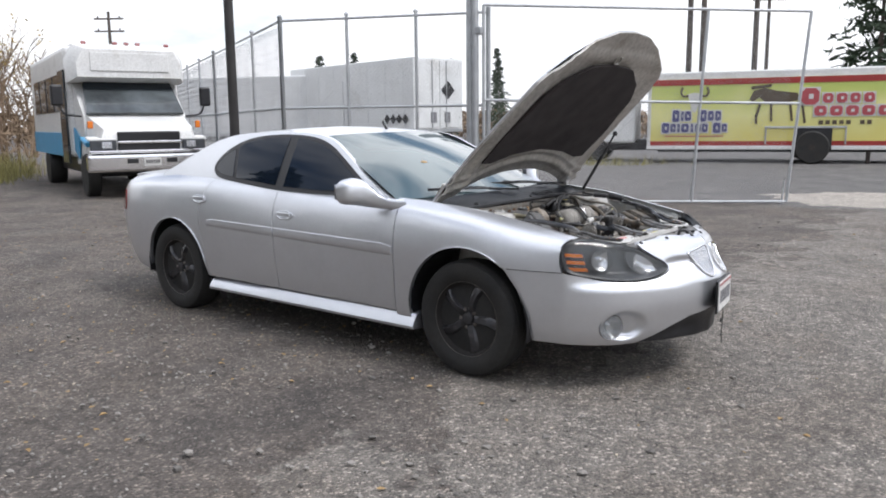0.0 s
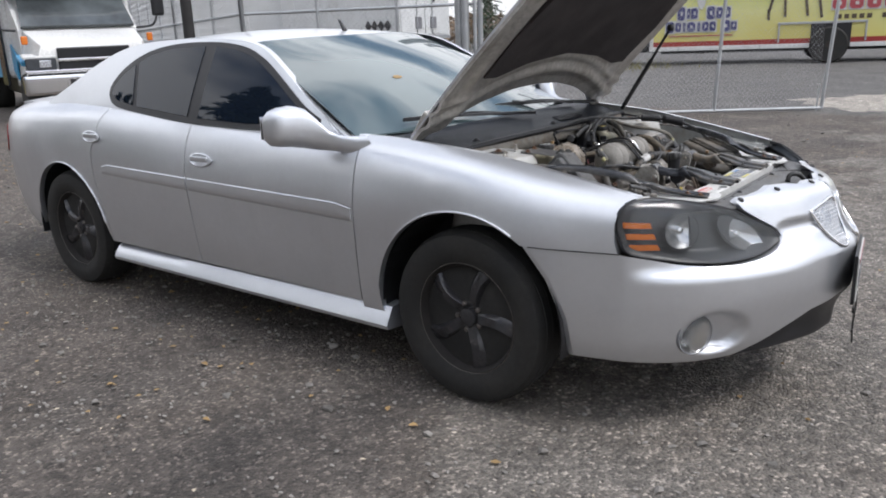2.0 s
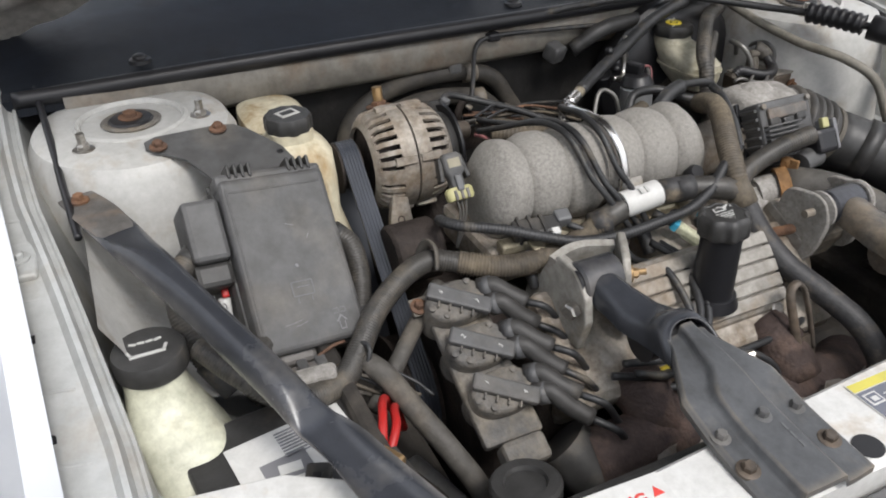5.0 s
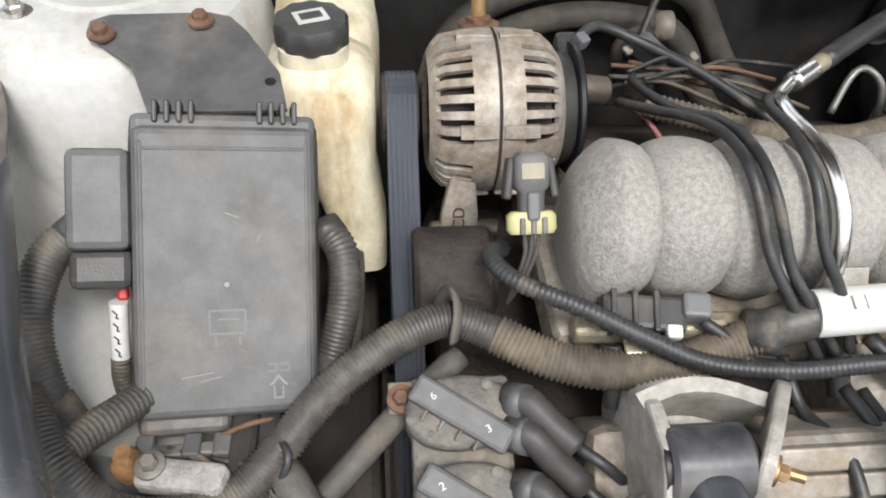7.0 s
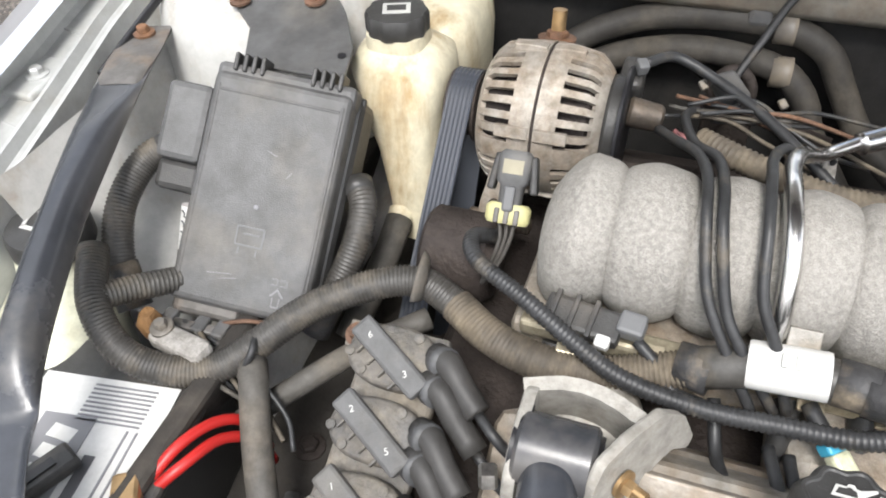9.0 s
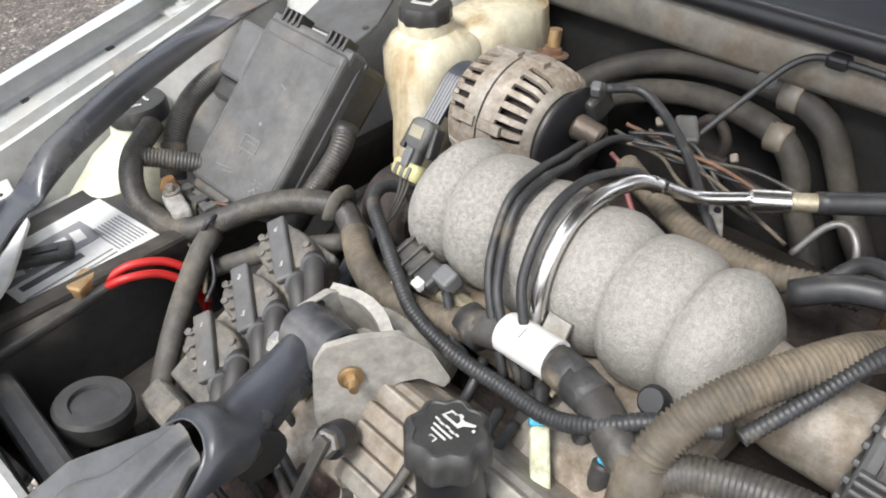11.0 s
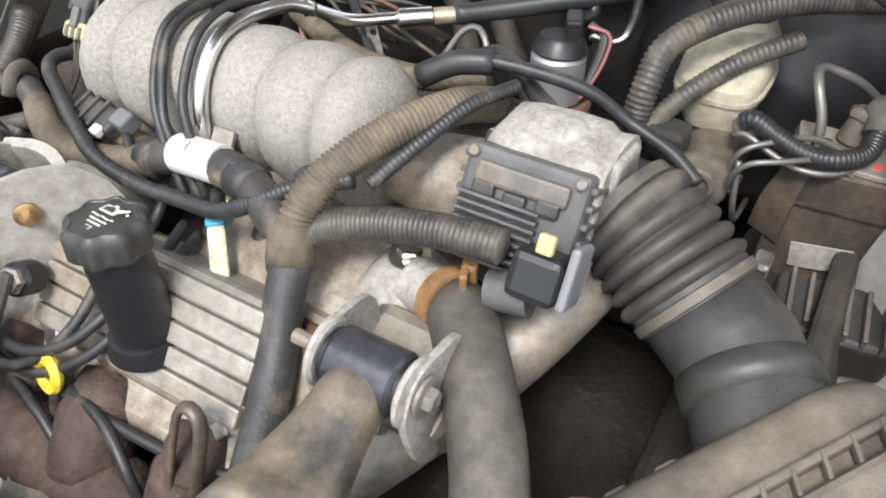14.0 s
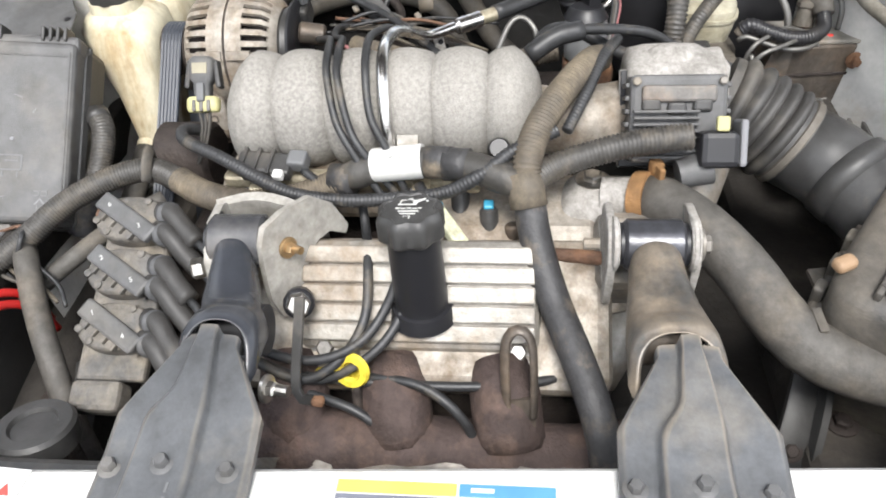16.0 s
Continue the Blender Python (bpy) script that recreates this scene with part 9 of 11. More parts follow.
def bay_odds():
    brk = thing("gearbox_bracket", (0.55, 0.34, 0.55), "dark ribbed steel bracket on the gearbox", "bracket")
    part("web", ribbon([(0.455, 0.372, 0.690), (0.495, 0.360, 0.650), (0.535, 0.345, 0.600), (0.55, 0.33, 0.54)], [0.026, 0.030, 0.034, 0.034], [0.008] * 4, across=(1, 0, 0.4)), BLACK_PL, brk)
    part("rib", ribbon([(0.470, 0.385, 0.690), (0.508, 0.375, 0.650), (0.545, 0.362, 0.600)], [0.008] * 3, [0.020] * 3, across=(1, 0, 0.4)), BLACK_PL, brk)
    for p in ((0.47, 0.368, 0.682), (0.522, 0.35, 0.622)):
        bolt("bracket_bolt", p, (0.7, 0, 0.7), 0.007, brk, RUST_DARK)
    gear = thing("gearbox_linkage", (0.40, 0.42, 0.66), "grimy gearbox linkage with a rubber boot", "linkage")
    part("lever", ribbon([(0.35, 0.40, 0.70), (0.40, 0.41, 0.685), (0.45, 0.43, 0.675)], [0.020, 0.016, 0.020], [0.006] * 3), MOUNT, gear)
    part("boot", spin([(0.020, 0), (0.022, 0.006), (0.017, 0.010), (0.020, 0.016), (0.015, 0.020), (0.018, 0.026), (0.012, 0.032)], pose(0.45, 0.43, 0.655), 20), BLACK_PL, gear)
    part("cable", tube([(0.45, 0.43, 0.685), (0.50, 0.45, 0.68), (0.56, 0.47, 0.65), (0.60, 0.48, 0.58)], 0.006, seg=8), WIRE, gear)
    bow = thing("throttle_cable", (0.1, 0.44, 0.90), "black control cable with a thick rubber boot", "cable")
    part("cable", tube([(-0.086, 0.00, 0.930), (-0.070, 0.10, 0.952), (-0.050, 0.24, 0.960), (-0.02, 0.34, 0.955), (0.05, 0.44, 0.942), (0.14, 0.495, 0.940), (0.26, 0.545, 0.925), (0.36, 0.58, 0.88), (0.42, 0.60, 0.80)], 0.0062, seg=10), WIRE, bow)
    part("boot", tube([(0.11, 0.480, 0.942), (0.15, 0.500, 0.940), (0.19, 0.518, 0.936)], 0.017, 0.003, 0.012, 14), BLACK_CLEAN, bow)
    part("boot", tube([(0.20, 0.522, 0.935), (0.24, 0.540, 0.929), (0.29, 0.556, 0.918)], 0.020, 0.0, 0.012, 14), BLACK_CLEAN, bow)
    thin = thing("hood_release_cable", (-0.05, -0.1, 0.90), "thin black cable strung along the firewall", "cable")
    part("cable", tube([(0.02, -0.10, 0.84), (-0.02, -0.075, 0.88), (-0.065, -0.045, 0.918), (-0.070, 0.0, 0.926), (-0.068, 0.10, 0.922), (-0.062, 0.22, 0.915), (-0.055, 0.34, 0.905)], 0.0040, seg=8), WIRE, thin)
    part("clip", box((0.018, 0.022, 0.014), pose(-0.072, -0.012, 0.925), 0.004), BLACK_CLEAN, thin)
    clip = thing("firewall_clip", (-0.085, -0.078, 0.88), "dark plastic hose clip on the firewall", "clip")
    part("clip", box((0.012, 0.024, 0.052), pose(-0.082, -0.078, 0.896, 0, -8, 0), 0.005), GREY_PL, clip)
    ring = thing("lifting_eye", (0.0, -0.09, 0.80), "brown steel lifting eye behind the manifold", "bracket")
    part("eye", tube([(0.0, -0.108, 0.822), (-0.002, -0.110, 0.840), (-0.004, -0.098, 0.856), (-0.004, -0.084, 0.856), (-0.002, -0.073, 0.840), (0.0, -0.076, 0.822)], 0.006, seg=10), RUST_DARK, ring)
    part("stem", box((0.012, 0.050, 0.05), pose(0.004, -0.090, 0.800), 0.004), RUST_DARK, ring)
    part("arm", ribbon([(0.005, -0.075, 0.815), (0.012, -0.03, 0.810), (0.020, 0.01, 0.805)], [0.016] * 3, [0.005] * 3), RUST_DARK, ring)
    odd = thing("wire_cluster", (0.05, -0.12, 0.83), "loose clips and wires behind the alternator", "wiring")
    part("heavy_cable", tube([(0.075, -0.175, 0.895), (0.050, -0.150, 0.892), (0.060, -0.110, 0.880), (0.095, -0.060, 0.868), (0.140, -0.010, 0.850), (0.170, 0.030, 0.83)], 0.0050, seg=12), WIRE, odd)
    part("red_wire", tube([(0.108, -0.138, 0.850), (0.112, -0.120, 0.842), (0.125, -0.105, 0.830), (0.130, -0.09, 0.81)], 0.0026, seg=8), DULL_RED, odd)
    part("brown_loom", tube([(0.115, -0.115, 0.850), (0.140, -0.070, 0.850), (0.160, -0.010, 0.845), (0.165, 0.050, 0.845), (0.160, 0.090, 0.85), (0.150, 0.13, 0.855)], 0.012, 0.0016, 0.0055, 12), LOOM_BROWN, odd)
    part("silver_loop", tube([(0.12, 0.06, 0.84), (0.105, 0.075, 0.868), (0.10, 0.09, 0.874), (0.11, 0.105, 0.862), (0.12, 0.11, 0.83)], 0.0034, seg=8), DULL_PIPE, odd)
    for p in ((0.055, -0.12, 0.870), (0.035, -0.045, 0.850)):
        part("small_clip", box((0.010, 0.008, 0.006), Matrix.Translation(p) @ pose(0, 0, 0, 20, 30, 40), 0.002), MOUNT, odd)
    part("connector", box((0.035, 0.022, 0.02), pose(0.045, -0.095, 0.862, 0, 20, 40), 0.004), GREY_PL, odd)
    rnd = random.Random(8)
    for k in range(11):
        a = V((0.105 - 0.012 * (k % 4), -0.150 + 0.004 * k, 0.862 + 0.004 * (k % 3)))
        b = V((0.040 + 0.016 * (k % 5), -0.060 + 0.012 * k, 0.828 + 0.006 * (k % 4)))
        bend = [a.lerp(b, q) + V((rnd.uniform(-0.014, 0.014), rnd.uniform(-0.014, 0.014), rnd.uniform(-0.004, 0.018))) for q in (0.3, 0.65)]
        part("thin_wire", tube([a, *bend, b], 0.0021, seg=6), (WIRE, HOSE, RUST, WIRE, LOOM_BROWN)[k % 5], odd)
    for k in range(7):
        a, b = V((0.390 + 0.003 * k, -0.505 + 0.010 * k, 0.766)), V((0.425 + 0.006 * k, -0.440 + 0.012 * k, 0.735))
        bend = [a.lerp(b, q) + V((rnd.uniform(-0.012, 0.012), rnd.uniform(-0.012, 0.012), rnd.uniform(0.0, 0.014))) for q in (0.3, 0.65)]
        part("thin_wire", tube([a, *bend, b], 0.0023, seg=6), (WIRE, HOSE, LOOM_BROWN)[k % 3], odd)
    ac = thing("air_conditioning_pipe", (0.0, 0.12, 0.88), "dull pipe with black fittings at the firewall", "pipe")
    part("fitting", box((0.03, 0.03, 0.03), pose(-0.06, 0.10, 0.885, 0, 20, 20), 0.006), GREY_PL, ac)
    part("pipe", tube([(-0.055, 0.13, 0.885), (-0.045, 0.18, 0.915), (-0.055, 0.24, 0.918), (-0.075, 0.30, 0.91)], 0.013, seg=12), BLACK_PL, ac)
    part("bent_pipe", tube([(0.015, 0.170, 0.850), (0.005, 0.195, 0.845), (-0.005, 0.205, 0.862), (-0.01, 0.207, 0.91)], 0.005, seg=8), STEEL, ac)
    part("valve", rod((0.01, 0.150, 0.862), (0.0, 0.158, 0.835), 0.016, bevel=0.002), BLACK_CLEAN, ac)
    pipe = thing("clutch_pipe", (0.25, 0.46, 0.86), "pale grey sleeved pipe crossing to the air filter box", "pipe")
    part("pipe", tube([(-0.02, 0.43, 0.935), (0.035, 0.452, 0.912), (0.12, 0.466, 0.896), (0.165, 0.477, 0.892), (0.20, 0.493, 0.884), (0.24, 0.515, 0.86), (0.27, 0.53, 0.80)], 0.0076, seg=10), PALE_SLEEVE, pipe)
    knob = thing("horn", (0.60, -0.33, 0.66), "round black horn behind the beam", "horn")
    part("disc", spin([(0.02, 0), (0.035, 0.004), (0.036, 0.024), (0.033, 0.028), (0.022, 0.028), (0.020, 0.024)], pose(0.605, -0.335, 0.700, 0, -10, 0), 28), BLACK_PL, knob)
    part("bracket", box((0.04, 0.03, 0.10), pose(0.60, -0.335, 0.65), 0.004), RUST_DARK, knob)
    fan = thing("cooling_fan", (0.63, 0.0, 0.55), "black cooling fan shroud behind the radiator", "fan")
    part("shroud", box((0.03, 0.9, 0.28), pose(0.655, 0.02, 0.60), 0.008), BLACK_PL, fan)
    for y in (-0.2, 0.25):
        part("motor", spin([(0.06, 0), (0.06, 0.03), (0.05, 0.04)], along((0.64, y, 0.58), (0.60, y, 0.58)), 24), BLACK_PL, fan)


SENSOR_LABEL = mat("tan_label", (0.23, 0.21, 0.15), 0.5, 0, 0.15, 60, 0.02)
CONNECTOR_PL = mat("greenish_white_plastic", (0.46, 0.47, 0.34), 0.45, 0, 0.12, 30, 0.03, dirt=(0.25, 0.23, 0.16), dirt_at=(0.5, 0.75), dscale=40)
PALE_CAST = mat("pale_cast_alloy", (0.35, 0.34, 0.315), 0.55, 0.25, 0.14, 14, 0.18, 500, dirt=(0.26, 0.225, 0.175), dirt_at=(0.50, 0.74), dscale=15)
BRAKE_PL = mat("stained_reservoir_plastic", (0.40, 0.385, 0.31), 0.36, 0, 0.12, 12, 0.06, 200, dirt=(0.26, 0.235, 0.16), dirt_at=(0.44, 0.72), dscale=14)
MASTER = mat("grimy_cast_iron", (0.115, 0.105, 0.090), 0.6, 0.2, 0.2, 16, 0.15, 300, dirt=(0.085, 0.072, 0.058), dirt_at=(0.46, 0.72), dscale=16)
BOOSTER = mat("satin_black_steel", (0.020, 0.020, 0.022), 0.38, 0.0, 0.2, 8, 0.04, 300, dirt=(0.06, 0.055, 0.048), dirt_at=(0.56, 0.85), dscale=9, grime=0.4)
# Near-black casting, darker than the engine's dark iron.
GEARBOX_BLACK = mat("near_black_casting", (0.016, 0.0145, 0.013), 0.6, 0.1, 0.3, 9, 0.4, 120, dirt=(0.040, 0.033, 0.027), dirt_at=(0.50, 0.78), dscale=10)
HEATER_HOSE = mat("dark_dusty_hose", (0.040, 0.037, 0.033), 0.65, 0, 0.25, 16, 0.12, 300, dirt=(0.10, 0.088, 0.070), dirt_at=(0.46, 0.75), dscale=14)
PALE_SLEEVE = mat("pale_sleeve", (0.20, 0.19, 0.165), 0.6, 0, 0.2, 14, 0.1, 300, dirt=(0.13, 0.115, 0.09), dirt_at=(0.48, 0.74), dscale=14)
DULL_PIPE = mat("dull_brake_pipe", (0.17, 0.165, 0.155), 0.45, 0.6, 0.2, 20, 0.05, 200)
GREY_MARK = mat("moulded_mark", (0.11, 0.112, 0.115), 0.5, 0, 0.1, 10, 0.05)
BELT = mat("worn_belt", (0.045, 0.050, 0.062), 0.38, 0, 0.15, 12, 0.05, 300)
ALLOY_ROUGH = mat("mottled_cast_aluminium", (0.222, 0.215, 0.202), 0.62, 0.15, 0.22, 6, 0.45, 520, dirt=(0.33, 0.32, 0.30), dirt_at=(0.40, 0.60), dscale=230)
RAIL = mat("zinc_yellow_steel", (0.45, 0.41, 0.31), 0.4, 0.7, 0.15, 20, 0.1, 200, dirt=(0.25, 0.20, 0.14), dirt_at=(0.5, 0.75), dscale=25)
CHROME_DULL = mat("bright_tube", (0.70, 0.69, 0.68), 0.25, 1.0, 0.1, 20, 0.03, 200)
LOOM_BROWN = mat("brown_dusty_loom", (0.082, 0.070, 0.055), 0.65, 0, 0.25, 18, 0.1, 300, dirt=(0.165, 0.138, 0.10), dirt_at=(0.45, 0.72), dscale=25)
TAPE = mat("cloth_tape", (0.040, 0.040, 0.042), 0.55, 0, 0.25, 18, 0.2, 300, dirt=(0.20, 0.165, 0.12), dirt_at=(0.50, 0.75), dscale=22)
COIL = mat("coil_resin", (0.095, 0.092, 0.088), 0.6, 0.0, 0.2, 25, 0.3, 300, dirt=(0.19, 0.17, 0.14), dirt_at=(0.42, 0.66), dscale=24)
HOSE_G = mat("grey_boot_rubber", (0.070, 0.072, 0.076), 0.5, 0, 0.15, 20, 0.06, 300, dirt=(0.17, 0.155, 0.13), dirt_at=(0.54, 0.8), dscale=22)
STRUT_STEEL = mat("rust_tinted_steel", (0.085, 0.082, 0.078), 0.34, 0.3, 0.25, 16, 0.12, 220, dirt=(0.225, 0.185, 0.14), dirt_at=(0.40, 0.62), dscale=13, wear=(0.26, 0.22, 0.17))
FOOT = mat("scuffed_dark_steel", (0.074, 0.078, 0.084), 0.42, 0.0, 0.12, 10, 0.08, 300, dirt=(0.15, 0.137, 0.118), dirt_at=(0.52, 0.80), dscale=10, wear=(0.24, 0.20, 0.15))
EYE_STEEL = mat("oily_eye_steel", (0.050, 0.052, 0.060), 0.3, 0.4, 0.25, 16, 0.08, 220, dirt=(0.17, 0.14, 0.10), dirt_at=(0.54, 0.76), dscale=18)
COVER_ALLOY = mat("pale_alloy", (0.31, 0.297, 0.272), 0.48, 0.45, 0.1, 14, 0.15, 260, dirt=(0.24, 0.185, 0.13), dirt_at=(0.47, 0.70), dscale=12)
EXHAUST = mat("exhaust_iron", (0.062, 0.045, 0.041), 0.8, 0.2, 0.3, 18, 0.5, 200, dirt=(0.17, 0.115, 0.09), dirt_at=(0.5, 0.75), dscale=14)
HOOK_STEEL = mat("brown_hook_steel", (0.085, 0.074, 0.064), 0.45, 0.4, 0.3, 18, 0.15, 220, dirt=(0.15, 0.115, 0.085), dirt_at=(0.45, 0.7), dscale=20)
FOIL = mat("crumpled_foil", (0.36, 0.34, 0.315), 0.5, 0.7, 0.2, 20, 0.3, 90, dirt=(0.24, 0.19, 0.14), dirt_at=(0.5, 0.7), dscale=14)
ORANGE_CRUST = mat("orange_rust", (0.22, 0.12, 0.05), 0.75, 0.1, 0.4, 40, 0.5, 200)
ORANGE_DUST = mat("pale_orange_plastic", (0.26, 0.17, 0.10), 0.6, 0, 0.15, 30, 0.05)
AIRBOX = mat("brown_dusted_plastic", (0.050, 0.048, 0.045), 0.55, 0, 0.2, 9, 0.2, 400, dirt=(0.20, 0.176, 0.143), dirt_at=(0.38, 0.70), dscale=6)
RUBBER = mat("dusty_rubber", (0.040, 0.039, 0.038), 0.55, 0, 0.2, 12, 0.06, 300, dirt=(0.13, 0.118, 0.10), dirt_at=(0.52, 0.8), dscale=10)

for build in (fuse_box, coolant_reservoir, washer_bottle, battery, alternator, drive_belt, intake_manifold, fuel_line, wiring, coil_pack, engine_block, hoses, throttle_body, air_box, brakes, bay_odds):
    build()
torque_mount(-1)
torque_mount(1)


# ---- the yard behind the car ----
WHITE_BODY = mat("white_vehicle_paint", (0.66, 0.67, 0.67), 0.35, 0, 0.05, 2, 0.02, 100, dirt=(0.45, 0.43, 0.39), dirt_at=(0.60, 0.85), dscale=1.2)
TRAILER_SKIN = mat("trailer_skin", (0.66, 0.68, 0.69), 0.45, 0.1, 0.06, 1.0, 0.03, 60, dirt=(0.42, 0.41, 0.39), dirt_at=(0.58, 0.85), dscale=0.7)
BLUE_BODY = mat("blue_stripe_paint", (0.06, 0.30, 0.52), 0.35, 0, 0.08, 3, 0.02)
DARK_GLASS = mat("vehicle_glass", (0.02, 0.025, 0.03), 0.05, 0, 0.1, 2, 0)
BUS_GLASS = mat("bus_windscreen", (0.075, 0.085, 0.09), 0.06, 0, 0.6, 1.3, 0)
DARK_RED = mat("dark_red_stripe", (0.28, 0.03, 0.025), 0.4, 0, 0.1, 2, 0.02)
DULL_RED2 = mat("red_print", (0.36, 0.07, 0.08), 0.5, 0, 0.1, 4, 0)
NAVY = mat("navy_print", (0.06, 0.06, 0.16), 0.5, 0, 0.1, 4, 0)
BROWN_PRINT = mat("brown_print", (0.075, 0.055, 0.035), 0.5, 0, 0.2, 6, 0)
POLE_WOOD = mat("tarred_wood", (0.085, 0.072, 0.062), 0.8, 0, 0.25, 3, 0.4, 60)
DARK_POLE = mat("dark_pole", (0.030, 0.028, 0.027), 0.7, 0, 0.2, 3, 0.3, 60)
MESH_WIRE = mat("dull_zinc_wire", (0.34, 0.345, 0.35), 0.55, 0.5, 0.15, 3, 0)
BARK = mat("bark", (0.10, 0.08, 0.065), 0.9, 0, 0.3, 8, 0.4, 80)
NEEDLES = mat("conifer_needles", (0.035, 0.055, 0.028), 0.8, 0, 0.45, 4, 0.2, 60)
TWIGS = mat("bare_twigs", (0.19, 0.135, 0.088), 0.9, 0, 0.3, 5, 0.2, 80)
GOLD_LEAF = mat("autumn_leaves", (0.34, 0.24, 0.06), 0.8, 0, 0.4, 3, 0.1, 80)
DRY_GRASS = mat("dry_grass", (0.22, 0.20, 0.075), 0.9, 0, 0.4, 5, 0.1, 80)


def banner_material():
    m = mat("yellow_green_banner", (0.62, 0.58, 0.08), 0.45, 0, 0.12, 1.5, 0.02, 60)
    n, l = m.node_tree.nodes, m.node_tree.links
    b = n["Principled BSDF"]
    co, sep, rng, ramp = n.new("ShaderNodeTexCoord"), n.new("ShaderNodeSeparateXYZ"), n.new("ShaderNodeMapRange"), n.new("ShaderNodeValToRGB")
    add, tex, mul = n.new("ShaderNodeMath"), n.new("ShaderNodeTexNoise"), n.new("ShaderNodeMath")
    tex.inputs["Scale"].default_value = 0.7
    l.new(co.outputs["Object"], sep.inputs[0])
    l.new(co.outputs["Object"], tex.inputs["Vector"])
    mul.operation, mul.inputs[1].default_value = "MULTIPLY", 1.6
    l.new(tex.outputs["Fac"], mul.inputs[0])
    l.new(sep.outputs[2], add.inputs[0])
    l.new(mul.outputs[0], add.inputs[1])
    rng.inputs[1].default_value, rng.inputs[2].default_value = 1.2, 3.8
    l.new(add.outputs[0], rng.inputs[0])
    e = ramp.color_ramp.elements
    e[0].position, e[0].color = 0.15, (0.58, 0.52, 0.16, 1)
    e[1].position, e[1].color = 0.85, (0.44, 0.50, 0.13, 1)
    x = e.new(0.5)
    x.color = (0.64, 0.62, 0.26, 1)
    l.new(rng.outputs[0], ramp.inputs[0])
    l.new(ramp.outputs[0], b.inputs["Base Color"])
    return m


BANNER = banner_material()


def road_wheel(at, along_axis, r, w, parent, name="wheel"):
    m = along(V(at) - V(along_axis) * (w / 2), V(at) + V(along_axis) * (w / 2))
    t = part(name, spin([(r * 0.55, 0), (r * 0.92, 0.0), (r, w * 0.15), (r, w * 0.85), (r * 0.92, w), (r * 0.55, w * 0.98)], m, 28), TYRE, parent, "dusty black tyre")
    part("hub", spin([(r * 0.55, w * 0.1), (r * 0.55, w * 0.9), (r * 0.45, w * 0.8), (r * 0.2, w * 0.85), (r * 0.18, w * 1.0), (0.01, w)], m, 20), RUST_DARK, t)
    return t


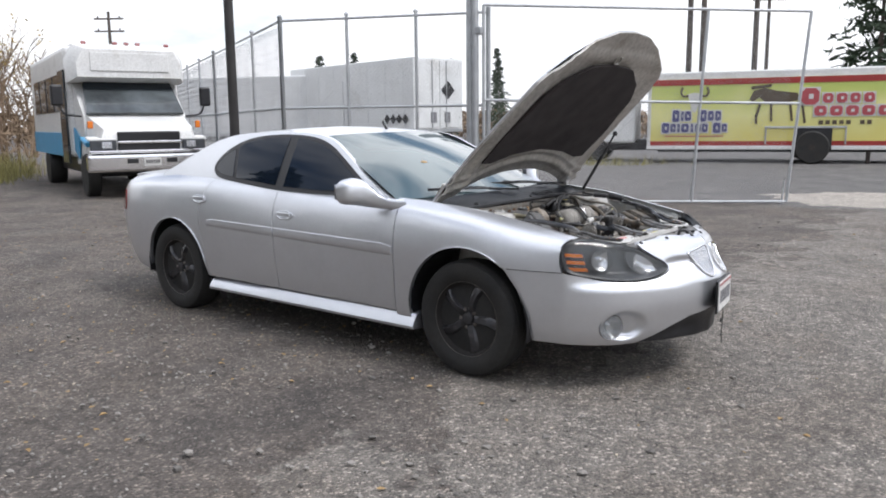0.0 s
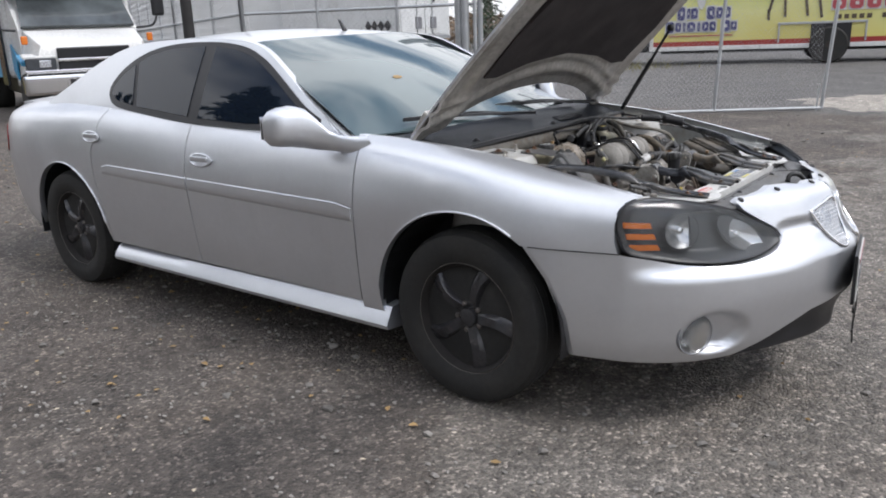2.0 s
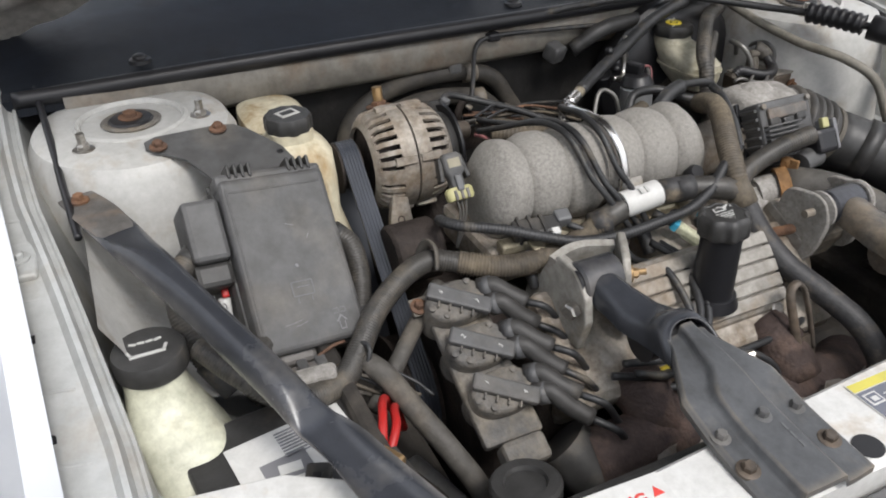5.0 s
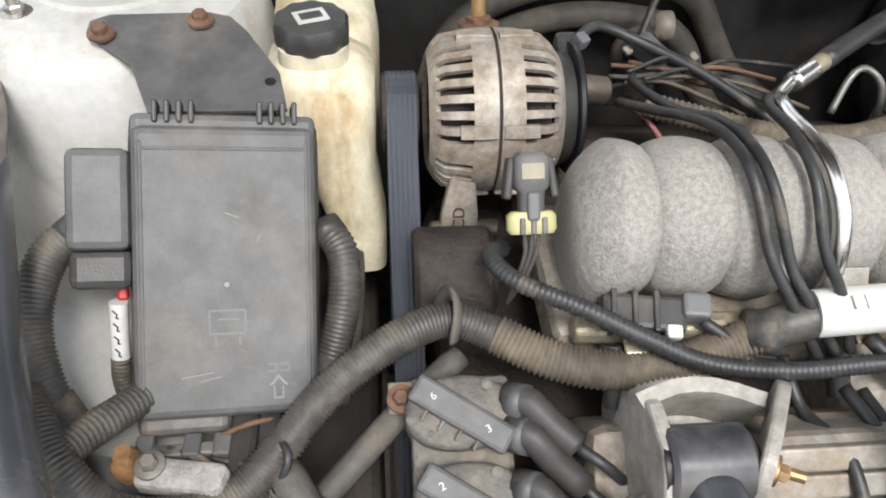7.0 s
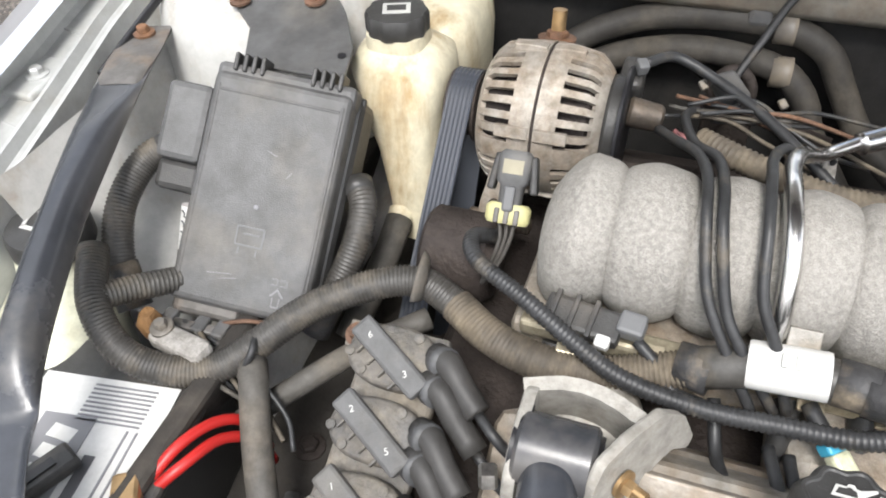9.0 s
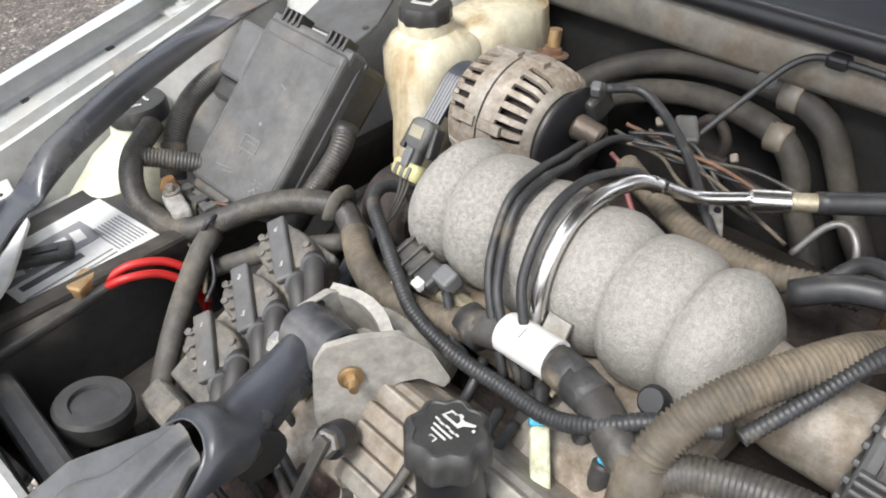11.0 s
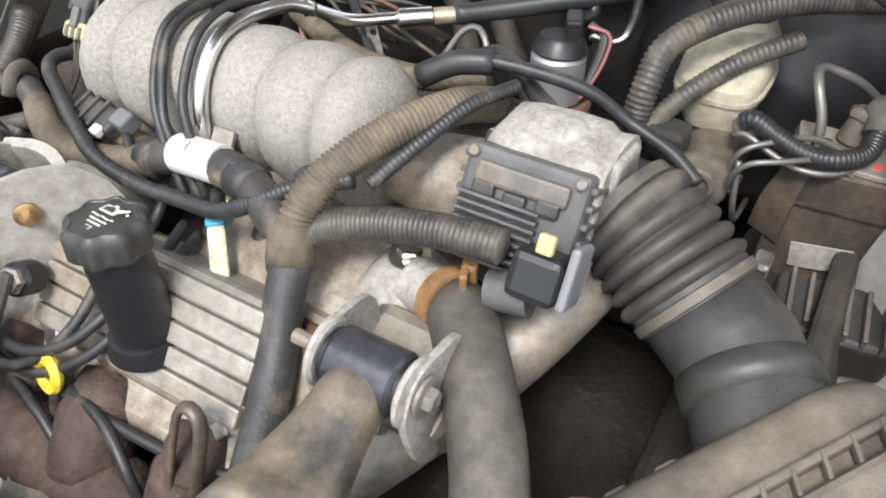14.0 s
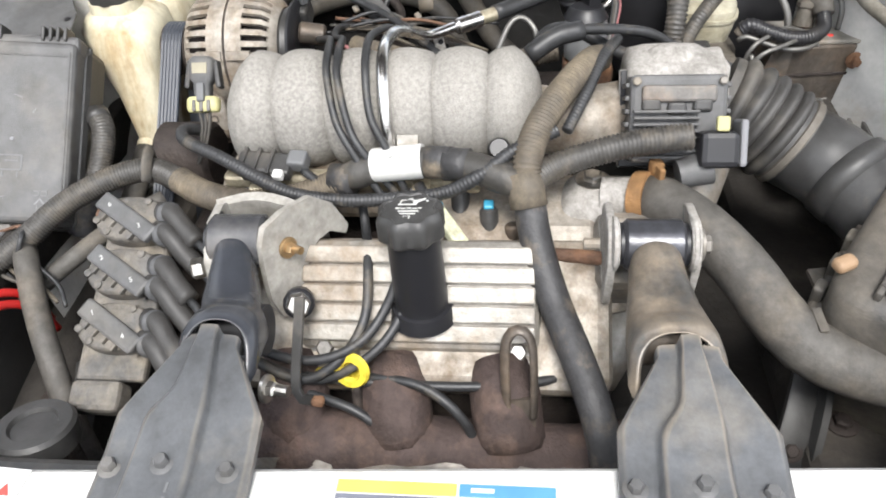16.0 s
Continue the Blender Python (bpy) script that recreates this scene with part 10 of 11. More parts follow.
def shuttle_bus():
    """Local axes: x ahead from the front bumper, y to its left."""
    base = pose(-12.12, 4.58, 0, 0, 0, -18) @ Matrix.Scale(1.065, 4)
    bus = thing("shuttle_bus", base.translation, "white shuttle bus with blue skirt, parked by the fence", "bus")
    P = lambda *a: base @ pose(*a)
    body = part("coach_body", box((5.6, 2.26, 2.25), P(-4.75, 0, 1.85), 0.12, 3), WHITE_BODY, bus)
    part("front_cap", loft([[base @ V((x, y, z)) for x, y, z in ((-1.95 + dx, -1.12 + dy, 2.22 + dz), (-1.95 + dx, 1.12 - dy, 2.22 + dz), (-1.95 + dx, 1.12 - dy, 2.70 - dz), (-1.95 + dx, 0.98 - dy, 2.96 - dz), (-1.95 + dx, -0.98 + dy, 2.96 - dz), (-1.95 + dx, -1.12 + dy, 2.70 - dz))] for dx, dy, dz in ((0, 0, 0), (0.5, 0.02, 0.02), (0.72, 0.12, 0.10))]), WHITE_BODY, bus, "rounded white front cap")
    part("roof_edge", box((5.4, 1.9, 0.10), P(-4.7, 0, 2.99), 0.05), WHITE_BODY, body)
    for k, y in enumerate((-0.80, -0.22, 0.0, 0.22, 0.80)):
        part("roof_lamp", box((0.05, 0.10, 0.06), P(-1.45 if abs(y) < 0.5 else -1.5, y, 3.0), 0.02), DULL_RED, bus)
    part("sign_panel", box((0.02, 1.5, 0.36), P(-1.215, 0, 2.62), 0.01), WHITE_BODY, bus)
    # Cab: windscreen, hood, grille, lamps, bumper.
    part("cab", loft([[base @ V(p) for p in ((-2.0, -1.0, 0.6), (-2.0, 1.0, 0.6), (-2.0, 1.0, 2.3), (-2.0, -1.0, 2.3))], [base @ V(p) for p in ((-1.0, -0.98, 0.6), (-1.0, 0.98, 0.6), (-1.0, 0.98, 1.55), (-1.0, -0.98, 1.55))]]), WHITE_BODY, bus)
    part("windscreen", loft([[base @ V(p) for p in ((-1.62, -0.86, 2.18), (-1.62, 0.86, 2.18), (-0.98, 0.93, 1.58), (-0.98, -0.93, 1.58))], [base @ V(p) for p in ((-1.58, -0.86, 2.22), (-1.58, 0.86, 2.22), (-0.93, 0.93, 1.62), (-0.93, -0.93, 1.62))]]), BUS_GLASS, bus, "grey windscreen with a dark top band")
    part("sun_band", loft([[base @ V(p) for p in ((-1.575, -0.85, 2.225), (-1.575, 0.85, 2.225), (-1.425, 0.87, 2.085), (-1.425, -0.87, 2.085))], [base @ V(p) for p in ((-1.565, -0.85, 2.235), (-1.565, 0.85, 2.235), (-1.415, 0.87, 2.095), (-1.415, -0.87, 2.095))]]), DARK_GLASS, bus, "dark tinted top band")
    part("hood", loft([[base @ V(p) for p in ((-1.05, -0.98, 0.75), (-1.05, 0.98, 0.75), (-1.05, 0.92, 1.56), (-1.05, -0.92, 1.56))], [base @ V(p) for p in ((-0.12, -1.0, 0.75), (-0.12, 1.0, 0.75), (-0.12, 0.84, 1.34), (-0.12, -0.84, 1.34))], [base @ V(p) for p in ((-0.05, -0.98, 0.78), (-0.05, 0.98, 0.78), (-0.05, 0.80, 1.28), (-0.05, -0.80, 1.28))]]), WHITE_BODY, bus, "white hood")
    gr = part("grille", box((0.06, 1.15, 0.40), P(-0.03, 0, 1.05), 0.02), BLACK_CLEAN, bus, "black grille with chrome bar")
    part("grille_bar", box((0.05, 1.18, 0.055), P(0.0, 0, 1.05), 0.015), CHROME, gr)
    part("emblem", box((0.03, 0.16, 0.05), P(0.025, 0, 1.05), 0.015), CHROME, gr)
    for s in (-1, 1):
        lamp = part("headlamp", box((0.05, 0.46, 0.19), P(-0.03, s * 0.84, 1.0, 0, 0, s * 6), 0.02), LAMP_BLACK, bus, "dark rectangular headlamp")
        part("lamp_glass", box((0.03, 0.18, 0.12), P(0.0, s * 0.78, 1.0, 0, 0, s * 6), 0.01), REFLECTOR, lamp)
        part("brow", box((0.30, 0.52, 0.05), P(-0.18, s * 0.84, 1.12, 0, 8, 0), 0.02), WHITE_BODY, bus)
        part("marker", box((0.05, 0.10, 0.14), P(-0.25, s * 1.0, 1.38), 0.02), AMBER, bus)
        part("mirror", box((0.12, 0.22, 0.40), P(-1.05, s * 1.42, 1.95), 0.04), BLACK_CLEAN, bus, "tall black mirror")
        part("mirror_arm", tube([base @ V((-1.1, s * 1.0, 1.55)), base @ V((-1.05, s * 1.3, 1.60)), base @ V((-1.05, s * 1.42, 1.85))], 0.02, seg=6), BLACK_CLEAN, bus)
        road_wheel(base @ V((-0.95, s * 0.92, 0.402)), base.to_3x3() @ V((0, 1, 0)), 0.45, 0.26, bus)
        road_wheel(base @ V((-5.6, s * 0.92, 0.402)), base.to_3x3() @ V((0, 1, 0)), 0.45, 0.40, bus)
        for k in range(4):
            part("side_window", box((0.98, 0.03, 0.78), P(-3.0 - 1.12 * k, s * 1.135, 2.05), 0.04), DARK_GLASS, bus, "dark side window")
        part("blue_skirt", box((5.5, 0.03, 0.50), P(-4.75, s * 1.135, 0.98), 0.01), BLUE_BODY, bus)
        part("blue_wing", box((0.62, 0.03, 0.46), P(-1.72, s * 1.02, 1.02, 0, 18, 0), 0.01), BLUE_BODY, bus)
        part("wing_flare", box((0.60, 0.16, 0.10), P(-0.62, s * 1.02, 1.06, 0, 10, 0), 0.04, 3), BLUE_BODY if s < 0 else WHITE_BODY, bus)
    part("door", box((0.75, 0.04, 1.9), P(-2.35, -1.14, 1.55), 0.03), DARK_GLASS, bus, "glazed folding door")
    bp = part("bumper", box((0.22, 2.3, 0.32), P(0.02, 0, 0.66), 0.05, 3), CHROME, bus, "chrome front bumper")
    part("chrome_strip", box((0.06, 2.2, 0.06), P(0.03, 0, 0.875), 0.02), CHROME, bus)
    part("bumper_gap", box((0.05, 2.1, 0.05), P(-0.01, 0, 0.835), 0.01), BLACK_CLEAN, bus)
    for s in (-1, 1):
        part("bumper_slot", box((0.02, 0.20, 0.09), P(0.128, s * 0.36, 0.70), 0.01), BLACK_CLEAN, bp)
    pl = part("plate", box((0.01, 0.31, 0.15), P(0.14, 0, 0.68), 0.003), PAPER, bp)
    for k in range(6):
        part("plate_bar", box((0.004, 0.03, 0.07), P(0.147, -0.11 + 0.044 * k, 0.68), 0), INK, pl)
    part("chassis", box((6.5, 1.7, 0.35), P(-4.0, 0, 0.55), 0.05), BLACK_CLEAN, bus)


def box_trailer(base, length, height, width, floor, label, group, marks=False):
    t = thing("semi_trailer", base.translation, label, "trailer", group)
    P = lambda *a: base @ pose(*a)
    shell = part("box", box((length, width, height), P(0, 0, floor + height / 2), 0.05), TRAILER_SKIN, t)
    for k in range(int(length / 1.2)):
        for s in (-1, 1):
            part("side_rib", box((0.05, 0.02, height - 0.1), P(-length / 2 + 0.6 + 1.2 * k, s * (width / 2 + 0.005), floor + height / 2), 0), TRAILER_SKIN, shell)
    part("lower_rail", box((length, width + 0.04, 0.14), P(0, 0, floor), 0.02), GALV, t)
    part("underframe", box((length * 0.9, 1.0, 0.3), P(0, 0, floor - 0.2), 0.02), BLACK_CLEAN, t)
    for x in (-length * 0.36, -length * 0.36 + 1.25):
        for s in (-1, 1):
            road_wheel(base @ V((x, s * (width / 2 - 0.25), 0.5)), base.to_3x3() @ V((0, 1, 0)), 0.5, 0.4, t)
    for s in (-1, 1):
        part("landing_leg", box((0.12, 0.12, floor), P(length * 0.32, s * 0.9, floor / 2), 0.01), GALV, t)
    for y in (-0.45, 0.45):
        part("rear_door", box((0.04, 1.05 if width > 2 else 0.8, height - 0.2), P(-length / 2 - 0.01, y * width / 2.0, floor + height / 2), 0.01), TRAILER_SKIN, t)
        part("lock_bar", rod(base @ V((-length / 2 - 0.05, y * 0.8, floor + 0.1)), base @ V((-length / 2 - 0.05, y * 0.8, floor + height - 0.1)), 0.02, seg=8), GALV, t)
    if marks:
        m = P(-length / 2 - 0.04, -0.35 * width / 2, floor + height * 0.56, 0, 90, 0)
        part("hazard_diamond", box((0.5, 0.5, 0.02), m @ pose(0, 0, 0, 0, 0, 45), 0.0), BLACK_CLEAN, t, "dark diamond placard")
        for k in range(4):
            part("hazard_diamond", box((0.26, 0.02, 0.26), P(-length / 2 + 0.5 + 0.38 * k, width / 2 + 0.03, floor + 0.45, 0, 45, 0), 0), BLACK_CLEAN, t)
        for k in range(2):
            part("small_sign", box((0.02, 0.28, 0.4), P(-length / 2 - 0.05, 0.3 - 0.7 * k, floor + 0.5), 0), INK_GREY, t)
    part("side_door", box((0.85, 0.03, 1.9), P(0.6, width / 2 + 0.02, floor + 1.1), 0.01), TRAILER_SKIN, t)
    return t


def beverage_trailer():
    a, b = V((-8.95, 21.6, 0)), V((3.4, 25.75, 0))
    yaw = math.degrees(math.atan2(b.y - a.y, b.x - a.x))
    base = Matrix.Translation(a) @ pose(0, 0, 0, 0, 0, yaw)
    L = (b - a).length
    t = thing("beverage_trailer", a + (b - a) * 0.5, "long delivery trailer with yellow-green side and dark red stripes", "trailer")
    P = lambda *q: base @ pose(*q)
    part("box", box((L, 2.5, 2.57), P(L / 2, 1.25, 1.77), 0.05), WHITE_BODY, t)
    side = part("banner", box((L - 0.25, 0.03, 2.22), P(L / 2, -0.012, 1.69), 0.0), BANNER, t, "yellow and green printed side")
    part("top_stripe", box((L - 0.25, 0.02, 0.20), P(L / 2, -0.032, 2.70), 0), DARK_RED, side)
    part("bottom_stripe", box((L - 0.25, 0.02, 0.15), P(L / 2, -0.032, 0.66), 0), DARK_RED, side)
    part("rail", box((L, 0.06, 0.13), P(L / 2, -0.03, 0.52), 0.01), WHITE_BODY, t)
    for k in range(5):
        part("rail_joint", box((0.03, 0.02, 0.12), P(0.9 + 2.4 * k, -0.065, 0.52), 0), GALV, t)

    # Prints, as plain shapes: each a coloured block on a slightly larger pale one.
    def bar(x, z, w, h, material, name="print_bar", lean=0, proud=0.0):
        part(name, box((w, 0.012, h), P(x, -0.045 - proud, z, 0, lean, 0), 0.0), material, side)

    def block(x, z, w, h, material, name):
        bar(x, z, w + 0.07, h + 0.07, PAPER, "pale_edge")
        m = P(x, -0.060, z)
        cut = min(w, h) * 0.22
        out = [(-w / 2 + cut, -h / 2), (w / 2 - cut, -h / 2), (w / 2, -h / 2 + cut), (w / 2, h / 2 - cut), (w / 2 - cut, h / 2), (-w / 2 + cut, h / 2), (-w / 2, h / 2 - cut), (-w / 2, -h / 2 + cut)]
        part(name, loft([[m @ V((p, d, q)) for p, q in out] for d in (0.006, -0.006)]), material, side)
        bar(x + w * 0.04, z, w * 0.26, h * 0.30, PAPER, "pale_slot", 0, 0.024)
    for x, w, h in ((0.95, 0.22, 0.40), (1.16, 0.08, 0.30), (1.34, 0.20, 0.32), (1.83, 0.22, 0.38), (2.08, 0.18, 0.32), (2.31, 0.18, 0.32)):
        block(x, 1.58, w, h, NAVY, "print_block")
    for x, w, h in ((0.62, 0.24, 0.34), (0.87, 0.17, 0.28), (1.05, 0.08, 0.28), (1.26, 0.24, 0.28), (1.49, 0.08, 0.28), (1.68, 0.18, 0.28), (1.90, 0.18, 0.28), (2.28, 0.24, 0.34), (2.52, 0.16, 0.26)):
        block(x, 1.18, w, h, NAVY, "print_block")
    bar(1.55, 0.90, 1.9, 0.035, DULL_RED2)
    part("pale_shape", loft([[P(1.54 + x, -0.048 - d, z) @ V((0, 0, 0)) for x, z in ((-0.24, 2.30), (0.0, 2.36), (0.24, 2.30), (0.16, 2.08), (0.09, 1.78), (0.0, 1.68), (-0.09, 1.78), (-0.16, 2.08))] for d in (0, 0.010)]), PAPER, side)
    for k in (-1, 1):
        part("dark_curve", tube([P(1.54 + k * x, -0.06, z) @ V((0, 0, 0)) for x, z in ((0.20, 2.26), (0.36, 2.24), (0.44, 2.36), (0.40, 2.54))], 0.035, seg=6), BROWN_PRINT, side)
    part("dark_shape", loft([[P(3.27 + x, -0.050 - d, z) @ V((0, 0, 0)) for x, z in ((0.0, 2.10), (0.12, 2.38), (0.45, 2.46), (0.85, 2.36), (1.45, 2.28), (1.52, 2.06), (1.10, 1.98), (0.50, 1.98), (0.30, 2.16), (0.10, 2.02))] for d in (0, 0.010)]), BROWN_PRINT, side)
    bar(3.62, 2.50, 0.62, 0.10, BROWN_PRINT, "dark_bar", -6)
    for x, z, h, lean in ((3.56, 1.76, 0.50, 14), (3.50, 1.45, 0.32, -4), (3.95, 1.70, 0.66, -3), (4.55, 1.68, 0.60, -8), (4.92, 1.66, 0.70, -10)):
        bar(x, z, 0.075, h, BROWN_PRINT, "dark_bar", lean)
    for k, (w, h) in enumerate(((0.52, 0.52), (0.30, 0.30), (0.30, 0.30), (0.28, 0.30), (0.30, 0.30))):
        block((5.10, 5.62, 6.02, 6.40, 6.80)[k], 2.16 if k == 0 else 2.10, w, h, DULL_RED2, "red_block")
    for k in range(5):
        block(5.42 + 0.46 * k, 1.70, 0.36, 0.31, DULL_RED2, "red_block")
    for k in range(8):
        if k != 5:
            bar(5.45 + 0.20 * k, 1.33, 0.13, 0.13, BROWN_PRINT)
    part("wheel_arch", box((1.10, 0.05, 0.70), P(5.26, -0.05, 0.80), 0.02), BLACK_CLEAN, t)
    part("arch_rail", box((2.45, 0.04, 0.07), P(5.0, -0.07, 1.18), 0.01), GALV, t)
    for x in (3.82, 6.2):
        part("arch_post", box((0.05, 0.04, 0.55), P(x, -0.06, 0.90), 0.01), GALV, t)
    road_wheel(P(5.22, -0.08, 0.53) @ V((0, 0, 0)), base.to_3x3() @ V((0, -1, 0)), 0.53, 0.35, t)
    road_wheel(P(5.22, 2.3, 0.53) @ V((0, 0, 0)), base.to_3x3() @ V((0, 1, 0)), 0.53, 0.35, t)
    part("underframe", box((L * 0.95, 1.4, 0.3), P(L / 2, 1.3, 0.5), 0.02), BLACK_CLEAN, t)
    for x in (6.9, 8.4, 10.6):
        part("leg", box((0.12, 0.12, 0.62), P(x, 0.1, 0.31), 0.01), RUST_DARK, t)
    part("side_bar", box((5.0, 0.08, 0.14), P(10.0, -0.02, 0.52), 0.01), RUST_DARK, t)
    truck = thing("delivery_truck", P(-1.6, 1.2, 0).translation, "white truck cab coupled behind the fence", "truck")
    part("cab", box((1.9, 2.1, 1.6), P(-1.4, 1.3, 1.45), 0.12, 3), WHITE_BODY, truck)
    part("roof", box((1.5, 1.9, 0.5), P(-1.2, 1.3, 2.4), 0.15, 3), WHITE_BODY, truck)
    part("side_window", box((0.8, 0.04, 0.6), P(-1.5, 0.24, 1.95), 0.05), DARK_GLASS, truck)
    part("chassis", box((2.6, 1.0, 0.4), P(-1.0, 1.3, 0.6), 0.05), BLACK_CLEAN, truck)
    road_wheel(P(-1.9, 0.4, 0.5) @ V((0, 0, 0)), base.to_3x3() @ V((0, 1, 0)), 0.5, 0.3, truck)
    road_wheel(P(-1.9, 2.2, 0.5) @ V((0, 0, 0)), base.to_3x3() @ V((0, 1, 0)), 0.5, 0.3, truck)


def chain_link(parent, a, b, z0, z1, drop=0.0, pitch=0.075):
    """Woven wire between two places: zigzag wires, each of its own strand."""
    a, b = V(a), V(b)
    d, L = (b - a).normalized(), (b - a).length
    nrm = V((-d.y, d.x, 0))
    verts, faces = [], []
    n_w, n_h, r = int(L / pitch), int((z1 - z0) / pitch), 0.0019
    for i in range(n_w):
        for sgn in (1, -1):
            base = len(verts)
            for k in range(n_h + 1):
                u = (i + 0.5 + sgn * (0.5 if k % 2 else -0.5) * 1.0) * pitch
                p = a + d * u + V((0, 0, z0 + k * pitch - drop * u / L)) + nrm * (0.003 * sgn)
                verts += [p + d * r, p - d * r * 0.5 + nrm * r, p - d * r * 0.5 - nrm * r]
            for k in range(n_h):
                for j in range(3):
                    q = base + 3 * k
                    faces.append((q + j, q + (j + 1) % 3, q + 3 + (j + 1) % 3, q + 3 + j))
    me = bpy.data.meshes.new("chain_link")
    me.from_pydata([tuple(v) for v in verts], [], faces)
    me.materials.append(MESH_WIRE)
    ob = new("chain_link", me)
    ob.parent, ob.matrix_parent_inverse = parent, parent.matrix_basis.inverted()
    return tagged(ob, kind="stuff")


def fence_run(points, height, name="chain_link_fence", mesh=True, pitch=0.075, gap=2.6):
    f = thing(name, (*points[0][:2], 0), "tall galvanised chain-link fence with top and middle rails", "fence", "yard fences")
    for a, b in zip(points, points[1:]):
        a, b = V((*a[:2], 0)), V((*b[:2], 0))
        n = max(1, round((b - a).length / gap))
        for k in range(n + 1):
            p = a.lerp(b, k / n)
            part("post", rod(p, p + V((0, 0, height + 0.06)), 0.038 if k in (0, n) else 0.028, seg=10), GALV, f)
            part("post_cap", spin([(0.045, 0), (0.045, 0.02), (0.02, 0.05)], Matrix.Translation(p + V((0, 0, height + 0.05))), 10), GALV, f)
        for z in (height, 1.72, 0.08):
            part("rail", rod(a + V((0, 0, z)), b + V((0, 0, z)), 0.022, seg=8), GALV, f)
        if mesh:
            chain_link(f, a, b, 0.06, height, 0.0, pitch)
    return f


def gate():
    hinge, end = V((-4.95, 6.27, 0)), V((-1.13, 9.82, 0))
    g = thing("fence_gate", hinge, "open sagging chain-link gate on a thick double post", "gate")
    for dx in (0.0, 0.11):
        part("hinge_post", rod(hinge + V((-0.14 - dx, -0.04, 0)), hinge + V((-0.14 - dx, -0.04, 4.2)), 0.058, seg=14), GALV, g, "thick grey gate post")
    d = (end - hinge)
    def at(u, z):
        return hinge + d * u + V((0.19, 0.15, 0)) * (u * z / 3.2) + V((0, 0, z - 0.10 * u))
    for u in (0.0, 0.68, 1.0):
        part("upright", rod(at(u, 0.14), at(u, 3.30), 0.026, seg=10), GALV, g)
    for z in (0.14, 1.80, 3.30):
        part("gate_rail", rod(at(0, z), at(1, z), 0.024, seg=10), GALV, g)
    for z in (0.6, 2.9):
        part("hinge", box((0.16, 0.14, 0.12), Matrix.Translation(at(0, z) + V((-0.08, -0.02, 0))), 0.02), GALV, g)
    part("drop_bolt", rod(at(0.985, 0.02), at(0.985, 0.5), 0.014, seg=8), GALV, g)
    chain_link(g, at(0, 0) - V((0, 0, at(0, 0).z)), at(1, 0) - V((0, 0, at(1, 0).z)), 0.16, 3.3, 0.10)


def utility_pole(at, height, arms, r=0.14, material=None, label="weathered wooden utility pole with crossarm"):
    p = thing("utility_pole", at, label, "pole", "utility poles")
    part("pole", rod(at, V(at) + V((0, 0, height)), r, r * 0.75, seg=12), material or POLE_WOOD, p)
    for k in range(arms):
        z = height - 0.5 - 0.9 * k
        part("crossarm", box((2.2, 0.10, 0.12), Matrix.Translation(V(at) + V((0, 0, z))) @ pose(0, 0, 0, 0, 0, 38), 0.01), POLE_WOOD, p)
        for s in (-1, 1):
            part("insulator", spin([(0.05, 0), (0.06, 0.08), (0.03, 0.16)], Matrix.Translation(V(at) + V((0.8 * s * 0.78, 0.8 * s * 0.62, z + 0.06))), 10), GREY_PL, p)


def conifer(at, height, spread, seed, label="dark green spruce with ragged outline"):
    rnd = random.Random(seed)
    t = thing("spruce_tree", at, label, "tree", "spruce trees")
    part("trunk", rod(at, V(at) + V((0, 0, height * 0.96)), height * 0.016, 0.01, seg=8), BARK, t)
    verts, faces = [], []
    n = int(70 + height * 9)
    for i in range(n):
        u = 0.10 + 0.88 * (i / n) ** 0.9
        z = height * u
        reach = spread * (1 - u) ** 0.8 * rnd.uniform(0.55, 1.1) + 0.12
        a = rnd.uniform(0, 2 * math.pi)
        d = V((math.cos(a), math.sin(a), 0))
        side = V((-d.y, d.x, 0))
        for k in range(16):
            q = rnd.uniform(0.15, 1.0)
            c = V(at) + V((0, 0, z - reach * 0.25 * q)) + d * reach * q + side * rnd.uniform(-0.22, 0.22) * reach * (1.1 - q)
            s = height * rnd.uniform(0.014, 0.030)
            t1 = V((rnd.uniform(-1, 1), rnd.uniform(-1, 1), rnd.uniform(-0.9, 0.3))).normalized()
            t2 = V((rnd.uniform(-1, 1), rnd.uniform(-1, 1), rnd.uniform(-1, 1))).normalized()
            b = len(verts)
            verts += [tuple(c - t1 * s), tuple(c + t2 * s * 0.35), tuple(c + t1 * s * 1.3), tuple(c - t2 * s * 0.35)]
            faces.append((b, b + 1, b + 2, b + 3))
    me = bpy.data.meshes.new("crown")
    me.from_pydata(verts, [], faces)
    me.materials.append(NEEDLES)
    ob = new("crown", me)
    ob.parent, ob.matrix_parent_inverse = t, t.matrix_basis.inverted()


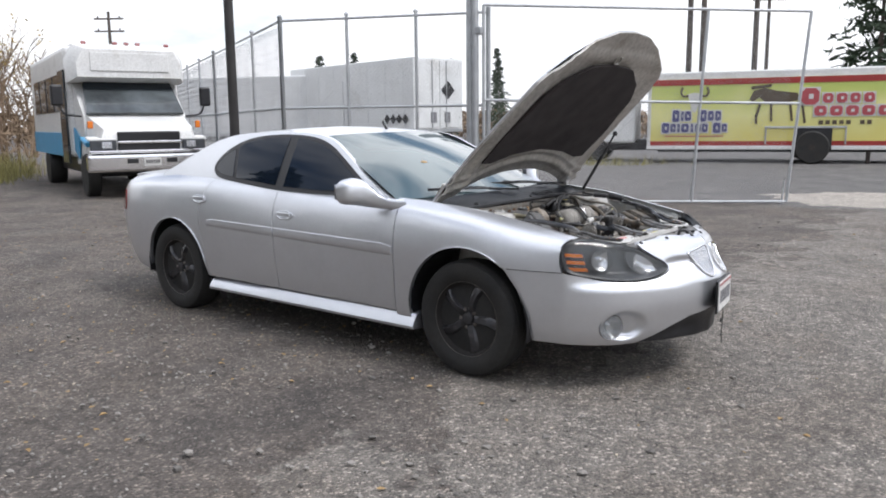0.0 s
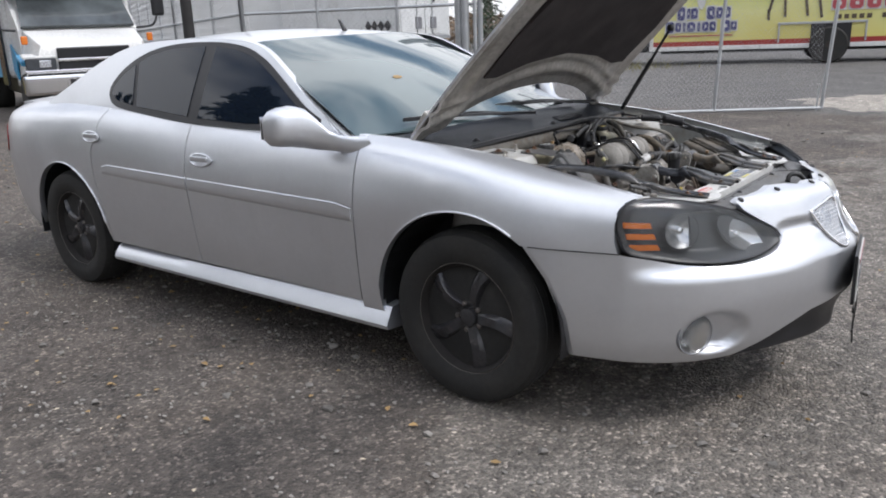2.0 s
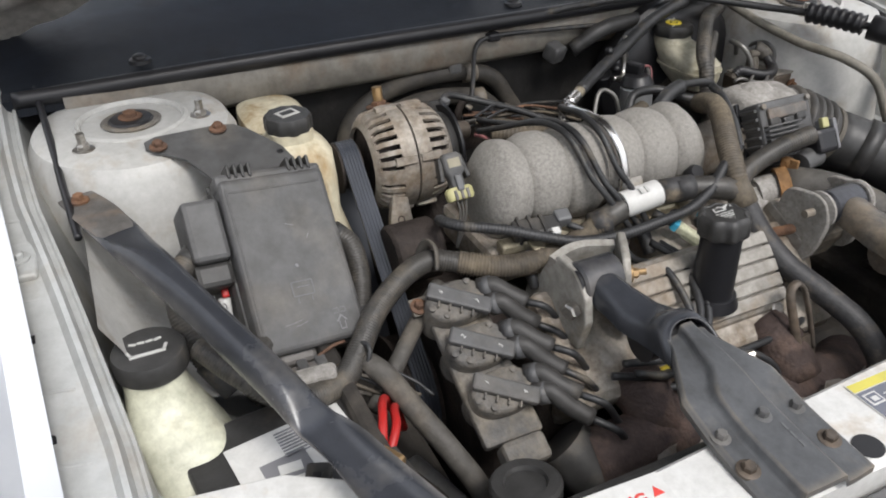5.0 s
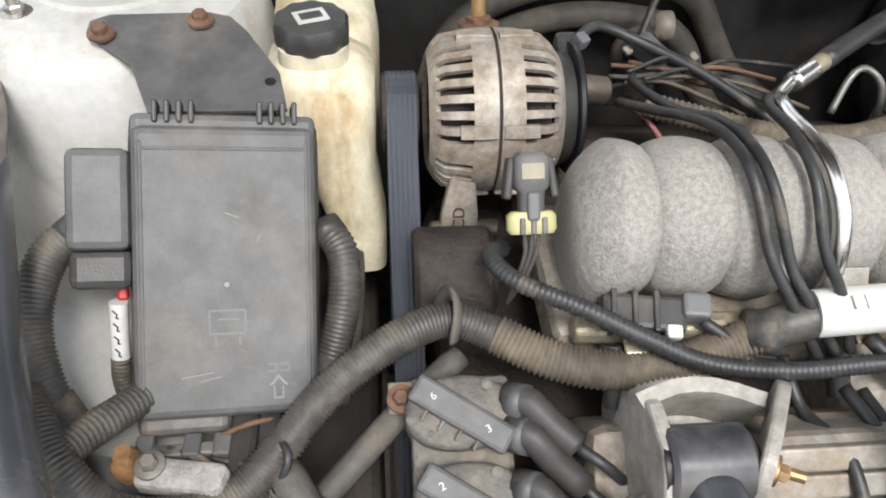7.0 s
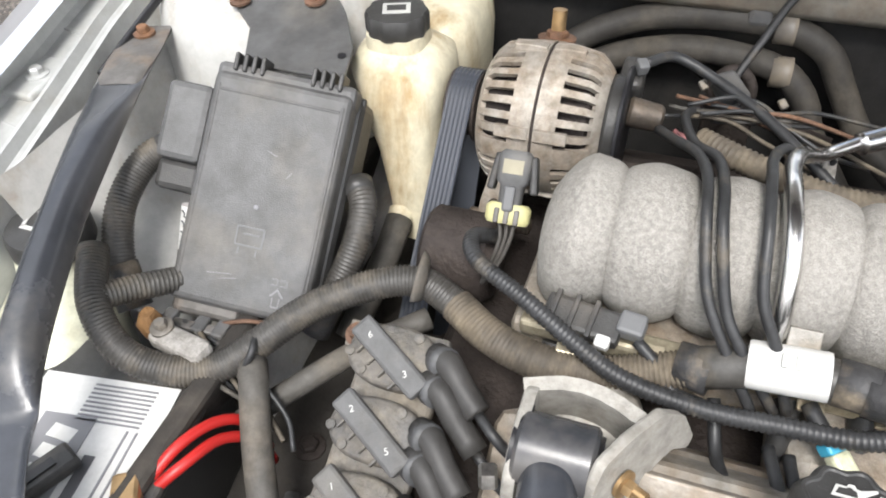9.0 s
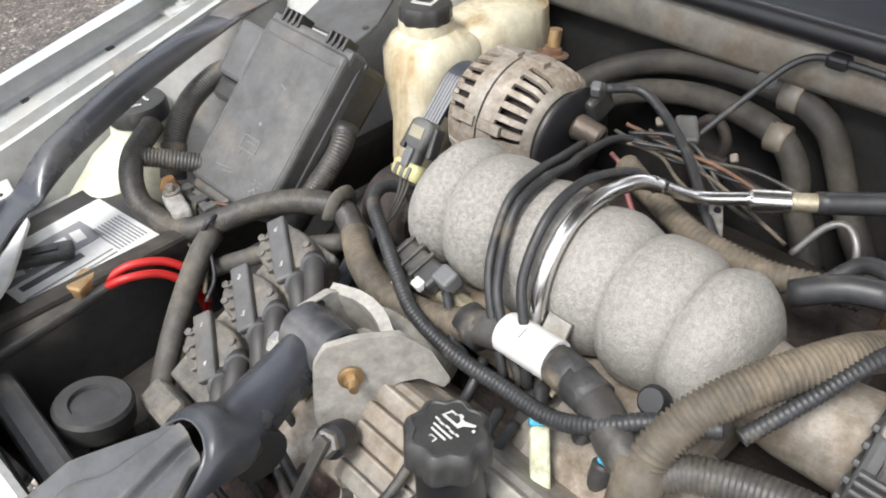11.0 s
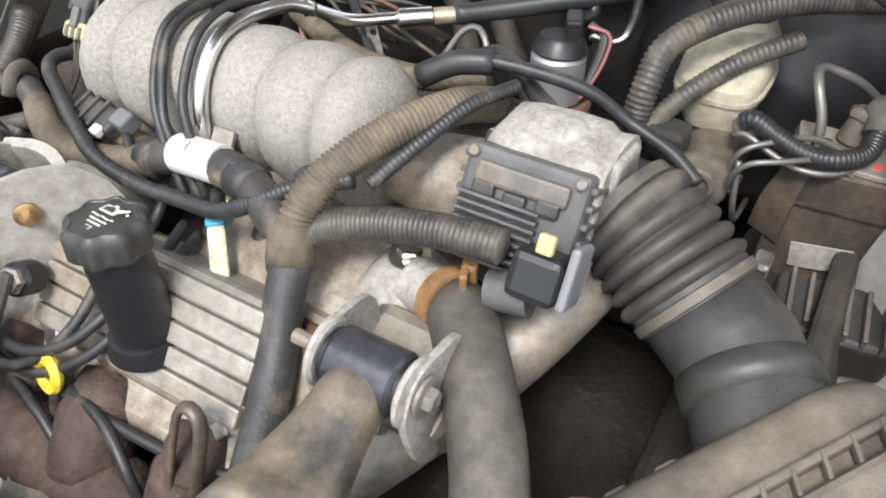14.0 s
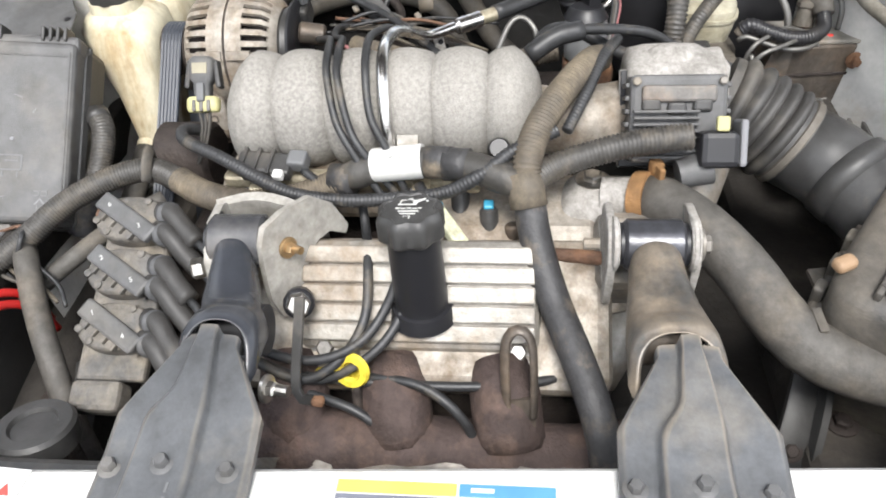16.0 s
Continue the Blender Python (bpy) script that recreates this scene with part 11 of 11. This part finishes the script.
def bare_tree(at, height, seed, leaves=260, label="half-bare autumn tree with thin twigs and yellow leaves", stems=3):
    rnd = random.Random(seed)
    t = thing("bare_tree", at, label, "tree", "autumn trees")
    bm = bmesh.new()
    tips = []

    def grow(p, d, length, r, depth):
        q = p + d * length
        rod(p, q, r, r * 0.62, 5, bm)
        if depth == 0 or r < 0.004:
            tips.append(q)
            return
        tips.append(p.lerp(q, 0.6))
        for _ in range(rnd.choice((2, 3))):
            nd = (d + V((rnd.uniform(-0.7, 0.7), rnd.uniform(-0.7, 0.7), rnd.uniform(-0.1, 0.5)))).normalized()
            grow(q, nd, length * rnd.uniform(0.6, 0.85), r * 0.62, depth - 1)
    for k in range(stems):
        d = V((rnd.uniform(-0.25, 0.25), rnd.uniform(-0.25, 0.25), 1)).normalized()
        grow(V(at) + V((rnd.uniform(-0.5, 0.5), rnd.uniform(-0.5, 0.5), 0)), d, height * 0.30, height * 0.012, 4)
    part("crown", bm, TWIGS, t)
    verts, faces = [], []
    for _ in range(leaves):
        c = rnd.choice(tips) + V((rnd.gauss(0, 0.18), rnd.gauss(0, 0.18), rnd.gauss(0, 0.18)))
        a, b = V((rnd.uniform(-1, 1), rnd.uniform(-1, 1), rnd.uniform(-1, 1))).normalized() * 0.07, V((rnd.uniform(-1, 1), rnd.uniform(-1, 1), rnd.uniform(-1, 1))).normalized() * 0.04
        i = len(verts)
        verts += [tuple(c - a), tuple(c + b), tuple(c + a), tuple(c - b)]
        faces.append((i, i + 1, i + 2, i + 3))
    me = bpy.data.meshes.new("foliage")
    me.from_pydata(verts, [], faces)
    me.materials.append(GOLD_LEAF)
    ob = new("foliage", me)
    ob.parent, ob.matrix_parent_inverse = t, t.matrix_basis.inverted()


def tufts(name, spots, blades, height, label, material):
    """Uncounted grass: thin blades in clumps, one mesh."""
    rnd = random.Random(5)
    verts, faces = [], []
    for cx, cy, spread in spots:
        for _ in range(blades):
            x, y = cx + rnd.gauss(0, spread), cy + rnd.gauss(0, spread)
            h, a = height * rnd.uniform(0.4, 1.15), rnd.uniform(0, 6.28)
            lean = V((rnd.gauss(0, 0.25), rnd.gauss(0, 0.25), 0)) * h
            w = V((math.cos(a), math.sin(a), 0)) * 0.012
            i = len(verts)
            p = V((x, y, -0.02))
            verts += [tuple(p - w), tuple(p + w), tuple(p + lean + V((0, 0, h)))]
            faces.append((i, i + 1, i + 2))
    me = bpy.data.meshes.new(name)
    me.from_pydata(verts, [], faces)
    me.materials.append(material)
    return tagged(new(name, me), label, "grass", kind="stuff")


shuttle_bus()
box_trailer(Matrix.Translation((-21.1, 20.5, 0)) @ pose(0, 0, 0, 0, 0, 169.6), 9.0, 2.75, 2.5, 1.15, "white semi-trailer with dark hazard placards on its side and rear", "parked trailers", True)
box_trailer(Matrix.Translation((-28.3, 19.4, 0)) @ pose(0, 0, 0, 0, 0, 204), 8.0, 2.6, 2.4, 1.0, "pale grey box trailer parked behind the fence", "parked trailers")
beverage_trailer()
fence_run([(-4.95, 6.40), (-8.25, 4.85)], 3.2, gap=1.15)
fence_run([(-8.25, 4.85), (-14.6, 8.0), (-23.5, 12.4)], 3.2)
fence_run([(-24.2, 6.0), (-31.0, 2.0)], 2.6, mesh=False)
gate()
utility_pole((-10.4, 5.4, 0), 9.0, 0, 0.10, DARK_POLE, "dark wooden pole standing behind the fence")
for at, h, n in (((-39.5, 10.9, 0), 8.3, 1), ((-54.0, 27.2, 0), 9.8, 2), ((-11.25, 31.0, 0), 12.0, 0), ((-10.6, 30.9, 0), 12.0, 0), ((-9.1, 33.4, 0), 12.0, 0), ((-13.5, 50.0, 0), 9.6, 1)):
    utility_pole(at, h, n)
for at, h, s, k in (((-6.0, 44.9, 0), 13.0, 4.4, 3), ((-3.0, 41.6, 0), 13.8, 4.8, 4), ((-41.9, 36.9, 0), 6.6, 1.5, 5), ((-40.8, 39.4, 0), 6.9, 1.5, 6), ((-42.6, 40.0, 0), 5.8, 1.3, 9), ((-22.9, 32.9, 0), 4.2, 2.0, 7), ((-33.8, 48.5, 0), 7.4, 1.0, 8), ((-36.5, 46.0, 0), 6.6, 1.0, 10)):
    conifer(at, h, s, k)
for i in range(15):
    conifer((-24 + 3.3 * i, -20.5 - 2.6 * (i % 3), 0), 12 + 7 * ((i * 7) % 5) / 4, 3.4, 40 + i, "dark spruce in the row across the yard")
for i in range(8):
    conifer((-18 - 3.2 * i, -11 - 2.4 * (i % 4), 0), 11 + 5 * ((i * 5) % 4) / 3, 2.9, 70 + i, "dark spruce in the row across the yard")
for at, h, k, n in (((-24.5, 5.6, 0), 4.4, 1, 200), ((-26.5, 4.4, 0), 5.4, 2, 420), ((-28.5, 7.6, 0), 5.8, 3, 460), ((-30.5, 9.6, 0), 5.6, 4, 300), ((-33.0, 8.0, 0), 6.0, 5, 300), ((-25.0, 2.0, 0), 4.2, 6, 200), ((-36.0, 13.0, 0), 5.5, 7, 200), ((-23.4, 4.2, 0), 3.0, 8, 60), ((-24.0, 3.2, 0), 2.8, 9, 40)):
    bare_tree(at, h, k, n, stems=4)
tufts("tall_grass", [(-19.5 - 0.5 * i, 4.0 + 0.35 * i - 0.6 * (i % 3), 0.5) for i in range(8)] + [(-20.5, 3.2, 0.6), (-21.5, 3.0, 0.6)], 260, 0.75, "tall yellowing grass beside the parked bus", DRY_GRASS)
tufts("dry_grass", [(-13 + 0.9 * i, 17.8 + 0.5 * i, 0.5) for i in range(6)], 70, 0.35, "straw-coloured grass along the fence line", DRY_GRASS)


def hedge():
    """A far band of brush that closes the yard."""
    rnd = random.Random(11)
    verts, faces = [], []
    for i in range(15000):
        a = rnd.uniform(70, 215)
        r = rnd.uniform(62, 90)
        x, y = 2 + r * math.cos(radians(a)), -4 + r * math.sin(radians(a))
        top = 2.3 + 1.1 * noise.noise((a * 0.35, 0, 0))
        z = rnd.uniform(0, 1) ** 0.7 * max(0.6, top)
        t1, t2 = V((rnd.uniform(-1, 1), rnd.uniform(-1, 1), rnd.uniform(-0.3, 1))).normalized(), V((rnd.uniform(-1, 1), rnd.uniform(-1, 1), rnd.uniform(-1, 1))).normalized()
        s = rnd.uniform(0.25, 0.6)
        b = len(verts)
        c = V((x, y, z))
        verts += [tuple(c - t1 * s), tuple(c + t2 * s * 0.5), tuple(c + t1 * s), tuple(c - t2 * s * 0.5)]
        faces.append((b, b + 1, b + 2, b + 3))
    for i in range(11000):
        a = rnd.uniform(0, 1)
        x, y = -24.5 - 9 * rnd.random(), -3 + 12 * a
        z = rnd.uniform(0, 1) ** 0.8 * (3.4 + 1.6 * noise.noise((x * 0.5, y * 0.5, 3)))
        t1, t2 = V((rnd.uniform(-1, 1), rnd.uniform(-1, 1), rnd.uniform(-0.2, 2))).normalized(), V((rnd.uniform(-1, 1), rnd.uniform(-1, 1), rnd.uniform(-1, 1))).normalized()
        s = rnd.uniform(0.12, 0.42)
        b = len(verts)
        c = V((x, y, z))
        verts += [tuple(c - t1 * s), tuple(c + t2 * s * 0.10), tuple(c + t1 * s), tuple(c - t2 * s * 0.10)]
        faces.append((b, b + 1, b + 2, b + 3))
    me = bpy.data.meshes.new("far_brush")
    me.from_pydata(verts, [], faces)
    me.materials.append(TWIGS)
    tagged(new("far_brush", me), "grey-brown brush along the far edge of the yard", "brush", kind="stuff")


hedge()


def litter():
    """Loose stones and fallen leaves on the asphalt, and one leaf on the windscreen."""
    leaf = thing("leaf", (-0.732, -0.312, 1.183), "dry tan leaf lying on the windscreen", "leaf")
    blade = eased([(0.026, 0.0), (0.012, 0.012), (-0.010, 0.014), (-0.024, 0.0), (-0.012, -0.013), (0.012, -0.011)], 4)
    up = V((0.43, -0.11, 0.90)).normalized()
    part("blade", plate(blade, 0.0015, along((-0.732, -0.312, 1.183), V((-0.732, -0.312, 1.183)) + up), 0), LEAF_LITTER, leaf)
    rnd = random.Random(21)
    bm = bmesh.new()
    ico = bmesh.new()
    bmesh.ops.create_icosphere(ico, subdivisions=1, radius=1.0)
    shape = [tuple(v.co) for v in ico.verts]
    tri = [[v.index for v in f.verts] for f in ico.faces]
    ico.free()
    verts, faces = [], []
    for _ in range(14000):
        x, y = rnd.uniform(-6, 5), rnd.uniform(-4.2, 5.0)
        if rnd.random() < 0.25:
            x, y = rnd.uniform(-12, 6), rnd.uniform(-4, 10)
        s = rnd.uniform(0.003, 0.010) * (2.0 if rnd.random() < 0.08 else 1)
        j = [rnd.uniform(0.6, 1.3) for _ in shape]
        b = len(verts)
        verts += [(x + s * p[0] * k * 1.3, y + s * p[1] * k, s * 0.35 + s * p[2] * 0.7 * k) for p, k in zip(shape, j)]
        faces += [tuple(b + i for i in f) for f in tri]
    me = bpy.data.meshes.new("gravel")
    me.from_pydata(verts, [], faces)
    me.materials.append(STONE)
    tagged(new("gravel", me), "loose pale and dark gravel on the asphalt", "gravel", kind="stuff")
    for name, material, n, label, size in (("fallen_leaves", LEAF_LITTER, 800, "dry tan leaves scattered on the asphalt", (0.008, 0.022)), ("pale_litter", PALE_LITTER, 1000, "small pale leaves and paper scraps on the asphalt", (0.004, 0.013))):
        verts, faces = [], []
        for _ in range(n):
            x, y = (rnd.uniform(-9, -0.5), rnd.uniform(-3.4, 3)) if rnd.random() < 0.7 else (rnd.uniform(-4, 5), rnd.uniform(-4, 7))
            s, a = rnd.uniform(*size), rnd.uniform(0, 6.28)
            c, d = V((math.cos(a), math.sin(a), 0)), V((-math.sin(a), math.cos(a), 0))
            b = len(verts)
            curl = rnd.uniform(0.1, 0.6)
            o = V((x, y, 0.006))
            verts += [tuple(o + p) for p in (-c * s, -c * s * 0.3 + d * s * 0.6 + V((0, 0, s * curl)), c * s * 0.4 + d * s * 0.5 + V((0, 0, s * curl * 0.8)), c * s + V((0, 0, s * 0.2)), c * s * 0.3 - d * s * 0.55 + V((0, 0, s * curl)), -c * s * 0.4 - d * s * 0.5 + V((0, 0, s * curl * 0.6)), V((0, 0, 0)))]
            faces += [(b + 6, b + k, b + (k + 1) % 6) for k in range(6)]
        me = bpy.data.meshes.new(name)
        me.from_pydata(verts, [], faces)
        me.materials.append(material)
        tagged(new(name, me), label, "leaves", kind="stuff")


STONE = mat("gravel_stone", (0.19, 0.178, 0.162), 0.85, 0, 0.6, 3.5, 0.2, 200)
LEAF_LITTER = mat("dry_leaf", (0.30, 0.20, 0.09), 0.8, 0, 0.35, 3, 0.1, 100)
PALE_LITTER = mat("pale_leaf", (0.44, 0.38, 0.29), 0.8, 0, 0.25, 3, 0.1, 100)
litter()
